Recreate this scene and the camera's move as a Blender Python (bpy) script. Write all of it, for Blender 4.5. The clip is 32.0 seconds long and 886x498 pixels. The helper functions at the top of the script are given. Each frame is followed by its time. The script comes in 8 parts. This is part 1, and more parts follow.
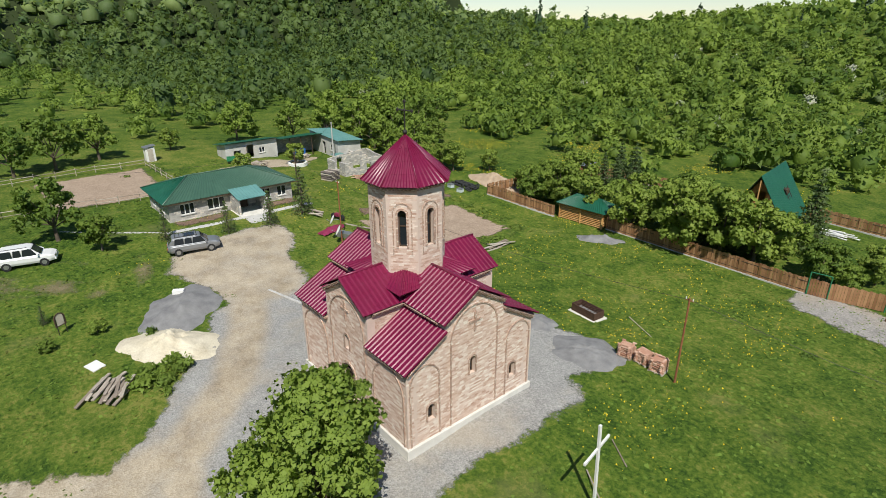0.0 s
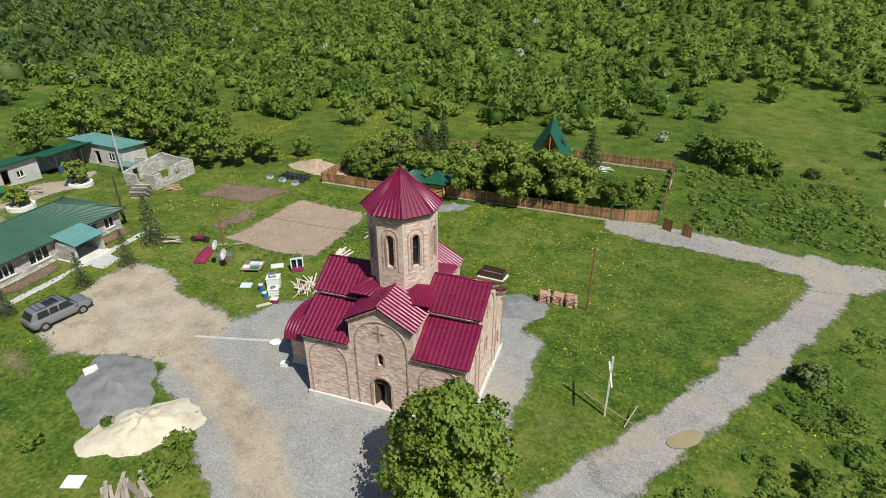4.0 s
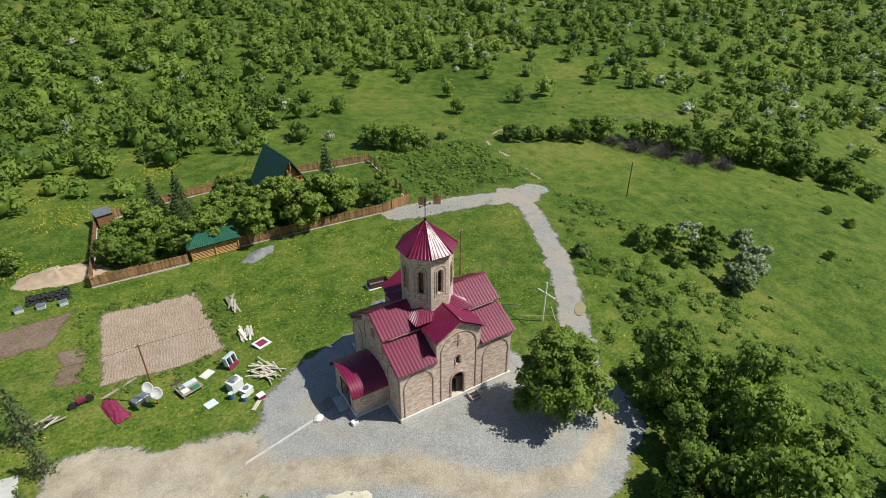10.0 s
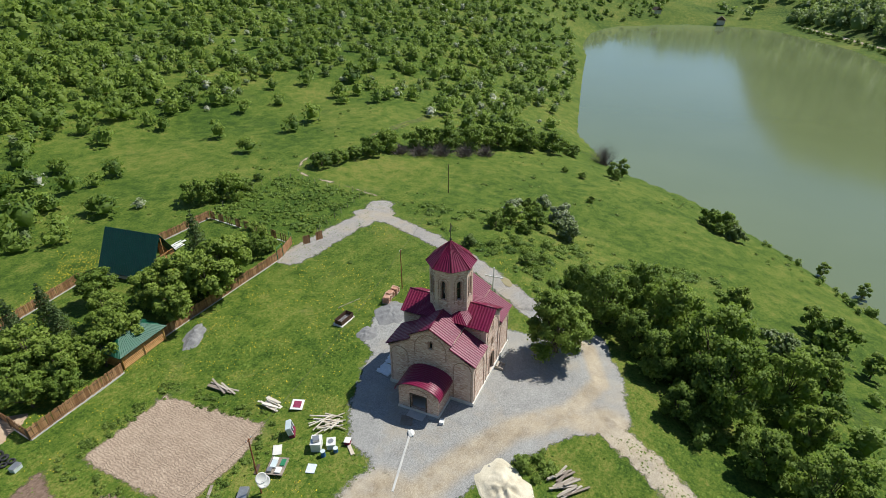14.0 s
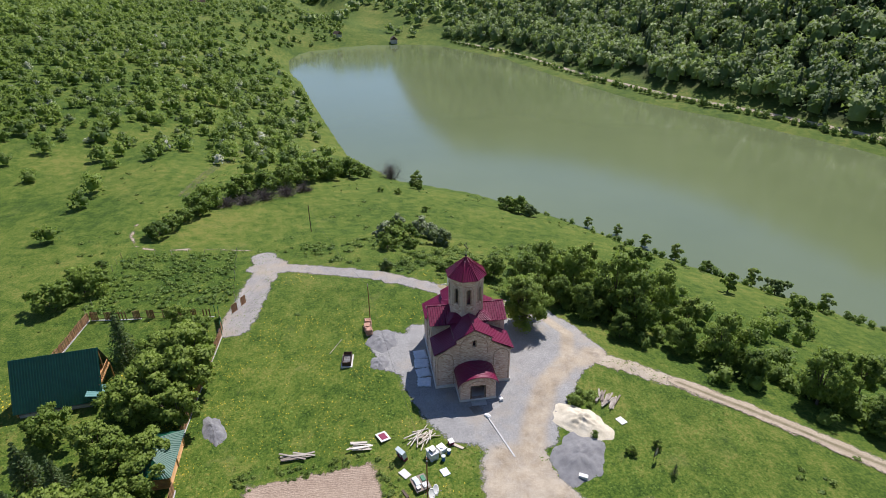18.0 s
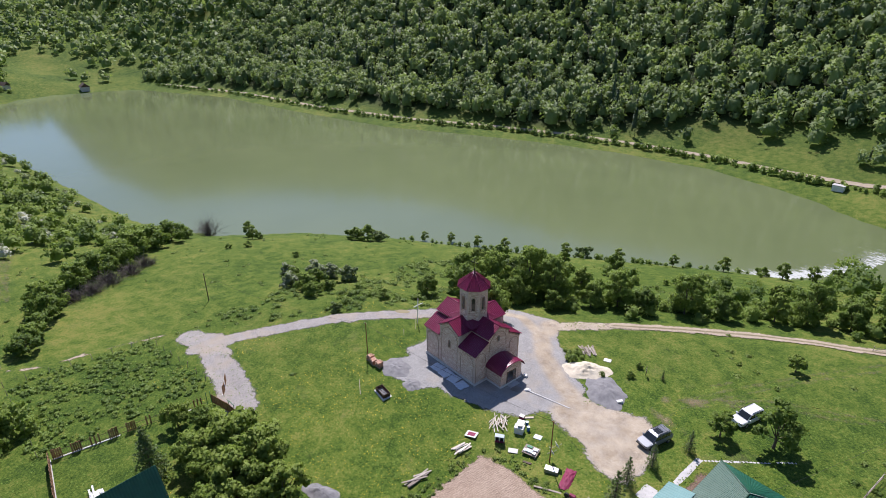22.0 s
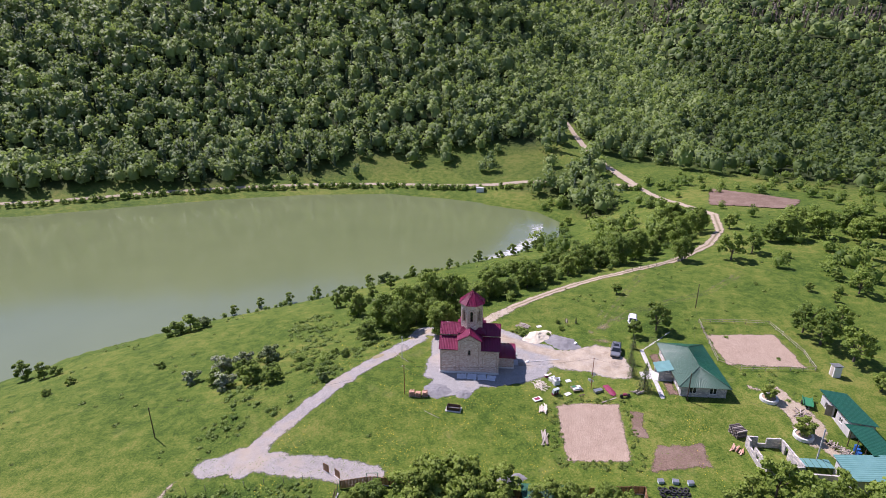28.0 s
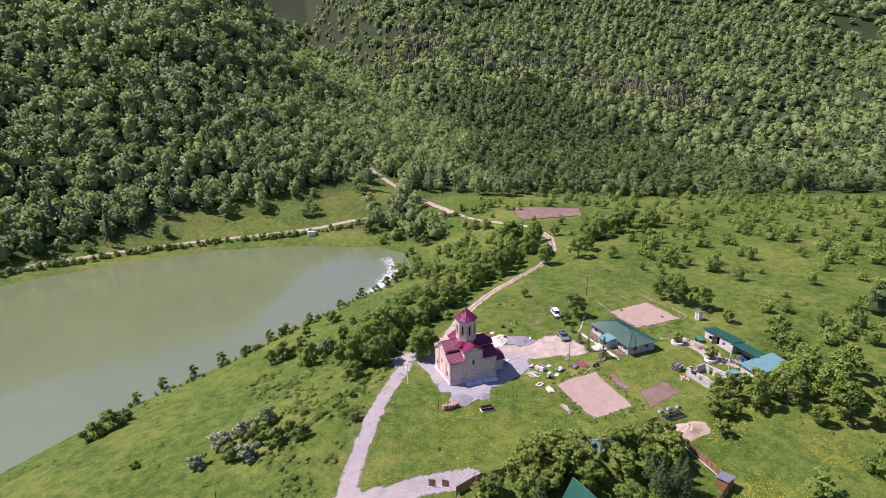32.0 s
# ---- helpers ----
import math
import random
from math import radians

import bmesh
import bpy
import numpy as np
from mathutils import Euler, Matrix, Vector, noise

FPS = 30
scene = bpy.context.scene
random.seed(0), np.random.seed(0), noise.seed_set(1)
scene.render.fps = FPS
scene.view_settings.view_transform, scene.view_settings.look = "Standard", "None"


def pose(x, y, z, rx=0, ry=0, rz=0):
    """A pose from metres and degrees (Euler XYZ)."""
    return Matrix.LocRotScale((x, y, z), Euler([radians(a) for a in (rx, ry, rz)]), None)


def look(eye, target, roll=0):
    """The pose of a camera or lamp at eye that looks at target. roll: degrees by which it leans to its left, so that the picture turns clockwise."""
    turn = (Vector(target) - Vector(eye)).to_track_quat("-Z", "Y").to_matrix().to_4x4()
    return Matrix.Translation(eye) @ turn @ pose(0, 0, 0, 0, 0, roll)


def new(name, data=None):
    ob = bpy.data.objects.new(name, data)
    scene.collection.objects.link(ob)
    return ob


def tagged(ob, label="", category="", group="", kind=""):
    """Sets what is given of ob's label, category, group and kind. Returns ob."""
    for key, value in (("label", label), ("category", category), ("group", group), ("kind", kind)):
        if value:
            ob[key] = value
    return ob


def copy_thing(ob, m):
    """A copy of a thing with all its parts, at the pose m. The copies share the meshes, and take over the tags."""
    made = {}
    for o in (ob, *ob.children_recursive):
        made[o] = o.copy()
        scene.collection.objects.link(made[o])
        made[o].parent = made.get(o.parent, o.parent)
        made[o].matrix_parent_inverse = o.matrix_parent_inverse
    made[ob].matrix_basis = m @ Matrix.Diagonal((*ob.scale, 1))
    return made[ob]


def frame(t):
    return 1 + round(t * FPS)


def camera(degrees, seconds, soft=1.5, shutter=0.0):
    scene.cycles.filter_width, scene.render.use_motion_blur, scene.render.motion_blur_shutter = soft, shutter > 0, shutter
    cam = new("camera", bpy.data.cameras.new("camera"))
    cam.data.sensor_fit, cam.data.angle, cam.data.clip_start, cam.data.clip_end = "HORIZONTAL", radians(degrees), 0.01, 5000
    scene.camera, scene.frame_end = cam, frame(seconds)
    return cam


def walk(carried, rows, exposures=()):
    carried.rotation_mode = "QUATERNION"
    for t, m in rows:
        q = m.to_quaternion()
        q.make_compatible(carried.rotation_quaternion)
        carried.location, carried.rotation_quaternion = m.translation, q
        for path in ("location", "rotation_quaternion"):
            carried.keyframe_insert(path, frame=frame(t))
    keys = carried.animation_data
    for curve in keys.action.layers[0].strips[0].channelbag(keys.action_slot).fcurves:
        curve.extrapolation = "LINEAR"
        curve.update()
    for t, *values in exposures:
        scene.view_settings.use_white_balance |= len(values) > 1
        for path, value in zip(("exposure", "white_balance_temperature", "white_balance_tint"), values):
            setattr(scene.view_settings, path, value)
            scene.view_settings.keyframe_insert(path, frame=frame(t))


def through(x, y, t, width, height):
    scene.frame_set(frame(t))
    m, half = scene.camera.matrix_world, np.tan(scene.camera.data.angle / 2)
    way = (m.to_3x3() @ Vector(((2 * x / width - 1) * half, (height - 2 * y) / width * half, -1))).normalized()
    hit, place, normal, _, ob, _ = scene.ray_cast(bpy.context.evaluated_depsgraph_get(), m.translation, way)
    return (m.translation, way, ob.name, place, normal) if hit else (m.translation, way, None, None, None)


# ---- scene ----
cam = camera(77.24, 32.0, soft=0.9)
PATH = [
    (0, pose(24.304, -17.853, 21.056, 67.596, 0, 49.864) @ pose(0, 0, 0, 0, 0, -0.314)),
    (1, pose(22.057, -20.707, 22.273, 66.015, 0, 42.620) @ pose(0, 0, 0, 0, 0, -0.247)),
    (2, pose(19.497, -23.644, 23.641, 64.605, 0, 35.132) @ pose(0, 0, 0, 0, 0, -0.224)),
    (3, pose(16.524, -26.479, 25.001, 63.459, 0, 27.380) @ pose(0, 0, 0, 0, 0, -0.216)),
    (3.5, pose(14.848, -27.843, 25.684, 62.944, 0, 23.420) @ pose(0, 0, 0, 0, 0, -0.222)),
    (5.5, pose(6.535, -32.679, 28.552, 61.396, 0, 6.925) @ pose(0, 0, 0, 0, 0, -0.129)),
    (6, pose(4.073, -33.412, 29.218, 61.105, 0, 2.737) @ pose(0, 0, 0, 0, 0, -0.112)),
    (7, pose(-1.159, -34.480, 30.558, 60.623, 0, -5.752) @ pose(0, 0, 0, 0, 0, -0.096)),
    (8, pose(-6.958, -35.177, 32.100, 60.308, 0, -14.406) @ pose(0, 0, 0, 0, 0, -0.109)),
    (9, pose(-13.097, -35.162, 33.651, 60.196, 0, -23.159) @ pose(0, 0, 0, 0, 0, -0.128)),
    (10, pose(-19.532, -34.214, 35.186, 60.271, 0, -31.768) @ pose(0, 0, 0, 0, 0, -0.093)),
    (11, pose(-26.086, -32.128, 36.580, 60.456, 0, -40.368) @ pose(0, 0, 0, 0, 0, -0.183)),
    (12, pose(-32.515, -28.803, 37.976, 60.698, 0, -48.964) @ pose(0, 0, 0, 0, 0, -0.232)),
    (13, pose(-38.578, -24.357, 39.326, 60.980, 0, -57.521) @ pose(0, 0, 0, 0, 0, -0.259)),
    (14, pose(-44.129, -18.787, 40.735, 61.218, 0, -66.037) @ pose(0, 0, 0, 0, 0, -0.343)),
    (14.5, pose(-46.708, -15.742, 41.476, 61.357, 0, -70.253) @ pose(0, 0, 0, 0, 0, -0.388)),
    (16.5, pose(-55.029, -1.264, 44.613, 62.168, 0, -86.650) @ pose(0, 0, 0, 0, 0, -0.519)),
    (17, pose(-56.295, 3.021, 45.302, 62.398, 0, -90.734) @ pose(0, 0, 0, 0, 0, -0.493)),
    (18, pose(-57.985, 11.945, 46.576, 62.929, 0, -98.965) @ pose(0, 0, 0, 0, 0, -0.372)),
    (19, pose(-58.448, 21.371, 47.809, 63.529, 0, -107.097) @ pose(0, 0, 0, 0, 0, -0.193)),
    (20, pose(-57.683, 31.069, 49.028, 64.183, 0, -114.977) @ pose(0, 0, 0, 0, 0, -0.081)),
    (21, pose(-55.581, 40.793, 50.271, 64.871, 0, -122.729) @ pose(0, 0, 0, 0, 0, -0.080)),
    (22, pose(-52.030, 50.285, 51.592, 65.579, 0, -130.384) @ pose(0, 0, 0, 0, 0, -0.081)),
    (23, pose(-47.197, 59.542, 52.733, 66.191, 0, -137.887) @ pose(0, 0, 0, 0, 0, -0.092)),
    (25, pose(-33.607, 76.038, 55.311, 67.425, 0, -152.467) @ pose(0, 0, 0, 0, 0, 0.013)),
    (25.5, pose(-29.442, 79.881, 56.010, 67.758, 0, -156.133) @ pose(0, 0, 0, 0, 0, 0.039)),
    (27.5, pose(-9.444, 93.161, 58.633, 69.196, 0, -170.718) @ pose(0, 0, 0, 0, 0, -0.024)),
    (28, pose(-3.776, 95.422, 59.159, 69.583, 0, -174.349) @ pose(0, 0, 0, 0, 0, -0.092)),
    (29, pose(8.084, 99.010, 60.096, 70.382, 0, -181.538) @ pose(0, 0, 0, 0, 0, -0.261)),
    (30, pose(20.429, 101.231, 60.929, 71.274, 0, -188.462) @ pose(0, 0, 0, 0, 0, -0.420)),
    (31, pose(33.006, 102.426, 61.723, 72.311, 0, -195.068) @ pose(0, 0, 0, 0, 0, -0.579)),
    (32, pose(45.782, 103.128, 62.431, 73.440, 0, -201.426) @ pose(0, 0, 0, 0, 0, -0.696)),
]
walk(cam, PATH, exposures=((0, -0.05, 6480, 6), (12, 0.02, 6420, 3), (18, 0.12, 6120, 16), (26, 0.28, 6050, 26), (32, 0.42, 6080, 40)))

# ---- daylight ----
SUN_WAY = Vector((0.82, -0.57, 1.33)).normalized()
world = bpy.data.worlds.new("sky")
scene.world = world
world.use_nodes = True
wn = world.node_tree.nodes
sky = wn.new("ShaderNodeTexSky")
sky.sky_type, sky.sun_disc = "NISHITA", False
sky.sun_elevation = math.asin(SUN_WAY.z)
sky.sun_rotation = math.atan2(SUN_WAY.x, SUN_WAY.y)
sky.air_density, sky.dust_density, sky.ozone_density, sky.altitude = 1.0, 0.1, 2.0, 1100
wn["Background"].inputs[1].default_value = 0.1
world.node_tree.links.new(sky.outputs[0], wn["Background"].inputs[0])
sun = new("sun", bpy.data.lights.new("sun", "SUN"))
sun.data.energy, sun.data.angle, sun.data.color = 5.0, radians(0.53), (1.0, 0.95, 0.87)
sun.matrix_world = look((60, -42, 97), (60 - SUN_WAY.x, -42 - SUN_WAY.y, 97 - SUN_WAY.z))

# ---- materials ----
def nodes_of(name):
    m = bpy.data.materials.new(name)
    m.use_nodes = True
    nt = m.node_tree
    return m, nt, nt.nodes["Principled BSDF"]


def ramp(nt, fac, stops):
    r = nt.nodes.new("ShaderNodeValToRGB")
    els = r.color_ramp.elements
    while len(els) < len(stops):
        els.new(0.5)
    for e, (p, c) in zip(els, stops):
        e.position, e.color = p, (*c, 1)
    nt.links.new(fac, r.inputs[0])
    return r.outputs[0]


def noise_at(nt, scale, detail=4.0, coords=None, rough=0.55):
    n = nt.nodes.new("ShaderNodeTexNoise")
    n.inputs["Scale"].default_value, n.inputs["Detail"].default_value, n.inputs["Roughness"].default_value = scale, detail, rough
    if coords is None:
        coords = nt.nodes.new("ShaderNodeNewGeometry").outputs["Position"]
    nt.links.new(coords, n.inputs["Vector"])
    return n.outputs["Fac"]


def mixed(nt, fac, a, b, kind="MIX"):
    m = nt.nodes.new("ShaderNodeMix")
    m.data_type, m.blend_type = "RGBA", kind
    for sock, v in ((m.inputs[0], fac), (m.inputs[6], a), (m.inputs[7], b)):
        if isinstance(v, bpy.types.NodeSocket):
            nt.links.new(v, sock)
        elif isinstance(v, tuple):
            sock.default_value = (*v, 1)
        else:
            sock.default_value = v
    return m.outputs[2]


def maths(nt, op, a, b=0.0, clamp=False):
    m = nt.nodes.new("ShaderNodeMath")
    m.operation, m.use_clamp = op, clamp
    for sock, v in ((m.inputs[0], a), (m.inputs[1], b)):
        if isinstance(v, bpy.types.NodeSocket):
            nt.links.new(v, sock)
        else:
            sock.default_value = v
    return m.outputs[0]


def bumped(nt, bsdf, fac, strength=0.4, distance=0.02):
    b = nt.nodes.new("ShaderNodeBump")
    b.inputs["Strength"].default_value, b.inputs["Distance"].default_value = strength, distance
    nt.links.new(fac, b.inputs["Height"])
    nt.links.new(b.outputs[0], bsdf.inputs["Normal"])


def surface(name, dark, light, scale=3.0, rough=0.8, metal=0.0, bump=0.3, fine=30.0, depth=0.02, piece=0.0, spec=0.5):
    """A plain worn surface: coarse stains, fine grain and relief; piece: how much each piece differs."""
    m, nt, b = nodes_of(name)
    coarse, grain = noise_at(nt, scale, 5), noise_at(nt, fine, 3)
    f = maths(nt, "ADD", maths(nt, "MULTIPLY", coarse, 0.65), maths(nt, "MULTIPLY", grain, 0.35))
    if piece:
        r = nt.nodes.new("ShaderNodeObjectInfo").outputs["Random"]
        f = maths(nt, "ADD", f, maths(nt, "MULTIPLY", maths(nt, "SUBTRACT", r, 0.5), piece))
    nt.links.new(ramp(nt, f, [(0.3, dark), (0.7, light)]), b.inputs["Base Color"])
    b.inputs["Roughness"].default_value, b.inputs["Metallic"].default_value = rough, metal
    b.inputs["Specular IOR Level"].default_value = spec
    bumped(nt, b, grain, bump, depth)
    return m


def grass_colour(nt):
    """Short trodden turf round the church; longer, deeper green grass on the slopes and meadows outside."""
    a, b_, c = noise_at(nt, 0.035, 5), noise_at(nt, 0.4, 6, rough=0.7), noise_at(nt, 3.2, 6, rough=0.8)
    f = maths(nt, "ADD", maths(nt, "ADD", maths(nt, "MULTIPLY", a, 0.26), maths(nt, "MULTIPLY", b_, 0.34)), maths(nt, "MULTIPLY", c, 0.4))
    col = ramp(nt, f, [(0.4, (0.026, 0.06, 0.008)), (0.46, (0.066, 0.118, 0.014)), (0.52, (0.115, 0.162, 0.022)), (0.58, (0.21, 0.215, 0.05))])
    dry = ramp(nt, noise_at(nt, 0.13, 7, rough=0.7), [(0.57, (0, 0, 0)), (0.72, (1, 1, 1))])
    col = mixed(nt, maths(nt, "MULTIPLY", dry, 0.5), col, (0.2, 0.18, 0.08))
    deep = ramp(nt, f, [(0.4, (0.024, 0.055, 0.008)), (0.46, (0.056, 0.1, 0.013)), (0.52, (0.098, 0.145, 0.02)), (0.58, (0.18, 0.185, 0.042))])
    pos = nt.nodes.new("ShaderNodeNewGeometry").outputs["Position"]
    xyz = nt.nodes.new("ShaderNodeSeparateXYZ")
    nt.links.new(pos, xyz.inputs[0])
    off_x, off_y = maths(nt, "ADD", xyz.outputs[0], 20.0), maths(nt, "SUBTRACT", xyz.outputs[1], 12.0)
    away = maths(nt, "SQRT", maths(nt, "ADD", maths(nt, "MULTIPLY", off_x, off_x), maths(nt, "MULTIPLY", maths(nt, "MULTIPLY", off_y, off_y), 1.5)))
    away = maths(nt, "ADD", away, maths(nt, "MULTIPLY", maths(nt, "SUBTRACT", a, 0.5), 40.0))
    lush = maths(nt, "DIVIDE", maths(nt, "SUBTRACT", away, 29.0), 16.0, True)
    col = mixed(nt, maths(nt, "MULTIPLY", lush, 0.7), col, deep)
    # wooded ground turns dark green: the shade below the trees, put into the colour
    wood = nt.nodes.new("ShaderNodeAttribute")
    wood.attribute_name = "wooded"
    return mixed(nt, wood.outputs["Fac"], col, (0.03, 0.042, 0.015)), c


def make_grass():
    m, nt, b = nodes_of("meadow")
    col, fine = grass_colour(nt)
    nt.links.new(col, b.inputs["Base Color"])
    b.inputs["Roughness"].default_value, b.inputs["Specular IOR Level"].default_value = 0.9, 0.15
    bumped(nt, b, fine, 0.9, 0.1)
    return m


def ground_cover(name, dark, light, grain=18.0, rows=0.0, turn=0.0, soft=0.4, patch=(0.3, 0.25, 0.17), worn=0.4, wheels=((0.27, 0.21, 0.14), (0.54, 0.46, 0.35))):
    """Bare ground that gives way to grass along a ragged edge, by the vertex layer 'cover' (metres inside the edge)."""
    m, nt, b = nodes_of(name)
    pos = nt.nodes.new("ShaderNodeNewGeometry").outputs["Position"]
    stone = nt.nodes.new("ShaderNodeTexVoronoi")
    stone.inputs["Scale"].default_value = grain
    nt.links.new(pos, stone.inputs["Vector"])
    speck = nt.nodes.new("ShaderNodeSeparateColor")
    nt.links.new(stone.outputs["Color"], speck.inputs[0])
    f = maths(nt, "ADD", maths(nt, "MULTIPLY", speck.outputs[0], 0.34), maths(nt, "ADD", maths(nt, "MULTIPLY", noise_at(nt, 0.6, 6, rough=0.65), 0.4), maths(nt, "MULTIPLY", noise_at(nt, 5.0, 4), 0.26)))
    col = ramp(nt, f, [(0.25, dark), (0.75, light)])
    col = mixed(nt, maths(nt, "MULTIPLY", ramp(nt, noise_at(nt, 0.22, 6, rough=0.6), [(0.48, (0, 0, 0)), (0.66, (1, 1, 1))]), worn), col, patch)
    relief = maths(nt, "ADD", stone.outputs["Distance"], noise_at(nt, 4, 3))
    wheel = nt.nodes.new("ShaderNodeAttribute")
    wheel.attribute_name = "track"
    smooth = maths(nt, "ADD", maths(nt, "MULTIPLY", noise_at(nt, 0.45, 7, rough=0.72), 0.7), maths(nt, "MULTIPLY", speck.outputs[0], 0.16))
    tan = ramp(nt, smooth, [(0.25, wheels[0]), (0.42, tuple(0.5 * p + 0.5 * q for p, q in zip(*wheels))), (0.6, wheels[1])])
    damp = ramp(nt, noise_at(nt, 0.33, 5, rough=0.6), [(0.6, (0, 0, 0)), (0.68, (1, 1, 1))])
    tan = mixed(nt, maths(nt, "MULTIPLY", damp, 0.45), tan, (0.19, 0.14, 0.09))
    ragged = maths(nt, "MULTIPLY", wheel.outputs["Fac"], maths(nt, "ADD", 0.35, maths(nt, "MULTIPLY", noise_at(nt, 0.7, 6, rough=0.65), 1.1)), True)
    col = mixed(nt, ragged, col, tan)
    if rows:
        mp = nt.nodes.new("ShaderNodeMapping")
        mp.inputs["Rotation"].default_value = (0, 0, turn)
        nt.links.new(pos, mp.inputs[0])
        w = nt.nodes.new("ShaderNodeTexWave")
        w.inputs["Scale"].default_value, w.inputs["Distortion"].default_value, w.inputs["Detail Scale"].default_value = rows, 9.0, 1.2
        nt.links.new(mp.outputs[0], w.inputs[0])
        relief = maths(nt, "SUBTRACT", relief, maths(nt, "MULTIPLY", w.outputs["Fac"], 1.5))
        col = mixed(nt, maths(nt, "MULTIPLY", w.outputs["Fac"], 0.16), col, dark)
    att = nt.nodes.new("ShaderNodeAttribute")
    att.attribute_name = "cover"
    edge = maths(nt, "ADD", att.outputs["Fac"], maths(nt, "MULTIPLY", maths(nt, "SUBTRACT", noise_at(nt, 0.9, 8, rough=0.78), 0.5), 2.6))
    k = maths(nt, "DIVIDE", edge, soft, True)
    nt.links.new(col, b.inputs["Base Color"])
    b.inputs["Roughness"].default_value, b.inputs["Specular IOR Level"].default_value = 0.92, 0.2
    bumped(nt, b, relief, 0.6, 0.03)
    mx = nt.nodes.new("ShaderNodeMixShader")
    nt.links.new(k, mx.inputs[0])
    nt.links.new(nt.nodes.new("ShaderNodeBsdfTransparent").outputs[0], mx.inputs[1])
    nt.links.new(b.outputs[0], mx.inputs[2])
    nt.links.new(mx.outputs[0], nt.nodes["Material Output"].inputs[0])
    return m


def leaf(name, dark, light, islands=False, through=0.35, third=None):
    m, nt, b = nodes_of(name)
    if islands:
        t = nt.nodes.new("ShaderNodeAttribute")
        t.attribute_name = "tint"
        r = maths(nt, "ADD", maths(nt, "MULTIPLY", nt.nodes.new("ShaderNodeNewGeometry").outputs["Random Per Island"], 0.3), maths(nt, "MULTIPLY", t.outputs["Fac"], 0.7))
    else:
        r = maths(nt, "ADD", maths(nt, "MULTIPLY", nt.nodes.new("ShaderNodeObjectInfo").outputs["Random"], 0.5), maths(nt, "MULTIPLY", nt.nodes.new("ShaderNodeNewGeometry").outputs["Random Per Island"], 0.5))
    f = maths(nt, "ADD", maths(nt, "MULTIPLY", r, 0.75), maths(nt, "MULTIPLY", noise_at(nt, 1.3, 4, rough=0.7), 0.4))
    f = maths(nt, "ADD", f, maths(nt, "MULTIPLY", maths(nt, "SUBTRACT", noise_at(nt, 0.022, 3), 0.5), 0.6))
    stops = [(0.2, dark), (0.8, light)]
    if third:
        stops = [(0.2, dark), (0.58, light), (0.8, third)]
    col = ramp(nt, f, stops)
    nt.links.new(col, b.inputs["Base Color"])
    b.inputs["Roughness"].default_value, b.inputs["Specular IOR Level"].default_value = 0.6, 0.3
    bumped(nt, b, noise_at(nt, 1.9 if islands else 4.0, 4, rough=0.75), 0.4, 0.3 if islands else 0.12)
    tr = nt.nodes.new("ShaderNodeBsdfTranslucent")
    nt.links.new(mixed(nt, 0.7, col, (0.3, 0.42, 0.075)), tr.inputs[0])
    mx = nt.nodes.new("ShaderNodeMixShader")
    mx.inputs[0].default_value = through
    nt.links.new(b.outputs[0], mx.inputs[1])
    nt.links.new(tr.outputs[0], mx.inputs[2])
    nt.links.new(mx.outputs[0], nt.nodes["Material Output"].inputs[0])
    return m


def brickwork(name, a, b_, mortar, length=0.26, course=0.075):
    m, nt, b = nodes_of(name)
    uv = nt.nodes.new("ShaderNodeUVMap").outputs[0]
    t = nt.nodes.new("ShaderNodeTexBrick")
    t.inputs["Scale"].default_value = 1.0
    t.inputs["Brick Width"].default_value, t.inputs["Row Height"].default_value = length, course
    t.inputs["Mortar Size"].default_value, t.inputs["Mortar Smooth"].default_value = 0.008, 0.4
    t.inputs["Color1"].default_value, t.inputs["Color2"].default_value, t.inputs["Mortar"].default_value = (0, 0, 0, 1), (1, 1, 1, 1), (0.5, 0.5, 0.5, 1)
    t.offset = 0.5
    nt.links.new(uv, t.inputs["Vector"])
    f = maths(nt, "ADD", maths(nt, "MULTIPLY", t.outputs["Color"], 0.72), maths(nt, "MULTIPLY", noise_at(nt, 3.0, 4, uv, 0.6), 0.28))
    col = ramp(nt, f, [(0.14, a), (0.45, tuple((p + q) / 2 for p, q in zip(a, b_))), (0.7, b_), (0.86, (0.8, 0.71, 0.61))])
    col = mixed(nt, t.outputs["Fac"], col, mortar)
    stain = ramp(nt, noise_at(nt, 0.5, 5), [(0.35, (0.84, 0.83, 0.82)), (0.65, (1.06, 1.04, 1.02))])
    nt.links.new(mixed(nt, 1.0, col, stain, "MULTIPLY"), b.inputs["Base Color"])
    b.inputs["Roughness"].default_value = 0.88
    bumped(nt, b, maths(nt, "SUBTRACT", noise_at(nt, 25, 3), t.outputs["Fac"]), 0.15, 0.012)
    return m


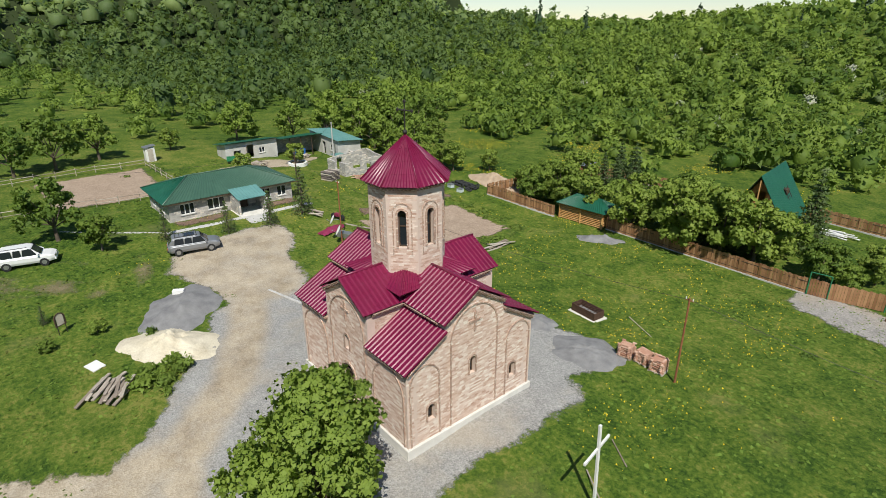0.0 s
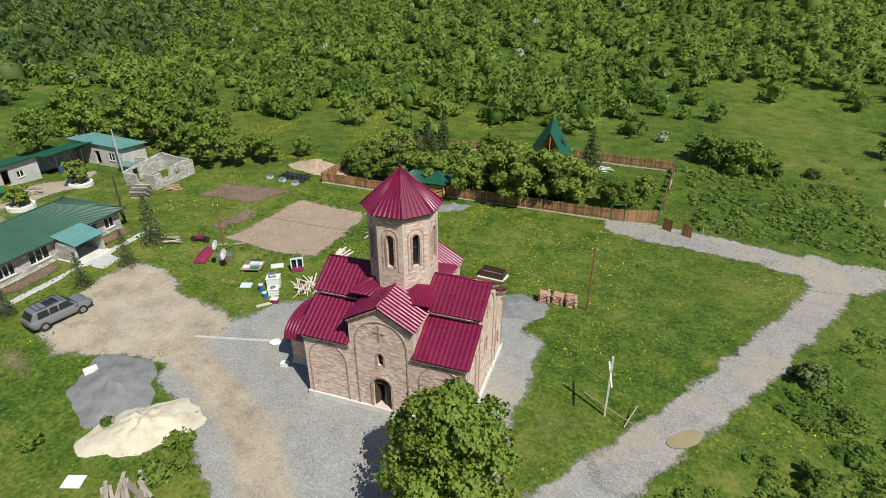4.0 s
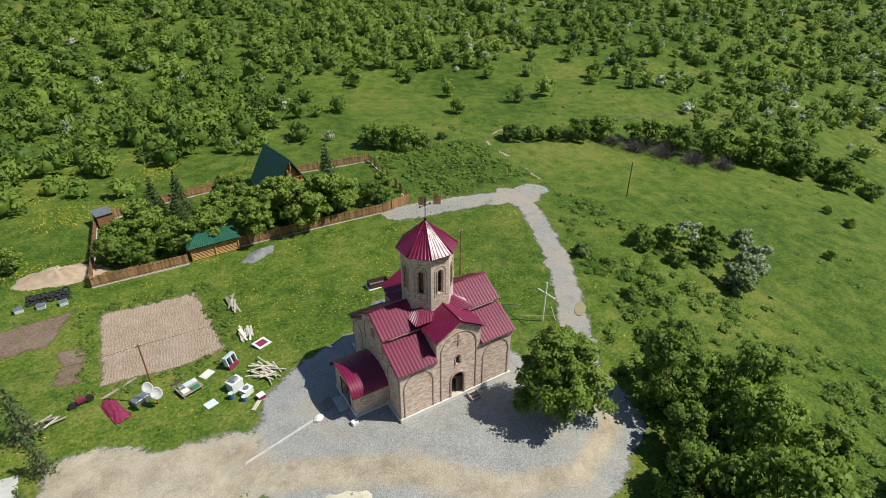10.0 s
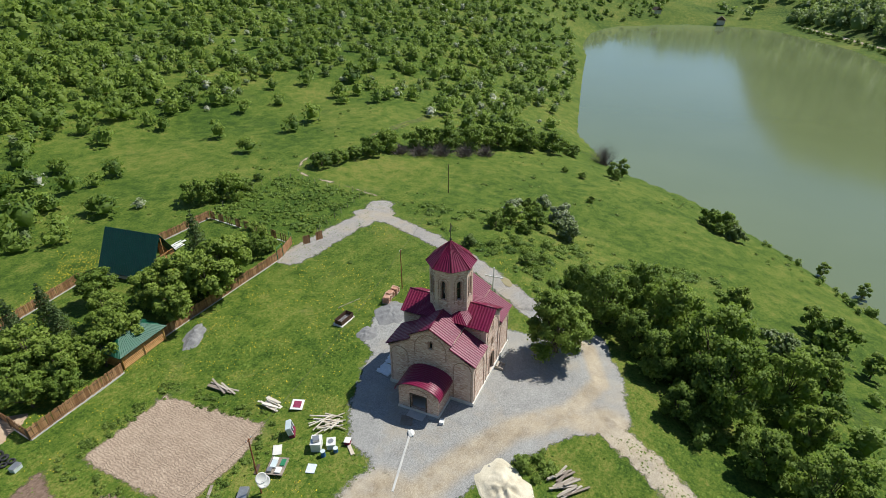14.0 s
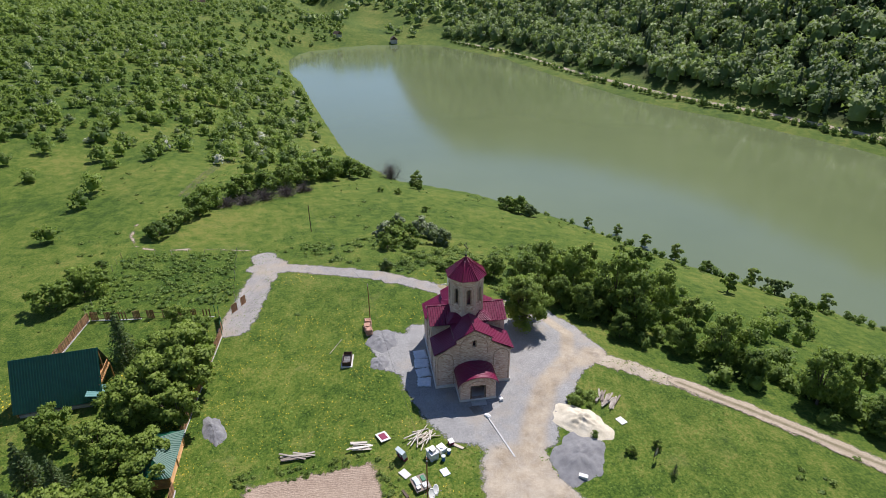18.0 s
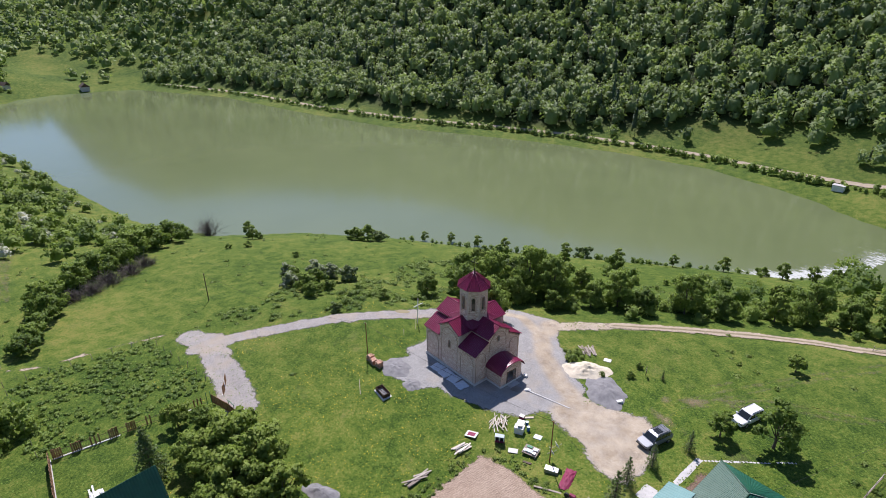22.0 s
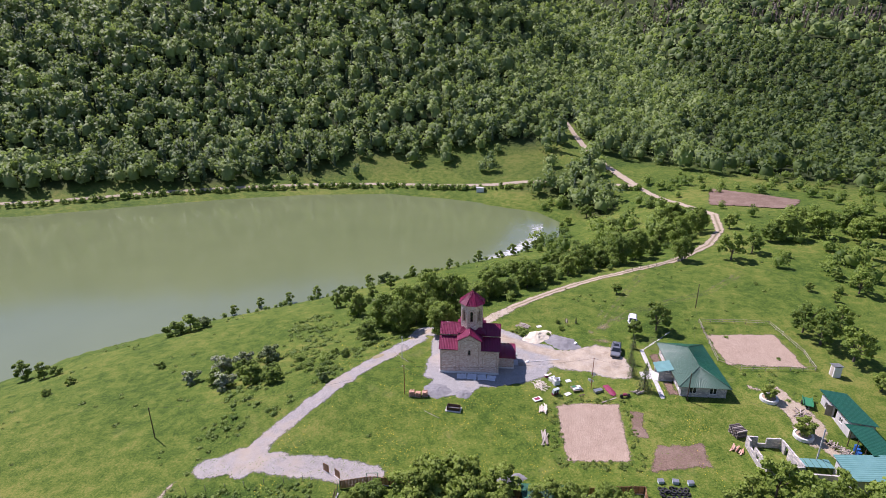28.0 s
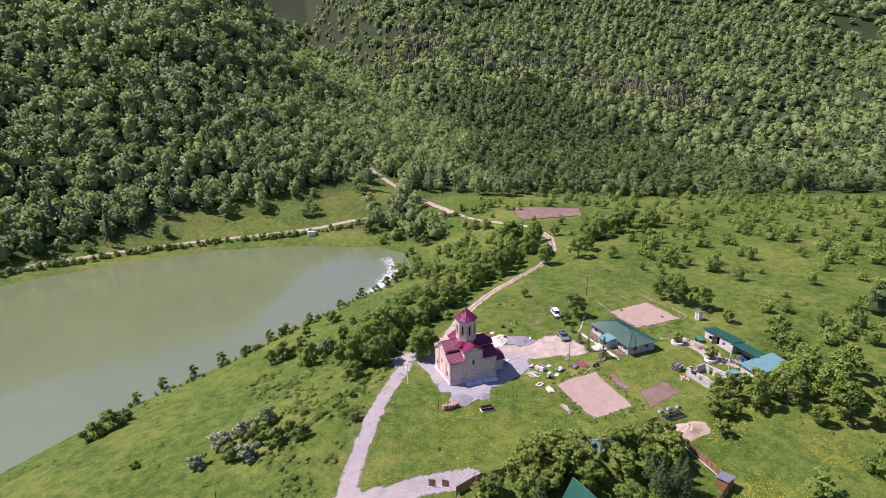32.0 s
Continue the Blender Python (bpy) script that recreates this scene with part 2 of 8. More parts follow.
def brick_faces(name):
    """Fired bricks laid one by one: dark red, pink, pale pink and cream by turns."""
    m, nt, b = nodes_of(name)
    pick = maths(nt, "FRACT", maths(nt, "ADD", nt.nodes.new("ShaderNodeNewGeometry").outputs["Random Per Island"], nt.nodes.new("ShaderNodeObjectInfo").outputs["Random"]))
    run = nt.nodes.new("ShaderNodeMapping")
    run.inputs["Scale"].default_value = (0.6, 0.6, 8.0)
    nt.links.new(nt.nodes.new("ShaderNodeNewGeometry").outputs["Position"], run.inputs[0])
    f = maths(nt, "ADD", maths(nt, "MULTIPLY", pick, 0.5), maths(nt, "MULTIPLY", noise_at(nt, 1.3, 3, run.outputs[0], 0.6), 0.55))
    col = ramp(nt, f, [(0.16, (0.42, 0.23, 0.165)), (0.36, (0.62, 0.43, 0.335)), (0.58, (0.74, 0.57, 0.475)), (0.8, (0.86, 0.76, 0.67))])
    grain = noise_at(nt, 26, 3)
    col = mixed(nt, 1.0, col, ramp(nt, grain, [(0.3, (0.82, 0.82, 0.82)), (0.7, (1.05, 1.05, 1.05))]), "MULTIPLY")
    nt.links.new(col, b.inputs["Base Color"])
    b.inputs["Roughness"].default_value = 0.88
    bumped(nt, b, grain, 0.08, 0.01)
    return m


def glass_pane(name):
    m, nt, b = nodes_of(name)
    b.inputs["Base Color"].default_value = (0.02, 0.025, 0.03, 1)
    b.inputs["Roughness"].default_value = 0.08
    bumped(nt, b, noise_at(nt, 2.0, 2), 0.05, 0.01)
    return m


def lake_water():
    m, nt, b = nodes_of("lake_water")
    f = noise_at(nt, 0.012, 4)
    nt.links.new(ramp(nt, f, [(0.35, (0.148, 0.18, 0.082)), (0.65, (0.172, 0.204, 0.096))]), b.inputs["Base Color"])
    b.inputs["Roughness"].default_value, b.inputs["IOR"].default_value = 0.1, 1.5
    b.inputs["Specular IOR Level"].default_value = 0.8
    mp = nt.nodes.new("ShaderNodeMapping")
    mp.inputs["Scale"].default_value = (0.5, 1.6, 1)
    mp.inputs["Rotation"].default_value = (0, 0, 0.5)
    nt.links.new(nt.nodes.new("ShaderNodeNewGeometry").outputs["Position"], mp.inputs[0])
    bumped(nt, b, noise_at(nt, 1.2, 4, mp.outputs[0]), 0.07, 0.1)
    return m


def roof_sheet(name, dark, light, rough=0.32, coat=0.14, veil=0.24):
    m, nt, b = nodes_of(name)
    nt.links.new(ramp(nt, maths(nt, "ADD", maths(nt, "MULTIPLY", noise_at(nt, 0.8, 5), 0.7), maths(nt, "MULTIPLY", noise_at(nt, 14, 3), 0.3)), [(0.3, dark), (0.7, light)]), b.inputs["Base Color"])
    nt.links.new(ramp(nt, noise_at(nt, 1.7, 5), [(0.3, (rough - 0.06,) * 3), (0.7, (rough + 0.12,) * 3)]), b.inputs["Roughness"])
    b.inputs["Specular IOR Level"].default_value = 0.5
    b.inputs["Coat Weight"].default_value, b.inputs["Coat Roughness"].default_value = coat, veil
    bumped(nt, b, noise_at(nt, 5, 3), 0.12, 0.01)
    return m


GRASS = make_grass()
GRAVEL = ground_cover("gravel", (0.19, 0.185, 0.18), (0.43, 0.42, 0.4), 15, patch=(0.42, 0.35, 0.26), worn=0.45)
ROAD_GRAVEL = ground_cover("road_gravel", (0.2, 0.185, 0.175), (0.44, 0.41, 0.375), 13, patch=(0.4, 0.33, 0.24), worn=0.6)
DIRT = ground_cover("bare_earth", (0.3, 0.24, 0.165), (0.5, 0.42, 0.32), 9, patch=(0.36, 0.3, 0.2), worn=0.5, wheels=((0.11, 0.1, 0.045), (0.24, 0.2, 0.12)))
TILLED = ground_cover("tilled_soil", (0.25, 0.18, 0.13), (0.5, 0.385, 0.29), 9, rows=1.1, turn=0.12, patch=(0.42, 0.33, 0.25), worn=0.3)
RUT = ground_cover("meadow_rut", (0.2, 0.17, 0.085), (0.34, 0.28, 0.17), 9, soft=1.7, patch=(0.13, 0.15, 0.04), worn=0.8)
DARK_SOIL = ground_cover("dug_soil", (0.13, 0.085, 0.06), (0.26, 0.18, 0.135), 6, patch=(0.3, 0.22, 0.17), worn=0.5)
GREY_STONE_DUST = surface("stone_dust", (0.16, 0.155, 0.16), (0.3, 0.295, 0.29), 1.2, 0.95, bump=1.0, fine=22, depth=0.03)
PALE_SAND = surface("pale_sand", (0.5, 0.43, 0.31), (0.8, 0.73, 0.58), 0.9, 0.95, bump=0.8, fine=9, depth=0.05)
WATER = lake_water()
BRICK = brickwork("church_brick", (0.48, 0.29, 0.21), (0.7, 0.54, 0.44), (0.7, 0.62, 0.54))
BRICK_FACE = brick_faces("laid_brick")
MORTAR = surface("lime_mortar", (0.6, 0.46, 0.38), (0.72, 0.58, 0.5), 1.5, 0.92, bump=0.05, fine=40, depth=0.006)
BRICK_TRIM = brickwork("trim_brick", (0.36, 0.2, 0.14), (0.56, 0.4, 0.31), (0.4, 0.33, 0.28), 0.13, 0.07)
RED_ROOF = roof_sheet("crimson_roof_sheet", (0.15, 0.005, 0.036), (0.21, 0.009, 0.054), 0.36)
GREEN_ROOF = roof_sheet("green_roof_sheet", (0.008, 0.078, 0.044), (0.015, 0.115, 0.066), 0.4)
# GREEN_ROOF again, with the sheen of sun and sky lightening its base colour
PALE_GREEN_ROOF = roof_sheet("sheen_green_roof_sheet", (0.038, 0.095, 0.058), (0.058, 0.13, 0.083), 0.46, 0.55, 0.42)
TEAL_ROOF = roof_sheet("teal_roof_sheet", (0.11, 0.26, 0.24), (0.16, 0.33, 0.31), 0.4)
CONCRETE = surface("concrete", (0.42, 0.41, 0.39), (0.62, 0.6, 0.57), 1.5, 0.9)
PALE_CONCRETE = surface("pale_concrete", (0.58, 0.55, 0.5), (0.78, 0.75, 0.7), 1.2, 0.9)
PLASTER = surface("grey_plaster", (0.45, 0.43, 0.4), (0.66, 0.64, 0.6), 0.8, 0.92, bump=0.4, fine=14)
BLOCKWORK = brickwork("block_wall", (0.36, 0.34, 0.32), (0.55, 0.53, 0.5), (0.42, 0.4, 0.38), 0.4, 0.2)
PLANK = surface("fence_plank", (0.24, 0.115, 0.05), (0.44, 0.24, 0.12), 1.1, 0.75, fine=18, piece=0.5)
GREY_PLANK = surface("weathered_plank", (0.25, 0.2, 0.16), (0.5, 0.44, 0.37), 1.4, 0.85, fine=20, piece=0.45)
LOG_WOOD = surface("varnished_log", (0.42, 0.21, 0.07), (0.66, 0.38, 0.15), 1.5, 0.55, fine=20, piece=0.3)
PALE_WOOD = surface("pale_timber", (0.5, 0.42, 0.32), (0.75, 0.68, 0.58), 1.5, 0.85, fine=22, piece=0.5)
BARK = surface("bark", (0.07, 0.052, 0.038), (0.17, 0.135, 0.1), 2.5, 0.95, bump=0.8, fine=24)
DARK_WOOD = surface("dark_wood", (0.05, 0.032, 0.02), (0.12, 0.075, 0.045), 2, 0.7)
WHITE_PAINT = surface("white_paint", (0.72, 0.71, 0.68), (0.84, 0.83, 0.8), 1.5, 0.6, bump=0.1)
RUSTY = surface("rusty_iron", (0.16, 0.05, 0.025), (0.36, 0.14, 0.06), 4, 0.8, bump=0.5)
IRON = surface("dark_iron", (0.03, 0.028, 0.026), (0.07, 0.062, 0.056), 4, 0.55, 0.4)
STEEL = surface("grey_steel", (0.3, 0.3, 0.3), (0.5, 0.5, 0.5), 3, 0.4, 0.7)
GREEN_PAINT = surface("green_paint", (0.02, 0.16, 0.07), (0.04, 0.24, 0.11), 4, 0.5)
BLUE_PLASTIC = surface("blue_plastic", (0.02, 0.1, 0.33), (0.04, 0.16, 0.45), 3, 0.4)
RED_CLOTH = surface("crimson_tarpaulin", (0.16, 0.01, 0.04), (0.3, 0.03, 0.09), 3, 0.7, bump=0.6)
RUBBER = surface("black_rubber", (0.012, 0.012, 0.013), (0.035, 0.035, 0.036), 5, 0.75)
GLASS = glass_pane("window_glass")
SILVER_PAINT = surface("silver_car_paint", (0.27, 0.28, 0.3), (0.33, 0.34, 0.36), 0.6, 0.3, 0.45, bump=0.0)
WHITE_CAR = surface("white_car_paint", (0.75, 0.75, 0.75), (0.8, 0.8, 0.8), 0.6, 0.22, 0.0, bump=0.0)
STACK_BRICK = surface("loose_brick", (0.45, 0.24, 0.16), (0.68, 0.46, 0.35), 2, 0.9, fine=20, piece=0.6)
POLYTHENE = surface("pale_polythene", (0.55, 0.6, 0.68), (0.78, 0.82, 0.86), 2.5, 0.35, bump=0.7, fine=6, depth=0.05)
BLOSSOM = leaf("blossoming_leaves", (0.08, 0.14, 0.03), (0.2, 0.26, 0.09), False, 0.25, (0.46, 0.48, 0.37))
BLOSSOM_FAR = leaf("far_blossom", (0.08, 0.13, 0.03), (0.24, 0.29, 0.13), True, 0.25, (0.6, 0.6, 0.5))
LEAF = leaf("broad_leaves", (0.078, 0.142, 0.022), (0.26, 0.35, 0.06), False, 0.38)
LEAF_LIGHT = leaf("spring_leaves", (0.12, 0.19, 0.028), (0.3, 0.38, 0.07), False, 0.38)
LEAF_DARK = leaf("dark_leaves", (0.066, 0.125, 0.024), (0.22, 0.305, 0.056), False, 0.38)
NEEDLES = leaf("spruce_needles", (0.05, 0.085, 0.03), (0.12, 0.17, 0.055), False, 0.25)
SCRUB_LEAF = leaf("scrub_leaves", (0.062, 0.122, 0.018), (0.235, 0.32, 0.054), True, 0.36)
FOREST_LEAF = leaf("forest_leaves", (0.055, 0.108, 0.044), (0.28, 0.36, 0.115), True, 0.38)


def blades():
    m, nt, b = nodes_of("grass_blades")
    col, fine = grass_colour(nt)
    nt.links.new(mixed(nt, nt.nodes.new("ShaderNodeNewGeometry").outputs["Random Per Island"], col, (0.14, 0.21, 0.035)), b.inputs["Base Color"])
    b.inputs["Roughness"].default_value, b.inputs["Specular IOR Level"].default_value = 0.85, 0.15
    return m


GRASS_BLADE = blades()
HERB = leaf("meadow_herb_leaves", (0.085, 0.145, 0.022), (0.2, 0.27, 0.05), True, 0.25)
WEED = leaf("nettle_leaves", (0.075, 0.14, 0.02), (0.19, 0.27, 0.045), True, 0.25)
LEAF_DEEP = leaf("deep_green_leaves", (0.03, 0.064, 0.018), (0.13, 0.19, 0.05), True, 0.3)
CONIFER_FAR = leaf("far_conifers", (0.025, 0.05, 0.024), (0.07, 0.115, 0.05), True, 0.12)
DEAD_NEEDLES = leaf("dead_needles", (0.1, 0.075, 0.065), (0.19, 0.15, 0.12), True, 0.05)
FLOWER = surface("yellow_petals", (0.62, 0.44, 0.01), (0.8, 0.62, 0.03), 5, 0.7, bump=0)
TWIG = surface("grey_twigs", (0.09, 0.075, 0.07), (0.2, 0.165, 0.15), 4, 0.95)


def foam_skin():
    m, nt, b = nodes_of("shore_foam")
    b.inputs["Base Color"].default_value, b.inputs["Roughness"].default_value = (0.62, 0.64, 0.6, 1), 0.7
    att = nt.nodes.new("ShaderNodeAttribute")
    att.attribute_name = "cover"
    mp = nt.nodes.new("ShaderNodeMapping")
    mp.inputs["Scale"].default_value, mp.inputs["Rotation"].default_value = (0.5, 1.4, 1), (0, 0, -0.6)
    nt.links.new(nt.nodes.new("ShaderNodeNewGeometry").outputs["Position"], mp.inputs[0])
    f = maths(nt, "MULTIPLY", maths(nt, "SUBTRACT", maths(nt, "ADD", noise_at(nt, 0.8, 7, mp.outputs[0], 0.72), maths(nt, "MULTIPLY", att.outputs["Fac"], 0.3)), 0.62), 5.0, True)
    clear = nt.nodes.new("ShaderNodeBsdfTransparent")
    mx = nt.nodes.new("ShaderNodeMixShader")
    nt.links.new(maths(nt, "MULTIPLY", f, 0.85), mx.inputs[0])
    nt.links.new(clear.outputs[0], mx.inputs[1])
    nt.links.new(b.outputs[0], mx.inputs[2])
    nt.links.new(mx.outputs[0], nt.nodes["Material Output"].inputs[0])
    return m


FOAM = foam_skin()

# ---- helpers for meshes ----
def link(name, bm, material, smooth=False):
    me = bpy.data.meshes.new(name)
    bm.normal_update()
    bm.to_mesh(me)
    bm.free()
    if smooth:
        me.polygons.foreach_set("use_smooth", [True] * len(me.polygons))
    me.materials.append(material)
    return new(name, me)


def part(name, bm, material, parent, label="", smooth=False):
    """One mesh object under a thing or a part."""
    ob = link(name, bm, material, smooth)
    ob.parent = parent
    if label:
        tagged(ob, label)
    return ob


def thing(name, label, category, group="", x=0.0, y=0.0, z=None, turn=0.0, kind=""):
    ob = new(name)
    ob.empty_display_size = 0.2
    ob.matrix_world = pose(x, y, float(height(x, y)) if z is None else z, 0, 0, turn)
    return tagged(ob, label, category, group, kind)


def box(bm, x0, x1, y0, y1, z0, z1, m=None, bevel=0.0):
    r = bmesh.ops.create_cube(bm, size=1.0)
    vs = r["verts"]
    for v in vs:
        v.co = Vector((x0 + (v.co.x + 0.5) * (x1 - x0), y0 + (v.co.y + 0.5) * (y1 - y0), z0 + (v.co.z + 0.5) * (z1 - z0)))
        if m is not None:
            v.co = m @ v.co
    if bevel:
        es = {e for v in vs for e in v.link_edges}
        bmesh.ops.bevel(bm, geom=list(es), offset=bevel, segments=1, affect="EDGES")


def bar(bm, a, b, r0, r1=None, seg=8):
    """A round bar from a to b."""
    a, b = Vector(a), Vector(b)
    r1 = r0 if r1 is None else r1
    d = b - a
    res = bmesh.ops.create_cone(bm, cap_ends=True, segments=seg, radius1=r0, radius2=max(r1, 0.001), depth=d.length)
    m = Matrix.Translation((a + b) / 2) @ d.to_track_quat("Z", "Y").to_matrix().to_4x4()
    bmesh.ops.transform(bm, matrix=m, verts=res["verts"])


def box_uv(bm):
    uv = bm.loops.layers.uv.verify()
    bm.normal_update()
    for f in bm.faces:
        n = f.normal
        for l in f.loops:
            c = l.vert.co
            if abs(n.z) > 0.75:
                l[uv].uv = (c.x, c.y)
            elif abs(n.x) > abs(n.y):
                l[uv].uv = (c.y, c.z)
            else:
                l[uv].uv = (c.x, c.z)


def arch(u, z0, width, tall, n=8):
    """Outline of an opening with a round head: its foot's middle u, z0, its width and whole height."""
    r = width / 2
    pts = [(u - r, z0), (u + r, z0)]
    return pts + [(u + r * math.cos(math.pi * i / n), z0 + tall - r + r * math.sin(math.pi * i / n)) for i in range(n + 1)]


def slab(outline, holes, thick, m, bm=None):
    """An upright slab with openings through it. The outline lies in local x, z; it is thick along local y."""
    bm = bm or bmesh.new()
    uv = bm.loops.layers.uv.verify()
    made = bmesh.new()
    luv = made.loops.layers.uv.verify()
    edges = []
    for loop in [outline] + list(holes):
        vs = [made.verts.new((u, 0, z)) for u, z in loop]
        edges += [made.edges.new((vs[i], vs[(i + 1) % len(vs)])) for i in range(len(vs))]
    bmesh.ops.triangle_fill(made, use_beauty=True, use_dissolve=False, edges=edges)
    r = bmesh.ops.extrude_face_region(made, geom=made.faces[:])
    bmesh.ops.translate(made, vec=(0, thick, 0), verts=[g for g in r["geom"] if isinstance(g, bmesh.types.BMVert)])
    bmesh.ops.recalc_face_normals(made, faces=made.faces[:])
    made.normal_update()
    for f in made.faces:
        for l in f.loops:
            c = l.vert.co
            l[luv].uv = (c.x, c.z) if abs(f.normal.y) > 0.5 else ((c.y, c.z) if abs(f.normal.x) > abs(f.normal.z) else (c.x, c.y))
    made.transform(m)
    me = bpy.data.meshes.new("slab")
    made.to_mesh(me)
    made.free()
    bm.from_mesh(me)
    bpy.data.meshes.remove(me)
    return bm


def strip(bm, pts, width, proud, m, back=0.02):
    """A raised band along a line of local x, z points, standing proud towards local -y."""
    n = len(pts)
    rows = []
    for i, (u, z) in enumerate(pts):
        (a, b), (c, d) = pts[max(i - 1, 0)], pts[min(i + 1, n - 1)]
        t = Vector((c - a, d - b)).normalized()
        k = Vector((-t.y, t.x)) * width / 2
        rows.append([bm.verts.new(m @ Vector((u + s * k.x, y, z + s * k.y))) for s, y in ((-1, back), (-1, -proud), (1, -proud), (1, back))])
    for p, q in zip(rows, rows[1:]):
        for j in range(4):
            bm.faces.new((p[j], p[(j + 1) % 4], q[(j + 1) % 4], q[j]))
    bm.faces.new(rows[0])
    bm.faces.new(rows[-1][::-1])


def sheet(corners, pitch=0.3, wave=0.042, step=0.35, lip=0.018, thick=0.05):
    """A ribbed roof sheet: eave left, eave right, ridge right, ridge left; ribs run down the slope."""
    a, b, c, d = [Vector(p) for p in corners]
    bm = bmesh.new()
    n = ((b - a).cross(d - a) + (c - b).cross(d - c)).normalized()
    width = max((b - a).length, (c - d).length)
    run = max((d - a).length, (c - b).length)
    ribs = max(1, round(width / pitch))
    us = [(i + o) / ribs for i in range(ribs) for o in (0, 0.18, 0.5, 0.68)] + [1.0]
    hs = [0, wave, wave, 0] * ribs + [0]
    rows = max(1, round(run / step)) if step else 1
    vs = []
    for k in range(rows):
        vs += [(k / rows, lip if step else 0), ((k + 0.999) / rows, 0)]
    grid = []
    for v, l in vs:
        left, right = a.lerp(d, v), b.lerp(c, v)
        grid.append([bm.verts.new(left.lerp(right, u) + n * (h + l)) for u, h in zip(us, hs)])
    for r0, r1 in zip(grid, grid[1:]):
        for i in range(len(us) - 1):
            bm.faces.new((r0[i], r0[i + 1], r1[i + 1], r1[i]))
    low = [bm.verts.new(p - n * thick) for p in (a, b, c, d)]
    bm.faces.new(low[::-1])
    for row, (i, j) in ((grid[0], (0, 1)), (grid[-1][::-1], (2, 3))):
        [bm.faces.new((row[q], row[q + 1], low[i] if q < len(row) // 2 else low[j])) for q in range(len(row) - 1)]
    for side, (i, j) in (([r[0] for r in grid][::-1], (3, 0)), ([r[-1] for r in grid], (1, 2))):
        [bm.faces.new((side[q], side[q + 1], low[i] if q < len(side) // 2 else low[j])) for q in range(len(side) - 1)]
    return bm


def mesh_from(name, verts, faces, material, smooth=False):
    """A mesh from arrays made by a formula: verts n x 3, faces m x 4 or m x 3."""
    me = bpy.data.meshes.new(name)
    verts, faces = np.asarray(verts, np.float32), np.asarray(faces, np.int32)
    me.vertices.add(len(verts))
    me.vertices.foreach_set("co", verts.ravel())
    k = faces.shape[1]
    me.loops.add(faces.size)
    me.loops.foreach_set("vertex_index", faces.ravel())
    me.polygons.add(len(faces))
    me.polygons.foreach_set("loop_start", np.arange(0, faces.size, k, dtype=np.int32))
    me.polygons.foreach_set("loop_total", np.full(len(faces), k, np.int32))
    if smooth:
        me.polygons.foreach_set("use_smooth", np.ones(len(faces), bool))
    me.update(calc_edges=True)
    me.materials.append(material)
    return me


# ---- plan of the land: height in metres at any x, y ----
LAKE_Z = -19.0
LAKE = np.array([(-25, -151), (-22, -128), (-10, -110), (20, -88), (50, -65), (82, -44), (105, -24), (121, -1), (152, 16),
                 (195, 24), (250, 34), (312, 44), (410, 74), (457, 55), (500, -5), (480, -66), (394, -107), (300, -122),
                 (222, -140), (176, -163), (136, -180), (95, -193), (54, -198), (8, -187), (-14, -169)], float)


def rise(v, a, b):
    """0 below a, 1 above b, smooth between."""
    u = np.clip((v - a) / (b - a), 0, 1)
    return u * u * (3 - 2 * u)


def edge_distance(x, y, line, closed=True):
    """Distance to a line of corners; for a closed one negative inside."""
    x, y = np.asarray(x, float), np.asarray(y, float)
    best, inside = np.full(x.shape, 1e9), np.zeros(x.shape, bool)
    n = len(line)
    for i in range(n if closed else n - 1):
        (ax, ay), (bx, by) = line[i], line[(i + 1) % n]
        dx, dy = bx - ax, by - ay
        u = np.clip(((x - ax) * dx + (y - ay) * dy) / (dx * dx + dy * dy), 0, 1)
        best = np.minimum(best, np.hypot(x - ax - u * dx, y - ay - u * dy))
        if closed and ay != by:
            inside ^= ((ay > y) != (by > y)) & (x < (bx - ax) * (y - ay) / (by - ay) + ax)
    return np.where(inside, -best, best) if closed else best


def waves(x, y, size, seed=0.0):
    """Soft irregular waves of about the given length, between -1 and 1."""
    s = 0
    for k in range(5):
        a = seed * 1.7 + k * 2.399
        q = 2 * np.pi / size * (0.7 + 0.17 * k)
        s = s + np.sin(q * (x * np.cos(a) + y * np.sin(a)) + 3.1 * k + seed)
    return s / 5


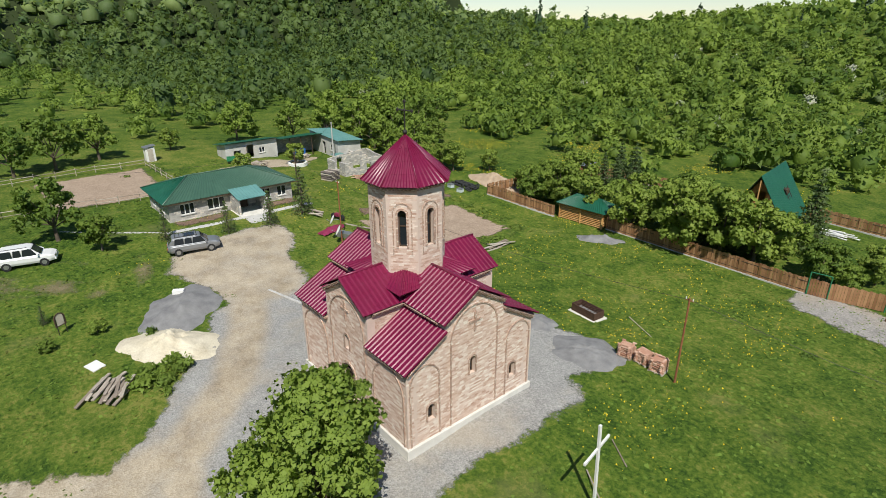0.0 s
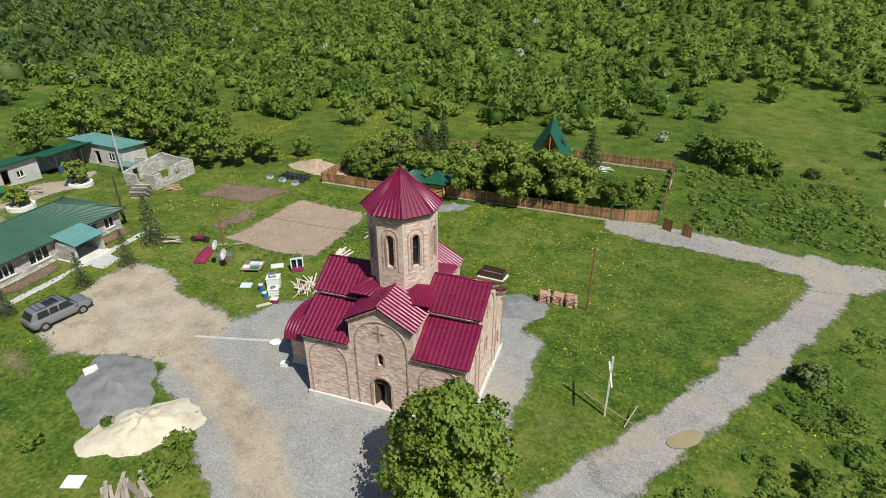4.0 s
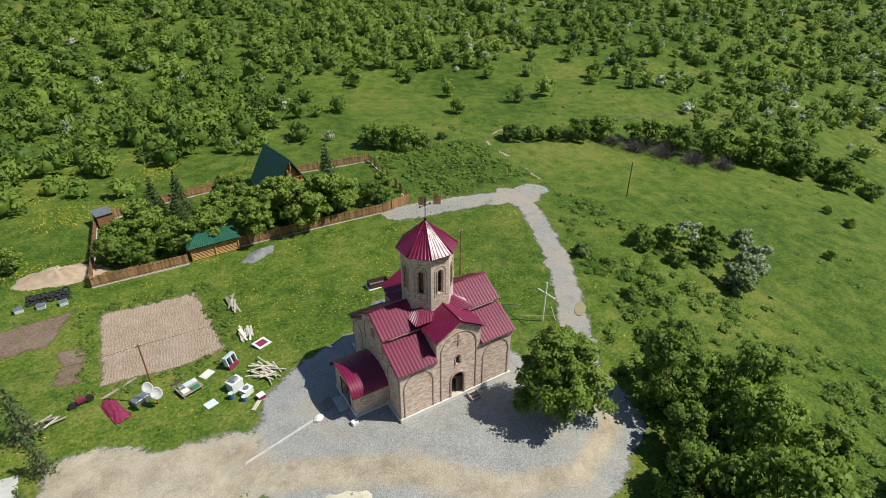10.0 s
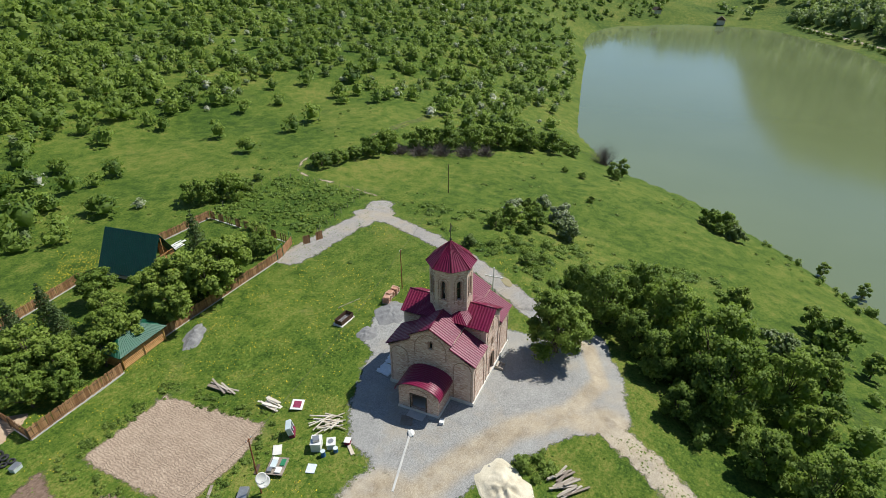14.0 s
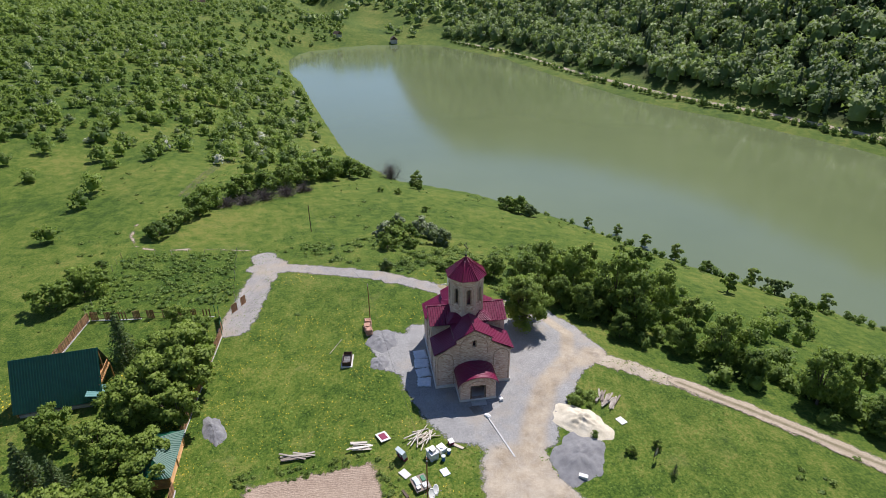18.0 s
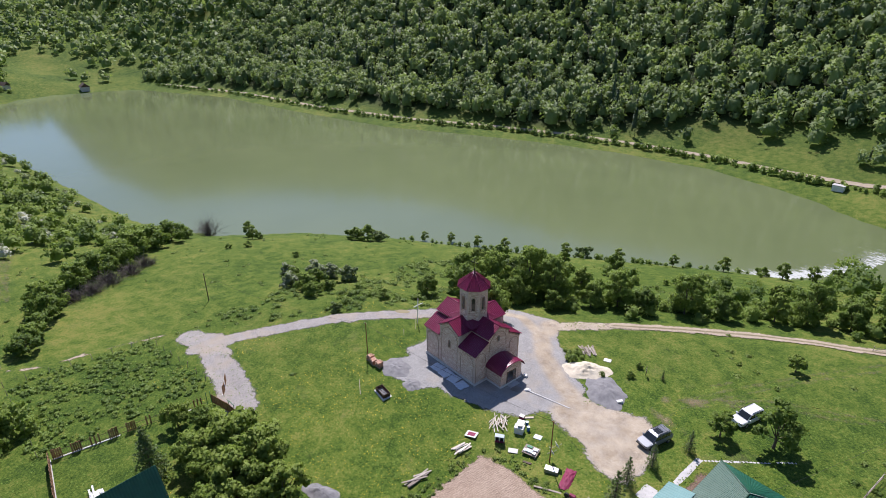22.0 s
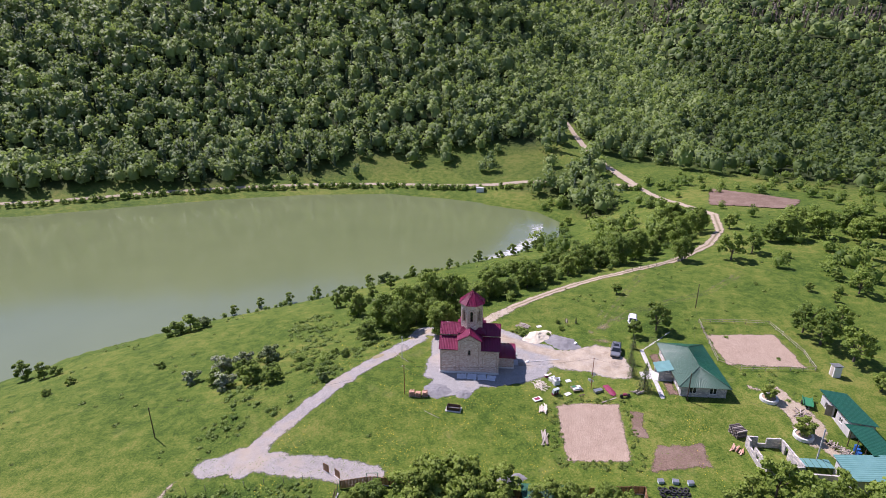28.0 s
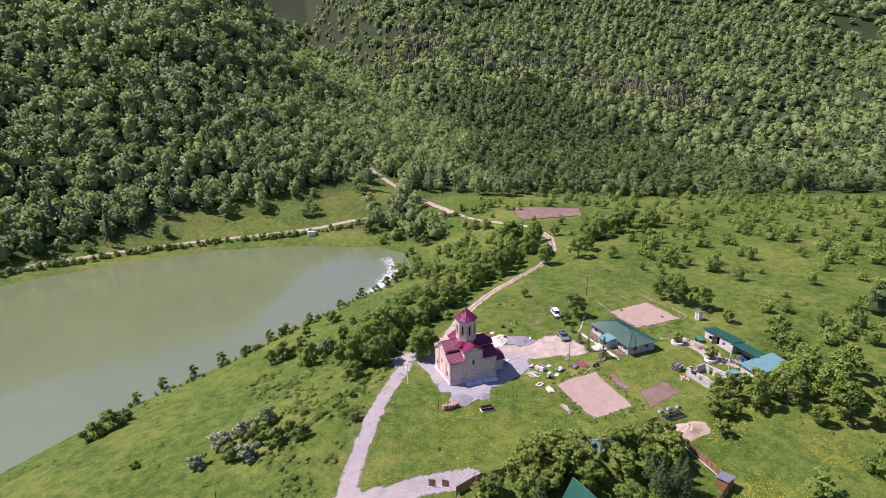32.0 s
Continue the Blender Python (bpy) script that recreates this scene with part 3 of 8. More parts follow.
def height(x, y):
    x, y = np.asarray(x, float), np.asarray(y, float)
    d = edge_distance(x, y, LAKE)
    axis = -150 + (x + 25) * 0.27
    # the side valley that parts the lake mountain from the western one
    cut = np.interp(-y, [150, 250, 330, 500, 700, 1000, 1500], [-90, -90, -95, -130, -150, -165, -150])
    flank = np.interp(-y, [150, 250, 350, 500, 1000], [110, 150, 190, 215, 260])
    south = rise(axis - y, -10, 40) * rise((x - cut) / flank, 0, 1)
    near = np.interp(d, [-60, 0, 4, 20, 40, 55, 68, 78, 110], [-6, 0, 2.0, 7.0, 12.3, 16.0, 18.5, 19.0, 19.1])
    near = near - 3.4 * rise(x, 18, 62) * rise(d, 20, 70) * (1 - 0.7 * rise(y, 30, 70)) - 0.9 * rise(y, 8, 24) * rise(d, 40, 80)
    near = near + 1.2 * rise(-x, 14, 38) * rise(d, 60, 100) + 0.5 * rise(-x, 40, 70)
    hill = np.maximum(y - 96 + 0.25 * np.maximum(x - 40, 0), 0) * rise(y, 40, 100)
    top = 17 + 17 * rise(x, -170, -40) - 17 * rise(x, 260, 480)
    near = near + top * (1 - np.exp(-hill * 0.19 / top * (hill / (hill + 12))))
    # the valley to the south west lies lower
    near = near - 7.5 * rise(-y, 60, 190) * rise(-x, -10, 50)
    far = np.interp(d, [-60, 0, 6, 14, 22, 60, 95, 140, 300, 600, 1400], [-6, 0, 1.0, 1.4, 3, 15.5, 38, 68, 165, 290, 420])
    far = far * (1 - 0.65 * rise(x, 430, 560) * (1 - rise(-y, 40, 220)))
    z = LAKE_Z + near * (1 - south) + far * south
    s1 = np.maximum(-0.5 * x - 0.866 * y - 400, 0)
    s2 = np.maximum(-0.93 * x + 0.36 * y - 285, 0)
    s2 = s2 * (1 - rise(x + 230 + 1.167 * (y - 200), -70, 10))
    m = s1 * 0.3 + 0.0004 * np.clip(s1 - 160, 0, 400) ** 2
    m = np.minimum(m, 330) * rise((cut - x) / (90 + 0.05 * np.maximum(-y - 400, 0)), -0.3, 1)
    m = np.maximum(m, np.minimum(s2 * 0.36 + 0.0001 * s2 * s2 * (s2 < 600), 330))
    floor_rise = 0.12 * np.maximum(-y - 230, 0) * np.exp(-((x + 100) / (120 + 0.1 * np.maximum(-y - 400, 0))) ** 2)
    z = z + np.maximum(m, floor_rise) * (1 - south) + 0.5 * np.minimum(m, floor_rise) * (1 - south)
    z = np.maximum(z, -40 + 0.5 * (-y - 900 - 0.12 * np.abs(x + 150)))
    amp = rise(d, 0, 60)
    z = z + amp * (0.10 * waves(x, y, 9, 1) + 0.25 * waves(x, y, 37, 2) * rise(np.hypot(x, y), 25, 60))
    z = z + rise(np.hypot(x, y), 260, 500) * rise(z, 4, 30) * (1 - 0.85 * rise(y, 150, 260)) * (9 * waves(x, y, 170, 3) + 4 * waves(x, y, 70, 4))
    return z


# ---- the ground, the lake and the bare patches ----
def stretched(lo, hi, fine, grow, far):
    mid = list(np.arange(lo, hi + fine / 2, fine))
    s, out = fine, []
    while not out or out[-1] < far:
        s *= grow
        out.append((out[-1] if out else 0) + s)
    return np.array([lo - o for o in out[::-1]] + mid + [mid[-1] + o for o in out])


gx, gy = stretched(-66, 48, 0.9, 1.045, 1500), stretched(-46, 62, 0.9, 1.045, 1500)
GX, GY = np.meshgrid(gx, gy)
GZ = height(GX, GY)
ny, nx = GX.shape
idx = np.arange(ny * nx).reshape(ny, nx)
quads = np.stack([idx[:-1, :-1], idx[:-1, 1:], idx[1:, 1:], idx[1:, :-1]], -1).reshape(-1, 4)
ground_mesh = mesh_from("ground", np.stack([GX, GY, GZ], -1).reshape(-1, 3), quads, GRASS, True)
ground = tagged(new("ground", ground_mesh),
                "green spring meadow with yellow flowers rising into hills", "ground", kind="structure")

bm = bmesh.new()
wide = [Vector((*p, LAKE_Z)) for p in LAKE]
centre = Vector((200, -70, LAKE_Z))
bm.faces.new([bm.verts.new(centre + (p - centre) * 1.0 + (p - centre).normalized() * 9) for p in wide])
bmesh.ops.recalc_face_normals(bm, faces=bm.faces[:])
water = tagged(link("water", bm, WATER), "calm olive green lake with a faint ripple", "lake", kind="structure")
if water.data.polygons[0].normal.z < 0:
    water.data.flip_normals()


def patch(name, shapes, material, label, category, lift=0.03, cell=0.5, wobble=0.35, pad=1.6, tracks=()):
    """A piece of bare ground draped on the land. shapes: (corners,) for an area or (corners, half width) for a track."""
    xs = [p[0] for s in shapes for p in s[0]]
    ys = [p[1] for s in shapes for p in s[0]]
    w = max([s[1] for s in shapes if len(s) > 1] + [0]) + pad + 0.5
    X, Y = np.meshgrid(np.arange(min(xs) - w, max(xs) + w, cell), np.arange(min(ys) - w, max(ys) + w, cell))
    cover = np.full(X.shape, -99.0)
    for s in shapes:
        line = np.array(s[0], float)
        d = -edge_distance(X, Y, line) if len(s) == 1 else s[1] - edge_distance(X, Y, line, False)
        cover = np.maximum(cover, d)
    cover = cover + wobble * waves(X, Y, 5, 5)
    Z = height(X, Y) + lift * rise(cover, -pad, -pad + 0.6) - 0.02
    n0, n1 = X.shape
    ids = np.arange(n0 * n1).reshape(n0, n1)
    q = np.stack([ids[:-1, :-1], ids[:-1, 1:], ids[1:, 1:], ids[1:, :-1]], -1).reshape(-1, 4)
    q = q[(cover.ravel()[q] > -pad).all(1)]
    used, inv = np.unique(q, return_inverse=True)
    me = mesh_from(name, np.stack([X, Y, Z], -1).reshape(-1, 3)[used], inv.reshape(-1, 4), material, True)
    me.attributes.new("cover", "FLOAT", "POINT").data.foreach_set("value", cover.ravel()[used].astype(np.float32))
    if tracks:
        worn = np.zeros(X.shape)
        for line, half in tracks:
            away = edge_distance(X, Y, line, half is None)
            worn = np.maximum(worn, 1 - (rise(away, -1.0, 0.8) if half is None else rise(away, half * 0.55, half * 1.35)))
        me.attributes.new("track", "FLOAT", "POINT").data.foreach_set("value", worn.ravel()[used].astype(np.float32))
    return tagged(new(name, me), label, category, kind="structure")


FORECOURT = [(-15.5, -5.5), (-20.4, -6), (-25.4, -7.9), (-28.5, -6.5), (-30.5, -1), (-30.5, 5), (-26, 5), (-22.7, 2.6), (-17.5, 1.8), (-15.5, 0)]
def ruts(line, half, gap=1.35):
    """The two wheel ruts of a field track."""
    out = []
    for s in (-0.5, 0.5):
        pts = []
        for i, p in enumerate(line):
            a, b = Vector(line[max(i - 1, 0)]), Vector(line[min(i + 1, len(line) - 1)])
            d = (b - a).normalized()
            pts.append((p[0] - d.y * gap * s, p[1] + d.x * gap * s))
        out.append((pts, half))
    return out


patch("pavement", [(FORECOURT,), ([(-2, -17.5), (-6.5, -23.5), (-12, -29.8)], 1.6), ([(11.5, -9), (16, -3), (17.6, -0.6)], 1.75), ([(-17.5, -3.5), (-15.4, 1.6), (-14, 4.3), (-11, 6.4), (-8, 7.4), (-5.4, 8.4), (-2.4, 9), (0, 11.5), (5, 12.3), (7.8, 10.8),
                    (7.3, 7.3), (9, 6.2), (8.8, 2.3), (8.5, -3.3), (8.8, -5.7), (8.7, -9.8), (14.7, -9), (13, -15), (6, -18),
                    (-1.5, -20), (-5, -15), (-9.8, -11.2), (-12.6, -9), (-16.6, -7)],)], GRAVEL, "grey crushed gravel yard with a trodden tan wheel track", "gravel", 0.05, 0.4,
      tracks=((FORECOURT, None), ([(-2, -17.5), (-6.5, -23.5), (-13.6, -31.5)], 2.6), ([(-19.5, -3), (-12.9, -5.6), (-6.9, -9), (-2.6, -13.4), (-2.6, -20)], 1.5), ([(-2.6, -13.4), (4, -15.8), (10, -13.4), (13.5, -9)], 1.0)))
patch("road", [([(15.2, -4.2), (20, 3), (25, 10.5), (31.2, 22), (34.5, 28.5)], 1.75),
               ([(39, 30.8), (33, 29.4), (23, 30.6), (16.5, 31.2), (13.5, 31.8)], 2.5), ([(33, 27), (36, 29), (33.5, 31)], 2.3)], ROAD_GRAVEL, "gravel lane with worn wheel tracks", "road", 0.06, 0.4)
patch("road", [([(-8.5, -26), (-13.6, -31.5), (-21, -38.5), (-28, -44.5), (-42, -52.5), (-56, -59.5), (-70, -74), (-80, -92),
                (-88, -120), (-84, -150), (-74, -185)], 1.5)], DIRT, "sandy dirt road with wheel ruts", "road", 0.14, 0.4, 0.3,
      tracks=(([(-8.5, -26), (-13.6, -31.5), (-21, -38.5), (-28, -44.5), (-42, -52.5), (-56, -59.5), (-70, -74), (-80, -92), (-88, -120)], 0.34),))
patch("road", [([(-74, -185), (-40, -204), (5, -207), (55, -213), (97, -208), (140, -196), (180, -180), (226, -157), (300, -137), (394, -122), (480, -88)], 1.7)],
      DIRT, "pale dirt road along the far lake shore", "road", 0.3, 1.2, 0.3)

# ---- the church ----
church = thing("church", "pink brick cross-domed church with crimson metal roofs on a gravel yard", "church", z=0)
XW, XE, YS, YN = -5.24, 5.77, -4.65, 4.55
CX, CY, ARM = 0.3, -0.05, 2.15
EAVE, LEAN, SPRING, RIDGE = 5.12, 6.55, 7.05, 8.3
IDENT = Matrix.Identity(4)
FACE_S = pose(0, YS, 0)
FACE_N = pose(0, YN, 0, 0, 0, 180)
FACE_E = pose(XE, 0, 0, 0, 0, 90)
FACE_W = pose(XW, 0, 0, 0, 0, -90)


def long_side(c, lo, hi):
    return [(lo, 0), (hi, 0), (hi, EAVE), (c + ARM, EAVE), (c + ARM, SPRING), (c, RIDGE), (c - ARM, SPRING), (c - ARM, EAVE), (lo, EAVE)]


def short_side(c, lo, hi):
    return [(lo, 0), (hi, 0), (hi, EAVE), (c + ARM, LEAN), (c + ARM, SPRING), (c, RIDGE), (c - ARM, SPRING), (c - ARM, LEAN), (lo, EAVE)]


def window(parent, m, u, z0, width, tall, frame_mat=DARK_WOOD, deep=0.26):
    """A narrow arched window: pane, frame and middle bar, set back in its opening."""
    r = width / 2
    bm = bmesh.new()
    bm.faces.new([bm.verts.new(m @ Vector((p, deep + 0.03, q))) for p, q in arch(u, z0, width + 0.04, tall + 0.02)])
    w = part("window", bm, GLASS, parent)
    bm = bmesh.new()
    line = arch(u, z0 + 0.03, width - 0.05, tall - 0.05)
    strip(bm, line + line[:1], 0.06, 0.03, m @ pose(0, deep, 0))
    strip(bm, [(u - r, z0 + tall * 0.55), (u + r, z0 + tall * 0.55)], 0.05, 0.02, m @ pose(0, deep, 0))
    part("frame", bm, frame_mat, w)
    return w


def hood(bm, m, u, z0, width, tall, band=0.1, proud=0.05, legs=True):
    """A raised brick band round an arched opening."""
    pts = arch(u, z0, width + band, tall + band / 2)[1:] + [(u - (width + band) / 2, z0)]
    strip(bm, pts if legs else pts[1:-1], band, proud, m)


# walls: south, north, east, west
south_holes = [arch(CX - 0.08, 0.45, 1.25, 2.45), arch(CX - 0.08, 3.85, 0.42, 0.95)]
north_holes = [arch(-CX, 3.85, 0.42, 1.2)]
east_holes = [arch(-0.18, 3.15, 0.42, 1.1), arch(-3.1, 1.55, 0.48, 1.0), arch(3.0, 1.5, 0.48, 1.0)]
west_holes = [arch(0.1, 5.75, 0.4, 0.95), arch(0.05, 0.4, 1.3, 2.3)]
for face, outline, holes, word in ((FACE_S, long_side(CX, XW, XE), south_holes, "south"), (FACE_N, long_side(-CX, -XE, -XW), north_holes, "north"),
                                   (FACE_E, short_side(CY, YS + 0.5, YN - 0.5), east_holes, "east"), (FACE_W, short_side(-CY, -YN + 0.5, -YS - 0.5), west_holes, "west")):
    if word in ("east", "west"):
        lo, hi = outline[0][0], outline[1][0]
        outline[2], outline[8] = (hi, EAVE + 0.29), (lo, EAVE + 0.29)
    part("wall", slab(outline, holes, 0.5, face), MORTAR, church)
# walls of the raised arms and the crossing
bm = bmesh.new()
for y in (CY - ARM, CY + ARM - 0.3):
    box(bm, XW + 0.5, XE - 0.5, y, y + 0.3, 5.2, SPRING)
for x in (CX - ARM, CX + ARM - 0.3):
    box(bm, x, x + 0.3, YS + 0.5, YN - 0.5, 5.2, SPRING)
box(bm, CX - ARM, CX + ARM, CY - ARM, CY + ARM, 6.6, 7.5)
box_uv(bm)
part("clerestory", bm, BRICK, church)
bm = bmesh.new()
box(bm, XW - 0.12, XE + 0.14, YS - 0.12, YN + 0.12, -1.2, 0.42, bevel=0.03)
part("plinth", bm, PALE_CONCRETE, church, "pale concrete plinth")
bm = bmesh.new()
box(bm, XW + 0.5, XE - 0.5, YS + 0.5, YN - 0.5, 0.42, 0.46)
part("floor_slab", bm, CONCRETE, church)

# roofs
OUT = 0.3


def roof(a, b, c, d, name="roof", **k):
    part(name, sheet((a, b, c, d), **k), RED_ROOF, church)


for sy, yw in ((-1, YS), (1, YN)):
    ya, yb = yw + sy * OUT, CY + sy * ARM
    for x0, x1 in ((XW - OUT, CX - ARM), (CX + ARM, XE + OUT)):
        e, t = EAVE + 0.1, LEAN + 0.12
        if sy < 0:
            roof((x0, ya, e), (x1, ya, e), (x1, yb, t), (x0, yb, t), "lean_to_roof")
        else:
            roof((x1, ya, e), (x0, ya, e), (x0, yb, t), (x1, yb, t), "lean_to_roof")
slope = (RIDGE - SPRING) / ARM
ye, ze, zr = ARM + 0.22, SPRING + 0.14 - 0.22 * slope, RIDGE + 0.14
for x0, x1 in ((XW - OUT, CX), (CX, XE + OUT)):
    roof((x0, CY - ye, ze), (x1, CY - ye, ze), (x1, CY, zr), (x0, CY, zr), "nave_roof")
    roof((x1, CY + ye, ze), (x0, CY + ye, ze), (x0, CY, zr), (x1, CY, zr), "nave_roof")
for y0, y1 in ((YS - OUT, CY), (CY, YN + OUT)):
    roof((CX - ye, y1, ze), (CX - ye, y0, ze), (CX, y0, zr), (CX, y1, zr), "transept_roof")
    roof((CX + ye, y0, ze), (CX + ye, y1, ze), (CX, y1, zr), (CX, y0, zr), "transept_roof")
h = ARM + 0.62
for k in range(4):
    a = math.pi / 2 * k
    p, q = [(CX * 0.4 + h * math.sqrt(2) * math.cos(a + s * math.pi / 4), CY + h * math.sqrt(2) * math.sin(a + s * math.pi / 4), 7.62) for s in (-1, 1)]
    top = (CX * 0.4, CY, 9.0)
    roof(p, q, top, top, "crossing_roof")
# ridge caps
for a, b in (((XW - OUT, CY), (-1.9, CY)), ((2.2, CY), (XE + OUT, CY)), ((CX, YS - OUT), (CX, -2)), ((CX, 2), (CX, YN + OUT))):
    bm = bmesh.new()
    bar(bm, (*a, zr + 0.02), (*b, zr + 0.02), 0.08)
    part("ridge_cap", bm, RED_ROOF, church, smooth=True)

# toothed brick cornices
bm = bmesh.new()


def teeth(a, b, out, drop=0.0):
    a, b, out = Vector(a), Vector(b), Vector(out)
    n = max(1, int((b - a).length / 0.19))
    d = (b - a) / n
    turn = math.atan2(d.y, d.x)
    for layer, (reach, lift) in enumerate(((0.14, -0.2), (0.22, -0.1))):
        for i in range(n):
            c = a + d * (i + 0.25 + 0.5 * (layer % 2)) + Vector((0, 0, lift))
            r = bmesh.ops.create_cube(bm, size=1.0)
            bmesh.ops.transform(bm, verts=r["verts"], matrix=Matrix.Translation(c + out * reach / 2) @ Matrix.Rotation(turn, 4, "Z") @ Matrix.Diagonal((0.11, reach, 0.085, 1)))
        m = (a + b) / 2 + Vector((0, 0, lift + 0.055)) + out * (reach + 0.03) / 2
        r = bmesh.ops.create_cube(bm, size=1.0)
        span = (b - a).length
        tilt = math.atan2(d.z, math.hypot(d.x, d.y))
        bmesh.ops.transform(bm, verts=r["verts"], matrix=Matrix.Translation(m) @ Matrix.Rotation(turn, 4, "Z") @ Matrix.Rotation(-tilt, 4, "Y") @ Matrix.Diagonal((span, reach + 0.03, 0.035, 1)))


for yw, o in ((YS, (0, -1, 0)), (YN, (0, 1, 0))):
    teeth((XW, yw, EAVE), (CX - ARM, yw, EAVE), o)
    teeth((CX + ARM, yw, EAVE), (XE, yw, EAVE), o)
    teeth((CX - ARM, yw, SPRING), (CX, yw, RIDGE), o)
    teeth((CX, yw, RIDGE), (CX + ARM, yw, SPRING), o)
for xw, o in ((XW, (-1, 0, 0)), (XE, (1, 0, 0))):
    for sy in (-1, 1):
        yw = YS if sy < 0 else YN
        teeth((xw, yw, EAVE), (xw, CY + sy * ARM, LEAN), o)
        teeth((xw, CY + sy * ARM, SPRING), (xw, CY, RIDGE), o)
for sy in (-1, 1):
    teeth((XW + 0.3, CY + sy * ARM, SPRING - 0.02), (XE - 0.3, CY + sy * ARM, SPRING - 0.02), (0, sy, 0))
for sx in (-1, 1):
    teeth((CX + sx * ARM, YS + 0.3, SPRING - 0.02), (CX + sx * ARM, YN - 0.3, SPRING - 0.02), (sx, 0, 0))
box_uv(bm)
part("cornice", bm, BRICK_TRIM, church, "toothed brick cornice")

# blind arches, hoods and the crosses of the gables
bm = bmesh.new()


def blind(m, u, z0, width, top):
    pts = arch(u, z0, width, top - z0, 12)
    strip(bm, pts[1:] + pts[:1], 0.09, 0.055, m)


for m, c in ((FACE_S, CX), (FACE_N, -CX)):
    blind(m, c, 0.45, 3.5, 7.2)
    for s in (-1, 1):
        blind(m, c + s * 3.85, 0.45, 2.7, 4.75)
for m, c in ((FACE_E, CY), (FACE_W, -CY)):
    blind(m, c, 0.45 if m is FACE_E else 4.6, 3.4, 7.4)
    for s in (-1, 1):
        blind(m, c + s * 3.45, 0.45, 1.9, 5.1)
hood(bm, FACE_S, CX - 0.08, 0.45, 1.25, 2.45, 0.16, 0.07)
for m, hs in ((FACE_S, [(CX - 0.08, 3.85, 0.42, 0.95)]), (FACE_N, [(-CX, 3.85, 0.42, 1.2)]),
              (FACE_E, [(-0.18, 3.15, 0.42, 1.1), (-3.1, 1.55, 0.48, 1.0), (3.0, 1.5, 0.48, 1.0)]), (FACE_W, [(0.1, 5.75, 0.4, 0.95)])):
    for u, z0, w, t in hs:
        hood(bm, m, u, z0, w, t, 0.12, 0.05)
for m, c in ((FACE_S, CX - 0.05), (FACE_E, CY)):
    strip(bm, [(c, 5.75), (c, 6.95)], 0.13, 0.06, m)
    strip(bm, [(c - 0.42, 6.42), (c + 0.42, 6.42)], 0.13, 0.062, m)
box_uv(bm)
part("arch_moulding", bm, BRICK_TRIM, church, "raised brick arches and crosses")
for m, hs in ((FACE_S, [(CX - 0.08, 3.85, 0.42, 0.95)]), (FACE_N, [(-CX, 3.85, 0.42, 1.2)]),
              (FACE_E, [(-0.18, 3.15, 0.42, 1.1), (-3.1, 1.55, 0.48, 1.0), (3.0, 1.5, 0.48, 1.0)]), (FACE_W, [(0.1, 5.75, 0.4, 0.95)])):
    for u, z0, w, t in hs:
        window(church, m, u, z0, w, t)


def church_door(m, u, z0, width, tall, ajar):
    bm = bmesh.new()
    r = width / 2
    strip(bm, [(u - r + 0.05, z0), (u - r + 0.05, z0 + tall - r), (u + r - 0.05, z0 + tall - r), (u + r - 0.05, z0)], 0.1, 0.04, m @ pose(0, 0.18, 0))
    d = part("door", bm, DARK_WOOD, church, "brown wooden double door standing ajar")
    for s, a in ((-1, ajar), (1, 8)):
        bm = bmesh.new()
        hinge = m @ pose(u + s * (r - 0.1), 0.2, z0) @ pose(0, 0, 0, 0, 0, -s * a if s < 0 else -s * a)
        w = (r - 0.11) * -s
        box(bm, min(0, w), max(0, w), 0, 0.05, 0.02, tall - r - 0.06, hinge, 0.008)
        for i in range(3):
            z = 0.15 + i * (tall - r) / 3.2
            box(bm, min(0.06 * -s, w * 0.85), max(0.06 * -s, w * 0.85), -0.015, 0.01, z, z + (tall - r) / 4.4, hinge)
        leaf_ob = part("leaf", bm, DARK_WOOD, d)
        bm = bmesh.new()
        bar(bm, hinge @ Vector((w * 0.86, -0.05, 0.9)), hinge @ Vector((w * 0.86, -0.05, 1.15)), 0.015)
        part("handle", bm, IRON, d)
    bm = bmesh.new()
    half = arch(u, z0 + tall - r, width - 0.12, r)
    bm.faces.new([bm.verts.new(m @ Vector((p, 0.24, q))) for p, q in half])
    part("fanlight", bm, GLASS, d)


church_door(FACE_S, CX - 0.08, 0.45, 1.25, 2.45, 70)
bm = bmesh.new()
for i in range(3):
    box(bm, 1.0, 2.0, YS - 0.5 - i * 0.28, YS - 0.28 - i * 0.28, 0.36 - i * 0.16, 0.4 - i * 0.16)
for x in (1.02, 1.9):
    box(bm, x, x + 0.08, YS - 1.1, YS - 0.2, -0.25, 0.28)
steps = thing("wooden_steps", "small grey wooden steps leaning by the church door", "steps", x=0, y=0, z=0)
part("treads", bm, GREY_PLANK, steps)

# the drum and its tent roof
DX, DY, APO = 0.08, -0.05, 2.04
side = 2 * APO * math.tan(math.pi / 8)
for k in range(8):
    m = pose(DX, DY, 0, 0, 0, 45 * k) @ pose(0, -APO, 0)
    b = slab([(-side / 2, 7.3), (side / 2, 7.3), (side / 2, 13.02), (-side / 2, 13.02)], [arch(0, 9.6, 0.46, 2.15)], 0.35, m)
    part("drum_wall", b, MORTAR, church)
    window(church, m, 0, 9.6, 0.46, 2.15)
    b = bmesh.new()
    hood(b, m, 0, 9.6, 0.46, 2.15, 0.12, 0.05)
    hood(b, m, 0, 9.2, 0.95, 2.9, 0.07, 0.03)
    box_uv(b)
    part("window_moulding", b, BRICK_TRIM, church)
bm = bmesh.new()
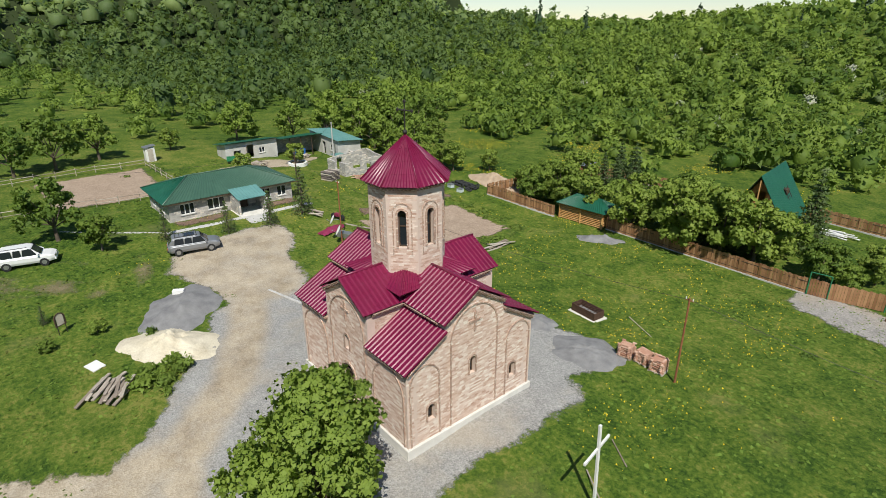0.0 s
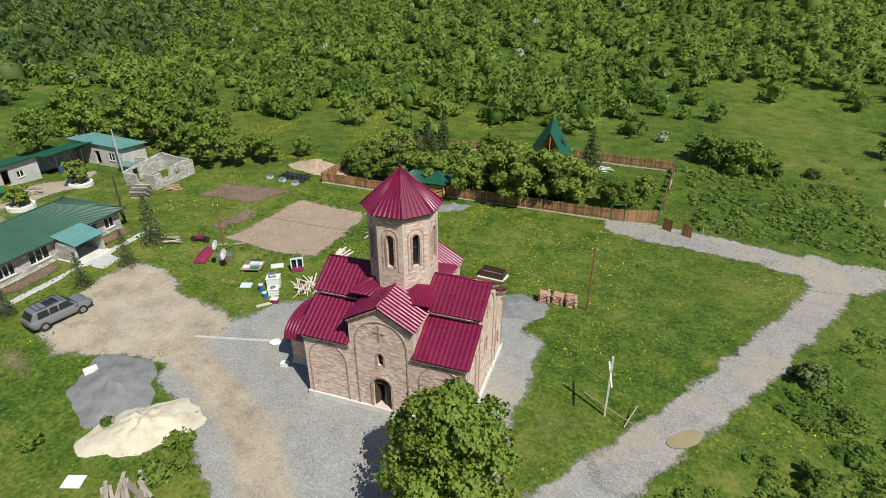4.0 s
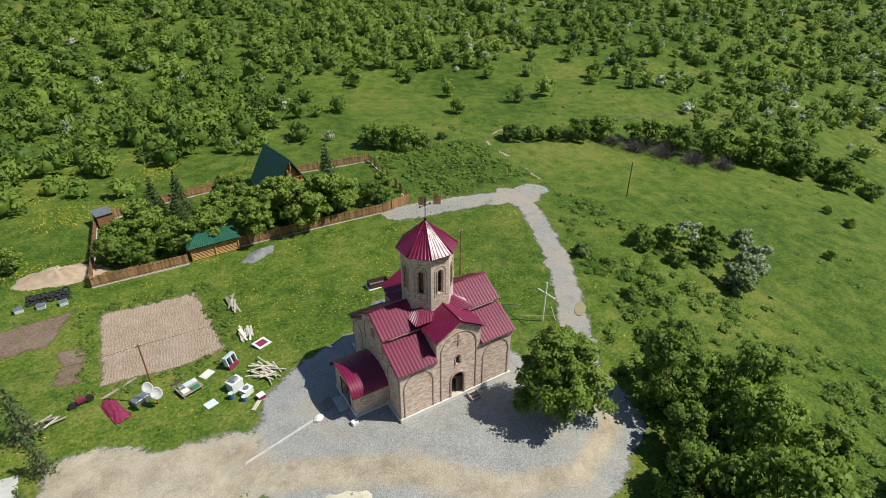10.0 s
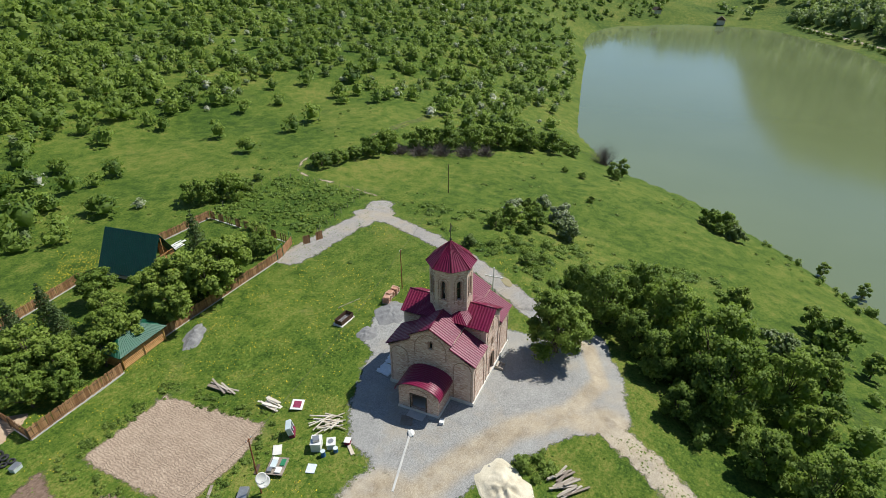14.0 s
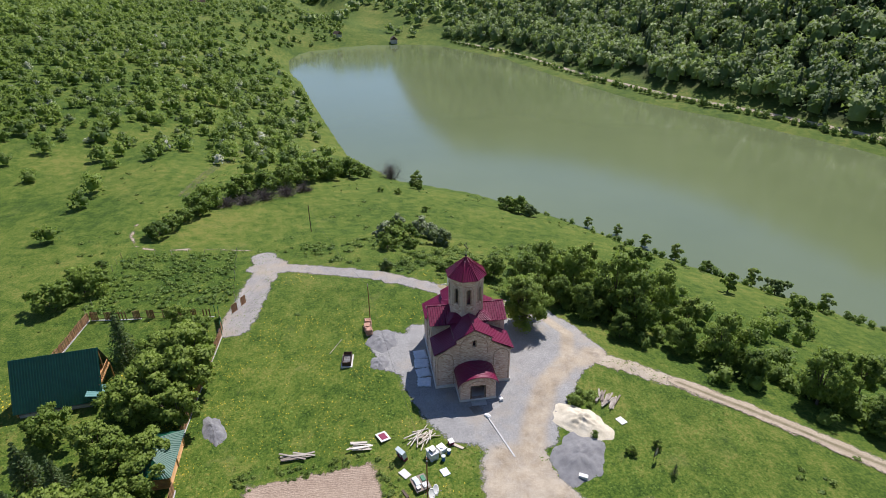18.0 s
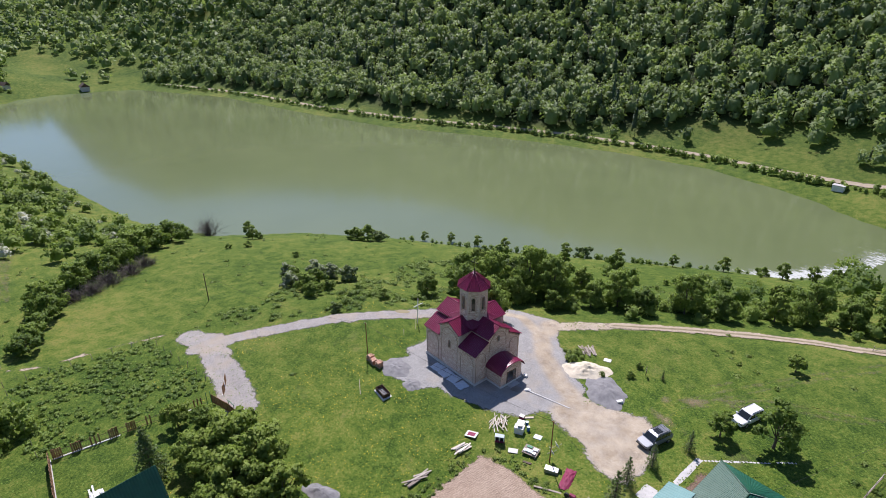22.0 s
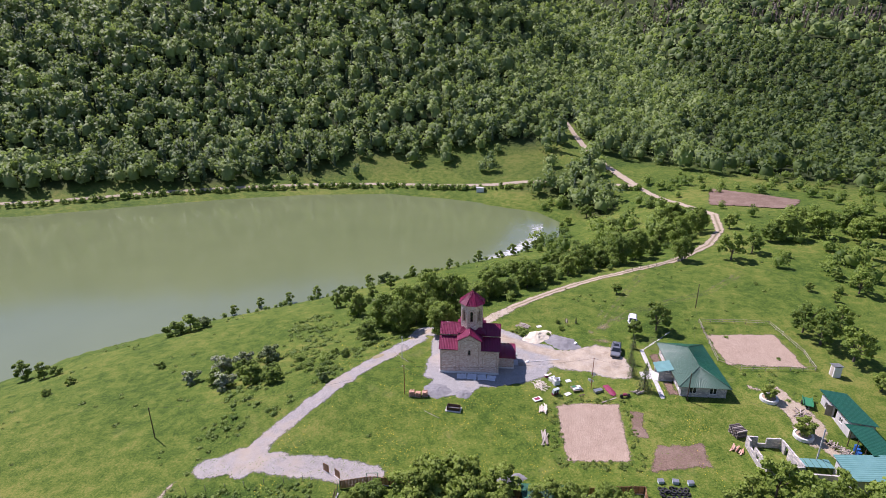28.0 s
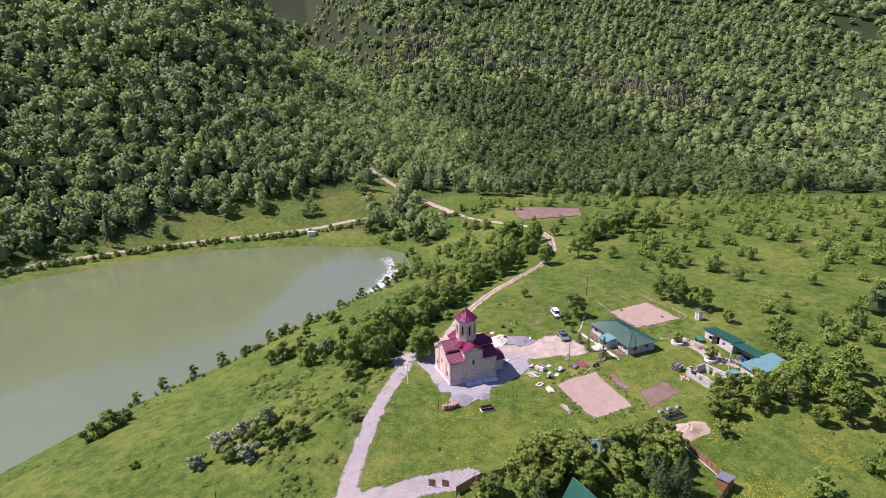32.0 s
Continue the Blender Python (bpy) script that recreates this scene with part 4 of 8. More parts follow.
for k in range(8):
    a = math.pi / 4 * k
    c, s = math.cos(a), math.sin(a)
    p = Vector((DX + APO * s + side / 2 * c, DY - APO * c + side / 2 * s, 13.1))
    q = Vector((DX + APO * s - side / 2 * c, DY - APO * c - side / 2 * s, 13.1))
    teeth(q, p, (s, -c, 0))
box_uv(bm)
part("drum_cornice", bm, BRICK_TRIM, church)
APEX = (0.0, 0.0, 15.36)
RAD = (APO + 0.34) / math.cos(math.pi / 8)
rim = [(DX + RAD * math.cos(math.pi / 8 + math.pi / 4 * k), DY + RAD * math.sin(math.pi / 8 + math.pi / 4 * k), 13.08) for k in range(8)]
bm = bmesh.new()
for k in range(8):
    p, q = rim[k], rim[(k + 1) % 8]
    top0 = tuple(Vector(APEX).lerp(Vector(p), 0.035))
    top1 = tuple(Vector(APEX).lerp(Vector(q), 0.035))
    part("tent_roof", sheet((p, q, top1, top0), pitch=0.31, wave=0.04, step=0.42, lip=0.012), RED_ROOF, church)
    bar(bm, Vector(p) + Vector((0, 0, 0.04)), Vector(APEX) + Vector((0, 0, 0.02)), 0.055, 0.03, 6)
part("hip_cap", bm, RED_ROOF, church, smooth=True)
bm = bmesh.new()
bm2 = bmesh.new()
bar(bm, (0, 0, 15.2), (0, 0, 17.1), 0.035)
bmesh.ops.create_uvsphere(bm, u_segments=12, v_segments=8, radius=0.13, matrix=Matrix.Translation((0, 0, 15.5)))
CROSS_TURN = radians(10)
cd = Vector((math.cos(CROSS_TURN), math.sin(CROSS_TURN), 0))
bar(bm, Vector((0, 0, 16.65)) - cd * 0.52, Vector((0, 0, 16.65)) + cd * 0.52, 0.035)
for c in (Vector((0, 0, 17.1)), Vector((0, 0, 16.65)) - cd * 0.52, Vector((0, 0, 16.65)) + cd * 0.52):
    for o in (Vector((0, 0, 0.06)), Vector((0, 0, -0.06)), cd * 0.06, -cd * 0.06):
        bmesh.ops.create_uvsphere(bm, u_segments=8, v_segments=6, radius=0.055, matrix=Matrix.Translation(c + o))
bmesh.ops.create_uvsphere(bm, u_segments=8, v_segments=6, radius=0.09, matrix=Matrix.Translation((0, 0, 16.65)))
part("cross", bm, IRON, church, "dark wrought iron cross")

# the west porch with its barrel roof
PW, PS, PN = -8.15, -2.2, 2.1
pc, pr = (PS + PN) / 2, (PN - PS) / 2
front = [(-pr, 0), (pr, 0), (pr, 2.45)] + [(pr * math.cos(a), 2.45 + 1.15 * math.sin(a)) for a in [math.pi * i / 12 for i in range(1, 12)]] + [(-pr, 2.45)]
m = pose(PW, pc, 0, 0, 0, -90)
porch_wall = part("porch_wall", slab(front, [[(-0.85, 0.35), (0.85, 0.35), (0.85, 2.2), (-0.85, 2.2)]], 0.4, m), BRICK, church)
for y0 in (PS, PN - 0.35):
    bm = bmesh.new()
    box(bm, PW + 0.4, XW, y0, y0 + 0.35, 0, 2.45)
    box_uv(bm)
    part("porch_side_wall", bm, BRICK, church)
bm = bmesh.new()
box(bm, PW - 0.1, XW - 0.12, PS - 0.1, PN + 0.1, -0.6, 0.33, bevel=0.03)
part("porch_plinth", bm, PALE_CONCRETE, church)
n, ribs = 26, 13
rr, rh = pr + 0.28, 1.3
bm = bmesh.new()
xs = [PW - 0.35 + (XW - PW + 0.35) * i / (ribs * 4) for i in range(ribs * 4 + 1)]
for lift in (0.0, 0.05):
    rows = []
    for i, x in enumerate(xs):
        rib = 0.03 if i % 4 in (1, 2) and lift else 0
        row = []
        for j in range(n + 1):
            a = math.pi * j / n
            flat = 1.0
            row.append(bm.verts.new((x, pc + (rr + rib) * math.cos(a), 2.38 + lift + (rh + rib) * math.sin(a))))
        rows.append(row)
    for r0, r1 in zip(rows, rows[1:]):
        for j in range(n):
            f = (r0[j], r0[j + 1], r1[j + 1], r1[j])
            bm.faces.new(f if lift else f[::-1])
part("porch_roof", bm, RED_ROOF, church, "curved crimson metal porch roof")
bm = bmesh.new()
strip(bm, [(-0.88, 0.35), (-0.88, 2.22), (0.88, 2.22), (0.88, 0.35)], 0.12, 0.05, m)
part("porch_door_frame", bm, DARK_WOOD, church)
bm = bmesh.new()
pts = [(pr * 0.9 * math.cos(math.pi * i / 12), 2.3 + 1.05 * math.sin(math.pi * i / 12)) for i in range(13)]
strip(bm, pts, 0.1, 0.05, m)
strip(bm, [(p * 0.55, 2.3 + (q - 2.3) * 0.6) for p, q in pts], 0.08, 0.045, m)
box_uv(bm)
part("porch_moulding", bm, BRICK_TRIM, church)
bm = bmesh.new()
box(bm, PW - 1.0, PW - 0.15, pc - 0.9, pc + 0.9, 0.0, 0.16, bevel=0.02)
part("porch_step", bm, CONCRETE, church)

# ---- trees, shrubs and the far woods ----
def leaf_cloud(centres, radii, per, size, rng, up=0.25, shell=(0.72, 1.06), flat=0.55, pointed=0.0):
    """Small leaf sprays on the skin of many ellipsoids: per sprays on each. Returns corners, faces and outward normals."""
    n = len(centres)
    c = np.repeat(np.asarray(centres, float), per, 0)
    r = np.repeat(np.asarray(radii, float), per, 0)
    s = np.repeat(np.broadcast_to(np.asarray(size, float), (n,)), per) * rng.uniform(0.65, 1.35, n * per)
    d = rng.normal(size=(n * per, 3))
    d[:, 2] += up
    d /= np.linalg.norm(d, axis=1)[:, None]
    o = d * rng.uniform(*shell, n * per)[:, None]
    if pointed:
        o[:, :2] *= (1 - pointed * (np.clip(o[:, 2:], -1, 1) + 1) / 2)
    p = c + o * r
    nrm = d * flat + rng.normal(size=d.shape) * (1 - flat) * 0.9
    nrm[:, 2] += 0.25
    nrm /= np.linalg.norm(nrm, axis=1)[:, None]
    nrm *= np.where((nrm * d).sum(1) < 0, -1.0, 1.0)[:, None]
    a = np.cross(nrm, rng.normal(size=d.shape))
    a /= np.linalg.norm(a, axis=1)[:, None] + 1e-9
    b = np.cross(nrm, a)
    a, b = a * s[:, None] * 0.5, b * s[:, None] * 0.42
    v = np.stack([p - a, p - b * 0.9 - nrm * s[:, None] * 0.12, p + a, p + b], 1).reshape(-1, 3)
    soft = d / np.maximum(r, 1e-3) * r.min(1)[:, None] + 0.8 * nrm
    soft /= np.linalg.norm(soft, axis=1)[:, None]
    return v, np.arange(len(v)).reshape(-1, 4), np.repeat(soft, 4, 0)


def leafy_hearts(centres, radii, rng, share=0.84, seg=7, rings=4, pointed=0.0):
    """Uneven lumps that fill the leaf sprays: one dome of few faces each."""
    lat = np.linspace(math.pi / 2, -0.62, rings + 1)[1:]
    dirs = [(0, 0, 1)] + [(math.cos(t) * math.cos(2 * math.pi * (k + 0.5 * i) / seg), math.cos(t) * math.sin(2 * math.pi * (k + 0.5 * i) / seg), math.sin(t))
                          for i, t in enumerate(lat) for k in range(seg)]
    dirs = np.array(dirs)
    tris = [(0, 1 + k, 1 + (k + 1) % seg) for k in range(seg)]
    for i in range(rings - 1):
        for k in range(seg):
            a, b = 1 + i * seg + k, 1 + i * seg + (k + 1) % seg
            tris += [(a, a + seg, b), (b, a + seg, b + seg)]
    n = len(centres)
    o = dirs[None] * (share * rng.uniform(0.66, 1.22, (n, len(dirs), 1)))
    if pointed:
        o[:, :, :2] *= (1 - pointed * (np.clip(o[:, :, 2:], -1, 1) + 1) / 2)
    v = np.asarray(centres)[:, None] + o * np.asarray(radii)[:, None]
    f = (np.array(tris)[None] + (np.arange(n) * len(dirs))[:, None, None]).reshape(-1, 3)
    return v.reshape(-1, 3), f, len(dirs)


def crown_mesh(name, material, v, f, nrm, hv, hf):
    """One leaf mesh of sprays (four corners) and the lumps inside them (three)."""
    g = np.concatenate([f[:, [0, 1, 2]], f[:, [0, 2, 3]], hf + len(v)])
    me = mesh_from(name, np.concatenate([v, hv]), g, material, True)
    vn = np.empty(len(me.vertices) * 3, np.float32)
    me.vertices.foreach_get("normal", vn)
    vn = vn.reshape(-1, 3)
    vn[:len(v)] = nrm
    me.normals_split_custom_set_from_vertices(vn.tolist())
    return me


def limb(vs, fs, a, b, r0, r1, seg=6):
    a, b = np.array(a, float), np.array(b, float)
    d = (b - a) / np.linalg.norm(b - a)
    e = np.cross(d, (0.3, 0.9, 0.31))
    e /= np.linalg.norm(e)
    g = np.cross(d, e)
    base = len(vs)
    for p, r in ((a, r0), (b, r1)):
        for k in range(seg):
            w = 2 * np.pi * k / seg
            vs.append(p + (e * np.cos(w) + g * np.sin(w)) * r)
    for k in range(seg):
        fs.append((base + k, base + (k + 1) % seg, base + seg + (k + 1) % seg, base + seg + k))


def broad_tree(name, seed, tall, wide, sprays, size, leaves, bark=BARK, low=0.25, blobs=11, word="tree", label="", group=""):
    """A leafy tree: tapered trunk with limbs, and a crown of boughs, each of many leafy clumps with gaps between."""
    rng = np.random.default_rng(seed)
    t = new(name)
    vs, fs = [], []
    lean = rng.normal(size=2) * 0.05 * tall
    fork = tall * (low + 0.12)
    limb(vs, fs, (0, 0, -0.4), (lean[0] * 0.4, lean[1] * 0.4, fork), 0.028 * tall + 0.04, 0.02 * tall, 8)
    lobes, reach, cs, rs, own = [], [], [], [], []
    for k in range(blobs):
        a = 2.4 * k + rng.uniform(-0.3, 0.3)
        lev = (k + 0.5) / blobs
        z = tall * (low + 0.15 + (0.87 - low - 0.15) * lev)
        belly = math.sqrt(max(0.06, 1 - (abs(lev - 0.36) / 0.72) ** 2))
        out = wide * 0.72 * belly * rng.uniform(0.45, 1.15) * (0.35 if lev > 0.93 else 1)
        c = np.array((np.cos(a) * out + lean[0] * lev, np.sin(a) * out + lean[1] * lev, z))
        q = wide * rng.uniform(0.26, 0.42) * (1.0 - 0.25 * lev)
        lobes.append(c)
        reach.append((q, q, q * 0.78))
        limb(vs, fs, (lean[0] * 0.4, lean[1] * 0.4, fork * rng.uniform(0.75, 1.0)), c, 0.012 * tall, 0.004 * tall)
        for j in range(7):
            d = rng.normal(size=3)
            d[2] = d[2] * 0.7 + 0.35
            d[:2] += 0.5 * c[:2] / (np.hypot(*c[:2]) + 0.3)
            d /= np.linalg.norm(d)
            w = q * rng.uniform(0.26, 0.55)
            cs.append(c + d * q * rng.uniform(0.6, 1.05) * (1, 1, 0.8))
            rs.append((w, w, w * rng.uniform(0.5, 0.85)))
            own.append(d)
    trunk = new("trunk", mesh_from("trunk", vs, fs, bark))
    trunk.parent = t
    out = np.array(lobes) - (0, 0, tall * 0.4)
    own += 2 * list(out / np.linalg.norm(out, axis=1)[:, None])
    cs, rs = cs + 2 * lobes, rs + 2 * reach
    per = max(3, int(1.15 * sprays) // len(cs))
    v, f, nrm = leaf_cloud(cs, rs, per, size * 1.12, rng, shell=(0.4, 1.25), flat=0.34)
    mid = np.array((lean[0] * 0.5, lean[1] * 0.5, tall * (0.42 + 0.3 * low)))
    away = v - mid
    nrm = 1.25 * nrm + 0.22 * np.repeat(np.array(own), per * 4, 0) + 0.3 * away / (np.linalg.norm(away, axis=1)[:, None] + 1e-6) + (0, 0, 0.3)
    nrm /= np.linalg.norm(nrm, axis=1)[:, None]
    hv, hf, _ = leafy_hearts(lobes, reach, rng, 0.48, 6, 3)
    crown = new("crown", crown_mesh("crown", leaves, v, f, nrm, hv, hf))
    crown.parent = t
    return tagged(t, label, word, group)


def spruce(name, seed, tall, wide, sprays, label, group):
    rng = np.random.default_rng(seed)
    t = new(name)
    vs, fs = [], []
    limb(vs, fs, (0, 0, -0.3), (0, 0, tall * 0.97), 0.02 * tall + 0.03, 0.01, 7)
    rings = 13
    cs, rs = [], []
    for k in range(rings):
        lev = k / (rings - 1)
        z = tall * (0.1 + 0.86 * lev)
        reach = wide * (1 - lev) ** 0.85 + 0.12
        m = max(3, int(8 * (1 - lev) + 3))
        for j in range(m):
            a = 2 * np.pi * (j / m) + k * 0.7 + rng.uniform(-0.2, 0.2)
            o = reach * rng.uniform(0.75, 1.1)
            limb(vs, fs, (0, 0, z + 0.1 * reach), (np.cos(a) * o, np.sin(a) * o, z - 0.22 * o), 0.02, 0.006, 4)
            for u in (0.45, 0.85):
                cs.append((np.cos(a) * o * u, np.sin(a) * o * u, z - 0.2 * o * u))
                rs.append((0.3 * reach + 0.08, 0.3 * reach + 0.08, 0.1 + 0.06 * reach))
    trunk = new("trunk", mesh_from("trunk", vs, fs, BARK))
    trunk.parent = t
    v, f, nrm = leaf_cloud(cs, rs, max(3, sprays // len(cs)), 0.26 * (tall / 7) ** 0.5, rng, 0.1)
    crown = new("crown", mesh_from("crown", v, f, NEEDLES))
    crown.parent = t
    return tagged(t, label, "conifer", group)


used_once = set()


def stand(proto, x, y, size=1.0, stretch=1.0, sink=0.0):
    """The next tree of a kind at x, y: the first is the built one, later ones are copies."""
    turn = (x * 37.3 + y * 91.7) % 360
    m = pose(x, y, float(height(x, y)) - sink, 0, 0, turn) @ Matrix.Diagonal((size, size, size * stretch, 1))
    if proto.name not in used_once:
        used_once.add(proto.name)
        proto.matrix_world = m
        return proto
    return copy_thing(proto, m)


YARD_TREE = broad_tree("walnut_tree", 11, 8.8, 3.7, 26000, 0.21, LEAF, label="leafy green walnut tree beside the gravel yard", low=0.0, blobs=26)
stand(YARD_TREE, 6.9, -10.3)
# the belt of trees between the dirt road and the lake
ROADSIDE = [broad_tree("roadside_tree", 21 + k, h, w, 6500, 0.31, m, label=l, group="trees along the dirt road", low=0.06, blobs=b + 5)
            for k, (h, w, m, b, l) in enumerate(((8.0, 4.0, LEAF, 14, "full green broadleaf tree along the dirt road"),
                                                (6.2, 3.4, LEAF_DARK, 12, "dark green broadleaf tree along the dirt road"),
                                                (6.6, 2.7, LEAF_LIGHT, 11, "light green young tree along the dirt road")))]
belt = [(23.5, -9.6, 1, .66), (16.5, -14.0, 0, .9), (13.8, -18.5, 1, 1.1), (21, -17.5, 0, .95), (17.5, -22, 0, 1.05), (10, -21.5, 1, 1.15), (12.2, -26.5, 0, 1.2), (6.5, -27.5, 0, 1.05), (3.2, -23.6, 1, .8),
        (24, -24, 2, .8), (30.6, -30, 2, 1.05), (13, -34.5, 0, .9), (18, -31, 1, 1.0), (20, -40, 2, .9), (0, -31, 1, 1.05), (-3, -35.5, 0, .85), (6, -36, 2, 1.0)]
for x, y, k, s in belt:
    stand(ROADSIDE[k], x, y, s, 1.12)
belt = [(-7.5, -37, 1, 1.0), (-13, -42.5, 0, .9), (-18.8, -46, 1, 1.05), (-24.9, -53, 2, 1.0), (-29, -57, 0, .95), (-35, -60, 1, 1.1), (-41, -62, 0, 1.0), (-46.5, -67, 0, 1.05),
        (-52.5, -71, 1, 1.1), (-62, -79, 0, 1.1), (-57.5, -59, 0, .85), (-66, -86, 1, 1.2), (-72, -92, 0, 1.1), (-58, -84, 2, 1.0), (-46, -78, 2, 1.1), (-34, -70, 1, .9), (-22, -62, 2, .9), (-10, -52, 2, .95)]
for x, y, k, s in belt:
    stand(ROADSIDE[k], x, y, s, 1.12)
# single trees and bushes of the slope to the lake
SHORE = [broad_tree("shore_bush", 31 + k, h, w, 2600, 0.3, m, label=l, group="bushes on the slope to the lake", low=0.02, blobs=10, word="bush")
         for k, (h, w, m, l) in enumerate(((3.4, 2.3, LEAF, "round green bush on the grassy slope"), (3.0, 2.2, BLOSSOM, "bush with white blossom on the grassy slope"),
                                           (5.0, 1.9, LEAF_LIGHT, "slim light green tree on the lake bank")))]
slope_spots = [(37.8, 7.6, 0, 1.15), (39.5, 3.2, 0, .9), (46.0, 2.6, 0, 1.45), (48.5, -2.0, 1, 1.4), (43.6, -3.7, 1, 1.3), (42.6, 6.4, 0, 1.5), (50.8, 5.5, 0, 1.35), (52.5, -0.5, 1, 1.3), (56.9, 4.1, 1, 1.0), (47.8, 7.6, 1, 1.2), (27.4, 8.4, 1, .65), (26.0, -1, 0, .6), (28.5, -3, 0, .55),
               (86.4, 1.6, 0, .7), (105, -6, 2, 1.4), (77.5, -30.5, 0, 2.0), (80.5, -28, 0, 1.6), (75, -33, 1, 1.2), (96, -5, 0, .9), (88, 6.5, 0, .6), (98, -4, 2, 1.0), (68.4, -3.6, 0, .6)]
for x, y, k, s in slope_spots:
    stand(SHORE[k], x, y, s * 0.8)
slope_spots = [(74.8, -50, 2, .9), (69, -56, 2, .95), (61, -60, 2, 1.0), (53, -64, 2, 1.2), (46, -68, 0, 1.1), (38, -74, 2, 1.25), (33, -76, 1, 1.3), (24, -80, 2, 1.1), (12, -88, 2, 1.0),
               (2, -97, 2, 1.2), (-6, -103, 0, 1.0), (-10.5, -104, 2, 1.3), (-16, -110, 2, 1.2), (-20, -116, 0, 1.2), (36.5, -44, 0, 1.8), (40, -42, 2, 1.2), (28, -60, 2, 1.2), (18, -68, 0, 1.4), (26, -36, 1, 1.3), (31, -48, 2, 1.1)]
for x, y, k, s in slope_spots:
    stand(SHORE[k], x, y, s * (0.72 if k == 2 else 0.9))
# scrub beside the lane end and the field path
THICKET = [broad_tree("thicket_bush", 41 + k, h, w, 2400, 0.32, m, label=l, group="thicket beside the field path", low=0.02, blobs=12, word="bush")
           for k, (h, w, m, l) in enumerate(((4.0, 3.2, LEAF, "wide green thicket on the meadow edge"), (3.2, 2.6, LEAF_DARK, "dark green thorn bush on the meadow edge")))]
for x, y, k, s in [(24, 60.5, 0, 1.1), (28.5, 58, 0, 1.05), (32, 57.5, 1, .8), (52, 53.5, 1, 1.3), (56.5, 52, 1, 1.25), (61, 50.5, 1, 1.1), (66, 48.5, 0, 1.0), (72, 48, 0, 1.1), (80, 42, 0, 1.25), (85, 37, 0, 1.3), (91, 32, 0, 1.4), (97, 27, 0, 1.5), (102, 30, 1, 1.4),
                   (104, 21, 0, 1.4), (110, 15, 0, 1.4), (115, 10, 1, 1.3), (108, 25, 0, 1.3), (94, 38, 1, 1.2), (33, 58, 1, .6), (38, 59, 1, .55)]:
    stand(THICKET[k], x, y, s)
# orchard round the summer house
ORCHARD = [broad_tree("orchard_tree", 51 + k, h, w, 4200, 0.26, m, label=l, group="orchard trees behind the plank fence", low=0.14, blobs=12)
           for k, (h, w, m, l) in enumerate(((5.2, 2.7, LEAF_LIGHT, "green fruit tree behind the plank fence"), (4.6, 2.6, LEAF, "light green fruit tree behind the plank fence")))]
for x, y, k, s in [(-4.5, 39.5, 0, 1.0), (-5.8, 34.6, 0, .9), (-0.3, 34.6, 0, 1.15), (3.2, 35.6, 0, 1.15), (6.2, 36.5, 0, 1.0), (7.0, 40, 1, .9), (-1.6, 38.2, 0, 1.1), (3.2, 40.2, 1, .85), (11.6, 37.0, 1, .75),
                   (-6.5, 48, 1, .95), (-18.9, 42, 0, .95), (-21.4, 40.5, 1, .9), (-18.4, 37.5, 0, .85), (-16.5, 40.5, 1, .7), (-22.8, 36.5, 1, .8), (-9.5, 42, 0, .8), (13.8, 36.4, 1, .5), (-3.0, 41.5, 1, 1.0), (1.2, 37.6, 1, .9), (-12, 36, 0, .8), (-11, 39.5, 1, .85), (5.2, 38.6, 0, .8), (-20.5, 34.6, 1, .7), (-15.2, 35.6, 0, .75), (15.2, 39.8, 0, .6)]:
    stand(ORCHARD[k], x, y, s * 1.1)
TALL_SPRUCE = spruce("spruce_tree", 61, 8.0, 1.9, 2500, "dark spruce tree behind the plank fence", "spruces in the fenced garden")
for x, y, s in [(8.0, 44.8, 1.0), (-13.5, 46.6, .95), (-16.6, 48.2, .85), (-14.2, 43.8, .75), (-17.6, 46, .7)]:
    stand(TALL_SPRUCE, x, y, s)
SMALL_SPRUCE = spruce("young_spruce", 62, 4.6, 1.05, 520, "young spruce in front of the house", "young conifers round the house")
for x, y, s in [(-30.0, 4.0, .85), (-30.6, -0.3, .9), (-32.3, -5.8, .85), (-22.4, -17.3, .42)]:
    stand(SMALL_SPRUCE, x, y, s)
stand(SMALL_SPRUCE, -31.1, 8.3, 1.42)
stand(SHORE[0], -18.4, -17.6, .3)
stand(SHORE[0], -18.8, -14.5, .34)
